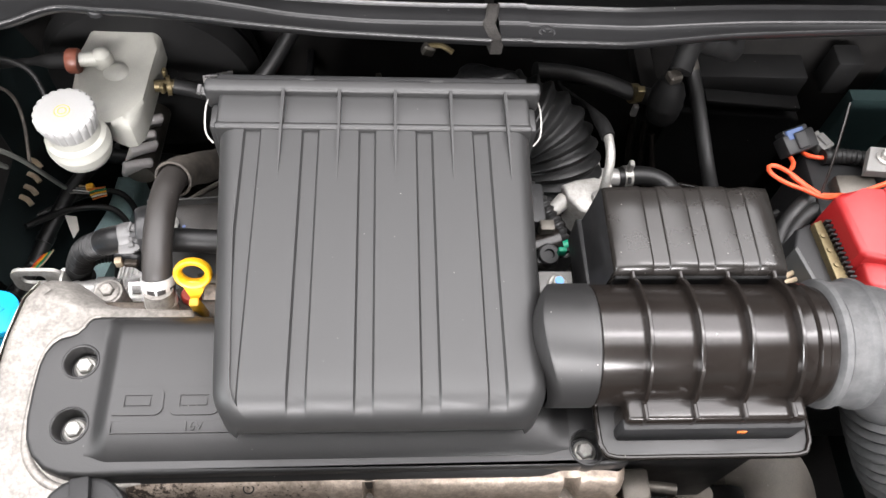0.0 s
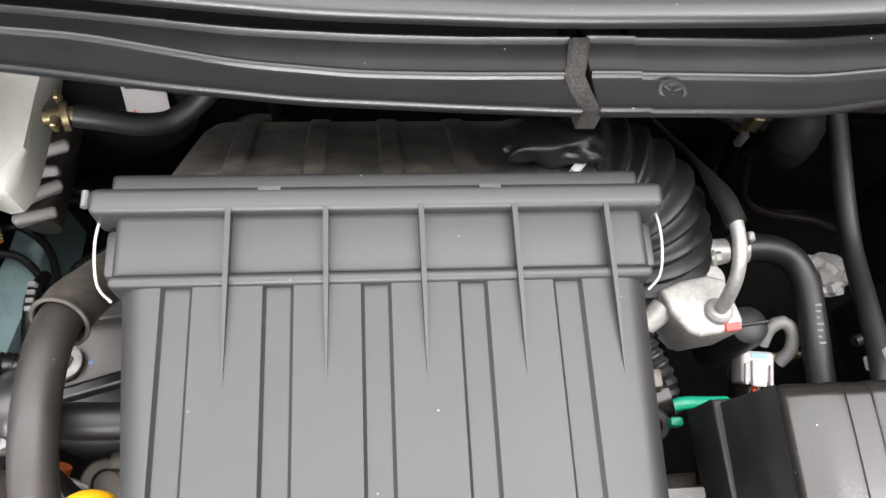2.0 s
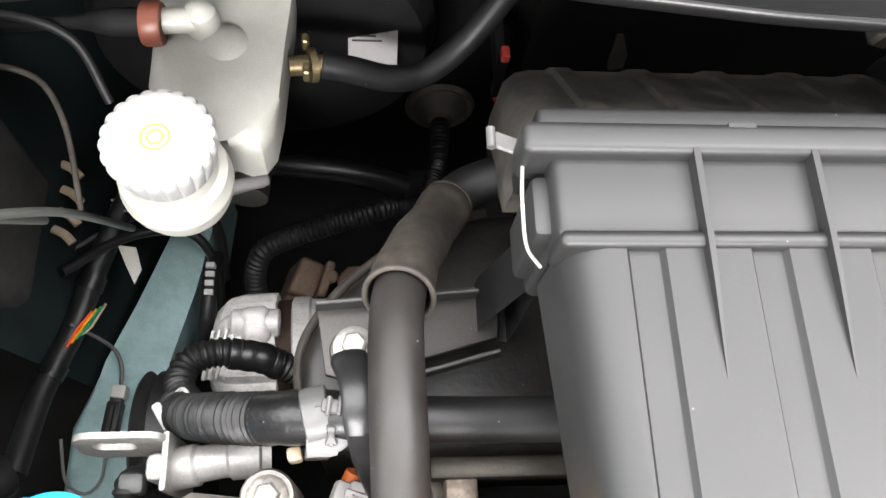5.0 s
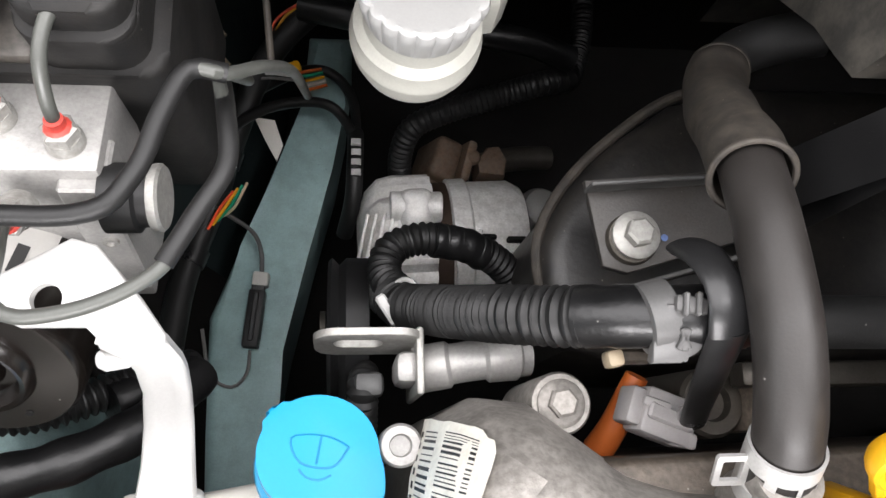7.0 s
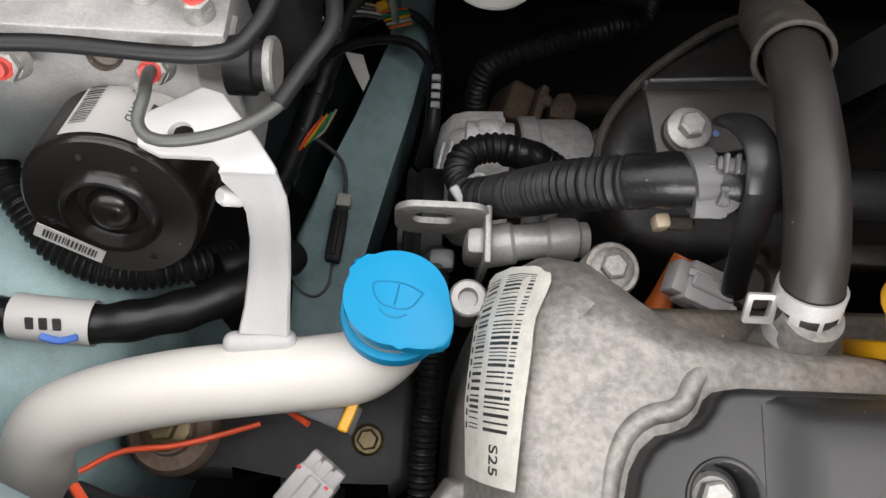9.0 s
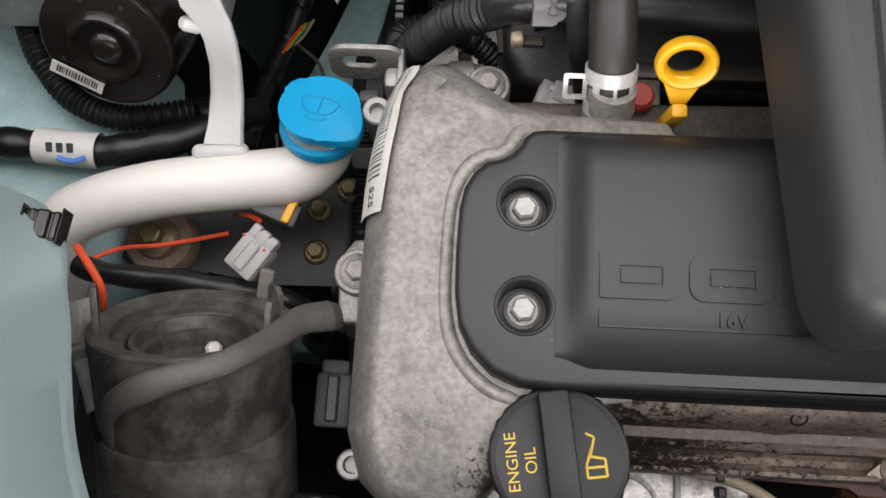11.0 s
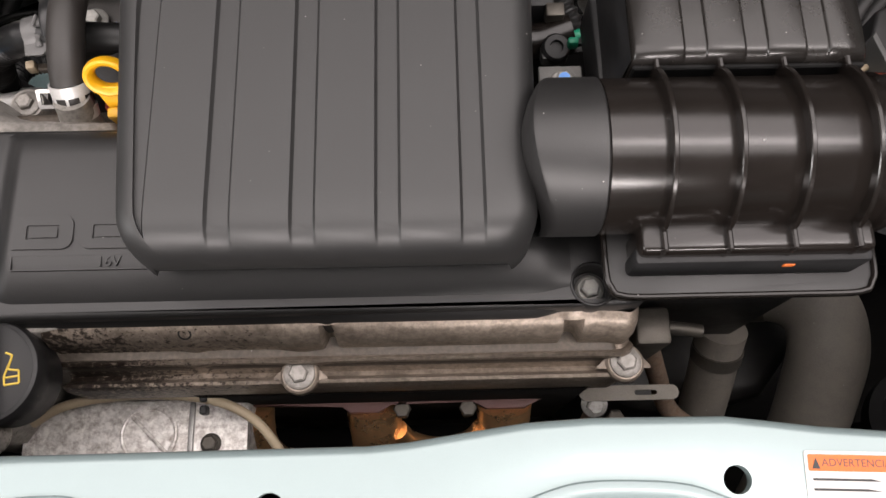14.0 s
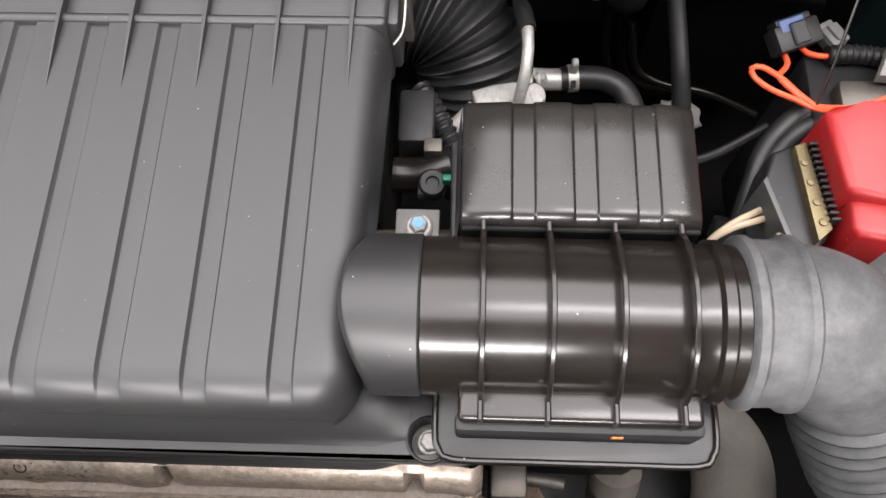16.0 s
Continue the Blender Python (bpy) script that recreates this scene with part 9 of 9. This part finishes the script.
part("second_bolt", hexagon(bmesh.new(), (0.19, 0.105, 0.62), (0, -0.3, 1), 0.012, 0.006), STEEL_DARK, stay)
radiator_hose = thing("radiator_hose", "thick dusty grey-black radiator hose", "hose", (0.30, 0.215, 0.575))
part("hose", tube(bmesh.new(), [(0.30, 0.215, 0.575), (0.330, 0.213, 0.588), (0.354, 0.203, 0.596), (0.368, 0.183, 0.598), (0.371, 0.155, 0.59), (0.369, 0.125, 0.565), (0.369, 0.10, 0.535), (0.372, 0.07, 0.48), (0.374, 0.04, 0.42)], 0.0305, 32), RUBBER_GREY, radiator_hose)
part("hose_clamp", tube(bmesh.new(), [(0.318, 0.2145, 0.5835), (0.328, 0.2135, 0.588)], 0.0318, 32, 0.003), STEEL_DARK, radiator_hose, "dull band clamp")
coolant_hose = thing("coolant_hose", "vertical dusty black coolant hose", "hose", (0.279, 0.17, 0.62))
part("hose", tube(bmesh.new(), [(0.279, 0.17, 0.62), (0.2785, 0.155, 0.60), (0.2775, 0.13, 0.57), (0.277, 0.105, 0.53), (0.277, 0.09, 0.46)], 0.0185, 26), RUBBER_GREY, coolant_hose)
part("hose_clamp", tube(bmesh.new(), [(0.2787, 0.159, 0.606), (0.2784, 0.152, 0.597)], 0.0196, 26, 0.003), STEEL_DARK, coolant_hose, "dull band clamp")
gearbox = thing("gearbox", "dirty dull aluminium gearbox below the resonator", "gearbox", (0.25, 0.2, 0.4))
part("case", prism(bmesh.new(), [(0.175, 0.14), (0.24, 0.118), (0.34, 0.13), (0.39, 0.19), (0.38, 0.32), (0.18, 0.32)], 0.32, 0.53, 0.012), BLACK_DUSTY, gearbox)
part("starter_lug", box(bmesh.new(), (0.183, 0.138, 0.665), (0.205, 0.162, 0.735), 0.003), STEEL_DARK, gearbox)
part("lug_pin", tube(bmesh.new(), [(0.195, 0.152, 0.722), (0.215, 0.150, 0.722), (0.228, 0.148, 0.722)], 0.0045, 14), STEEL_DARK, gearbox)
part("oil_pipe", tube(bmesh.new(), [(0.21, 0.15, 0.66), (0.225, 0.135, 0.62), (0.24, 0.115, 0.585), (0.262, 0.10, 0.57)], 0.0075, 14), RUST, gearbox)
pulley = thing("crank_pulley", "black round pulley deep beside the duct", "pulley", (0.487, 0.10, 0.30))
part("rim", lathe(bmesh.new(), [(0.05, 0), (0.05, 0.02), (0.04, 0.022), (0.038, 0.012), (0.02, 0.012)], (0.487, 0.10, 0.50), (-0.1, 0.2, 1), 36), BLACK_SHADED, pulley)
part("hub", lathe(bmesh.new(), [(0.022, -0.01), (0.022, 0.013), (0.008, 0.014), (0.006, 0.02), (0, 0.02)], (0.487, 0.10, 0.50), (-0.1, 0.2, 1), 28), BLACK_SHADED, pulley)
part("post", tube(bmesh.new(), [(0.487, 0.10, 0.505), (0.489, 0.096, 0.40), (0.489, 0.096, 0.295)], 0.02, 20), BLACK_SHADED, pulley)
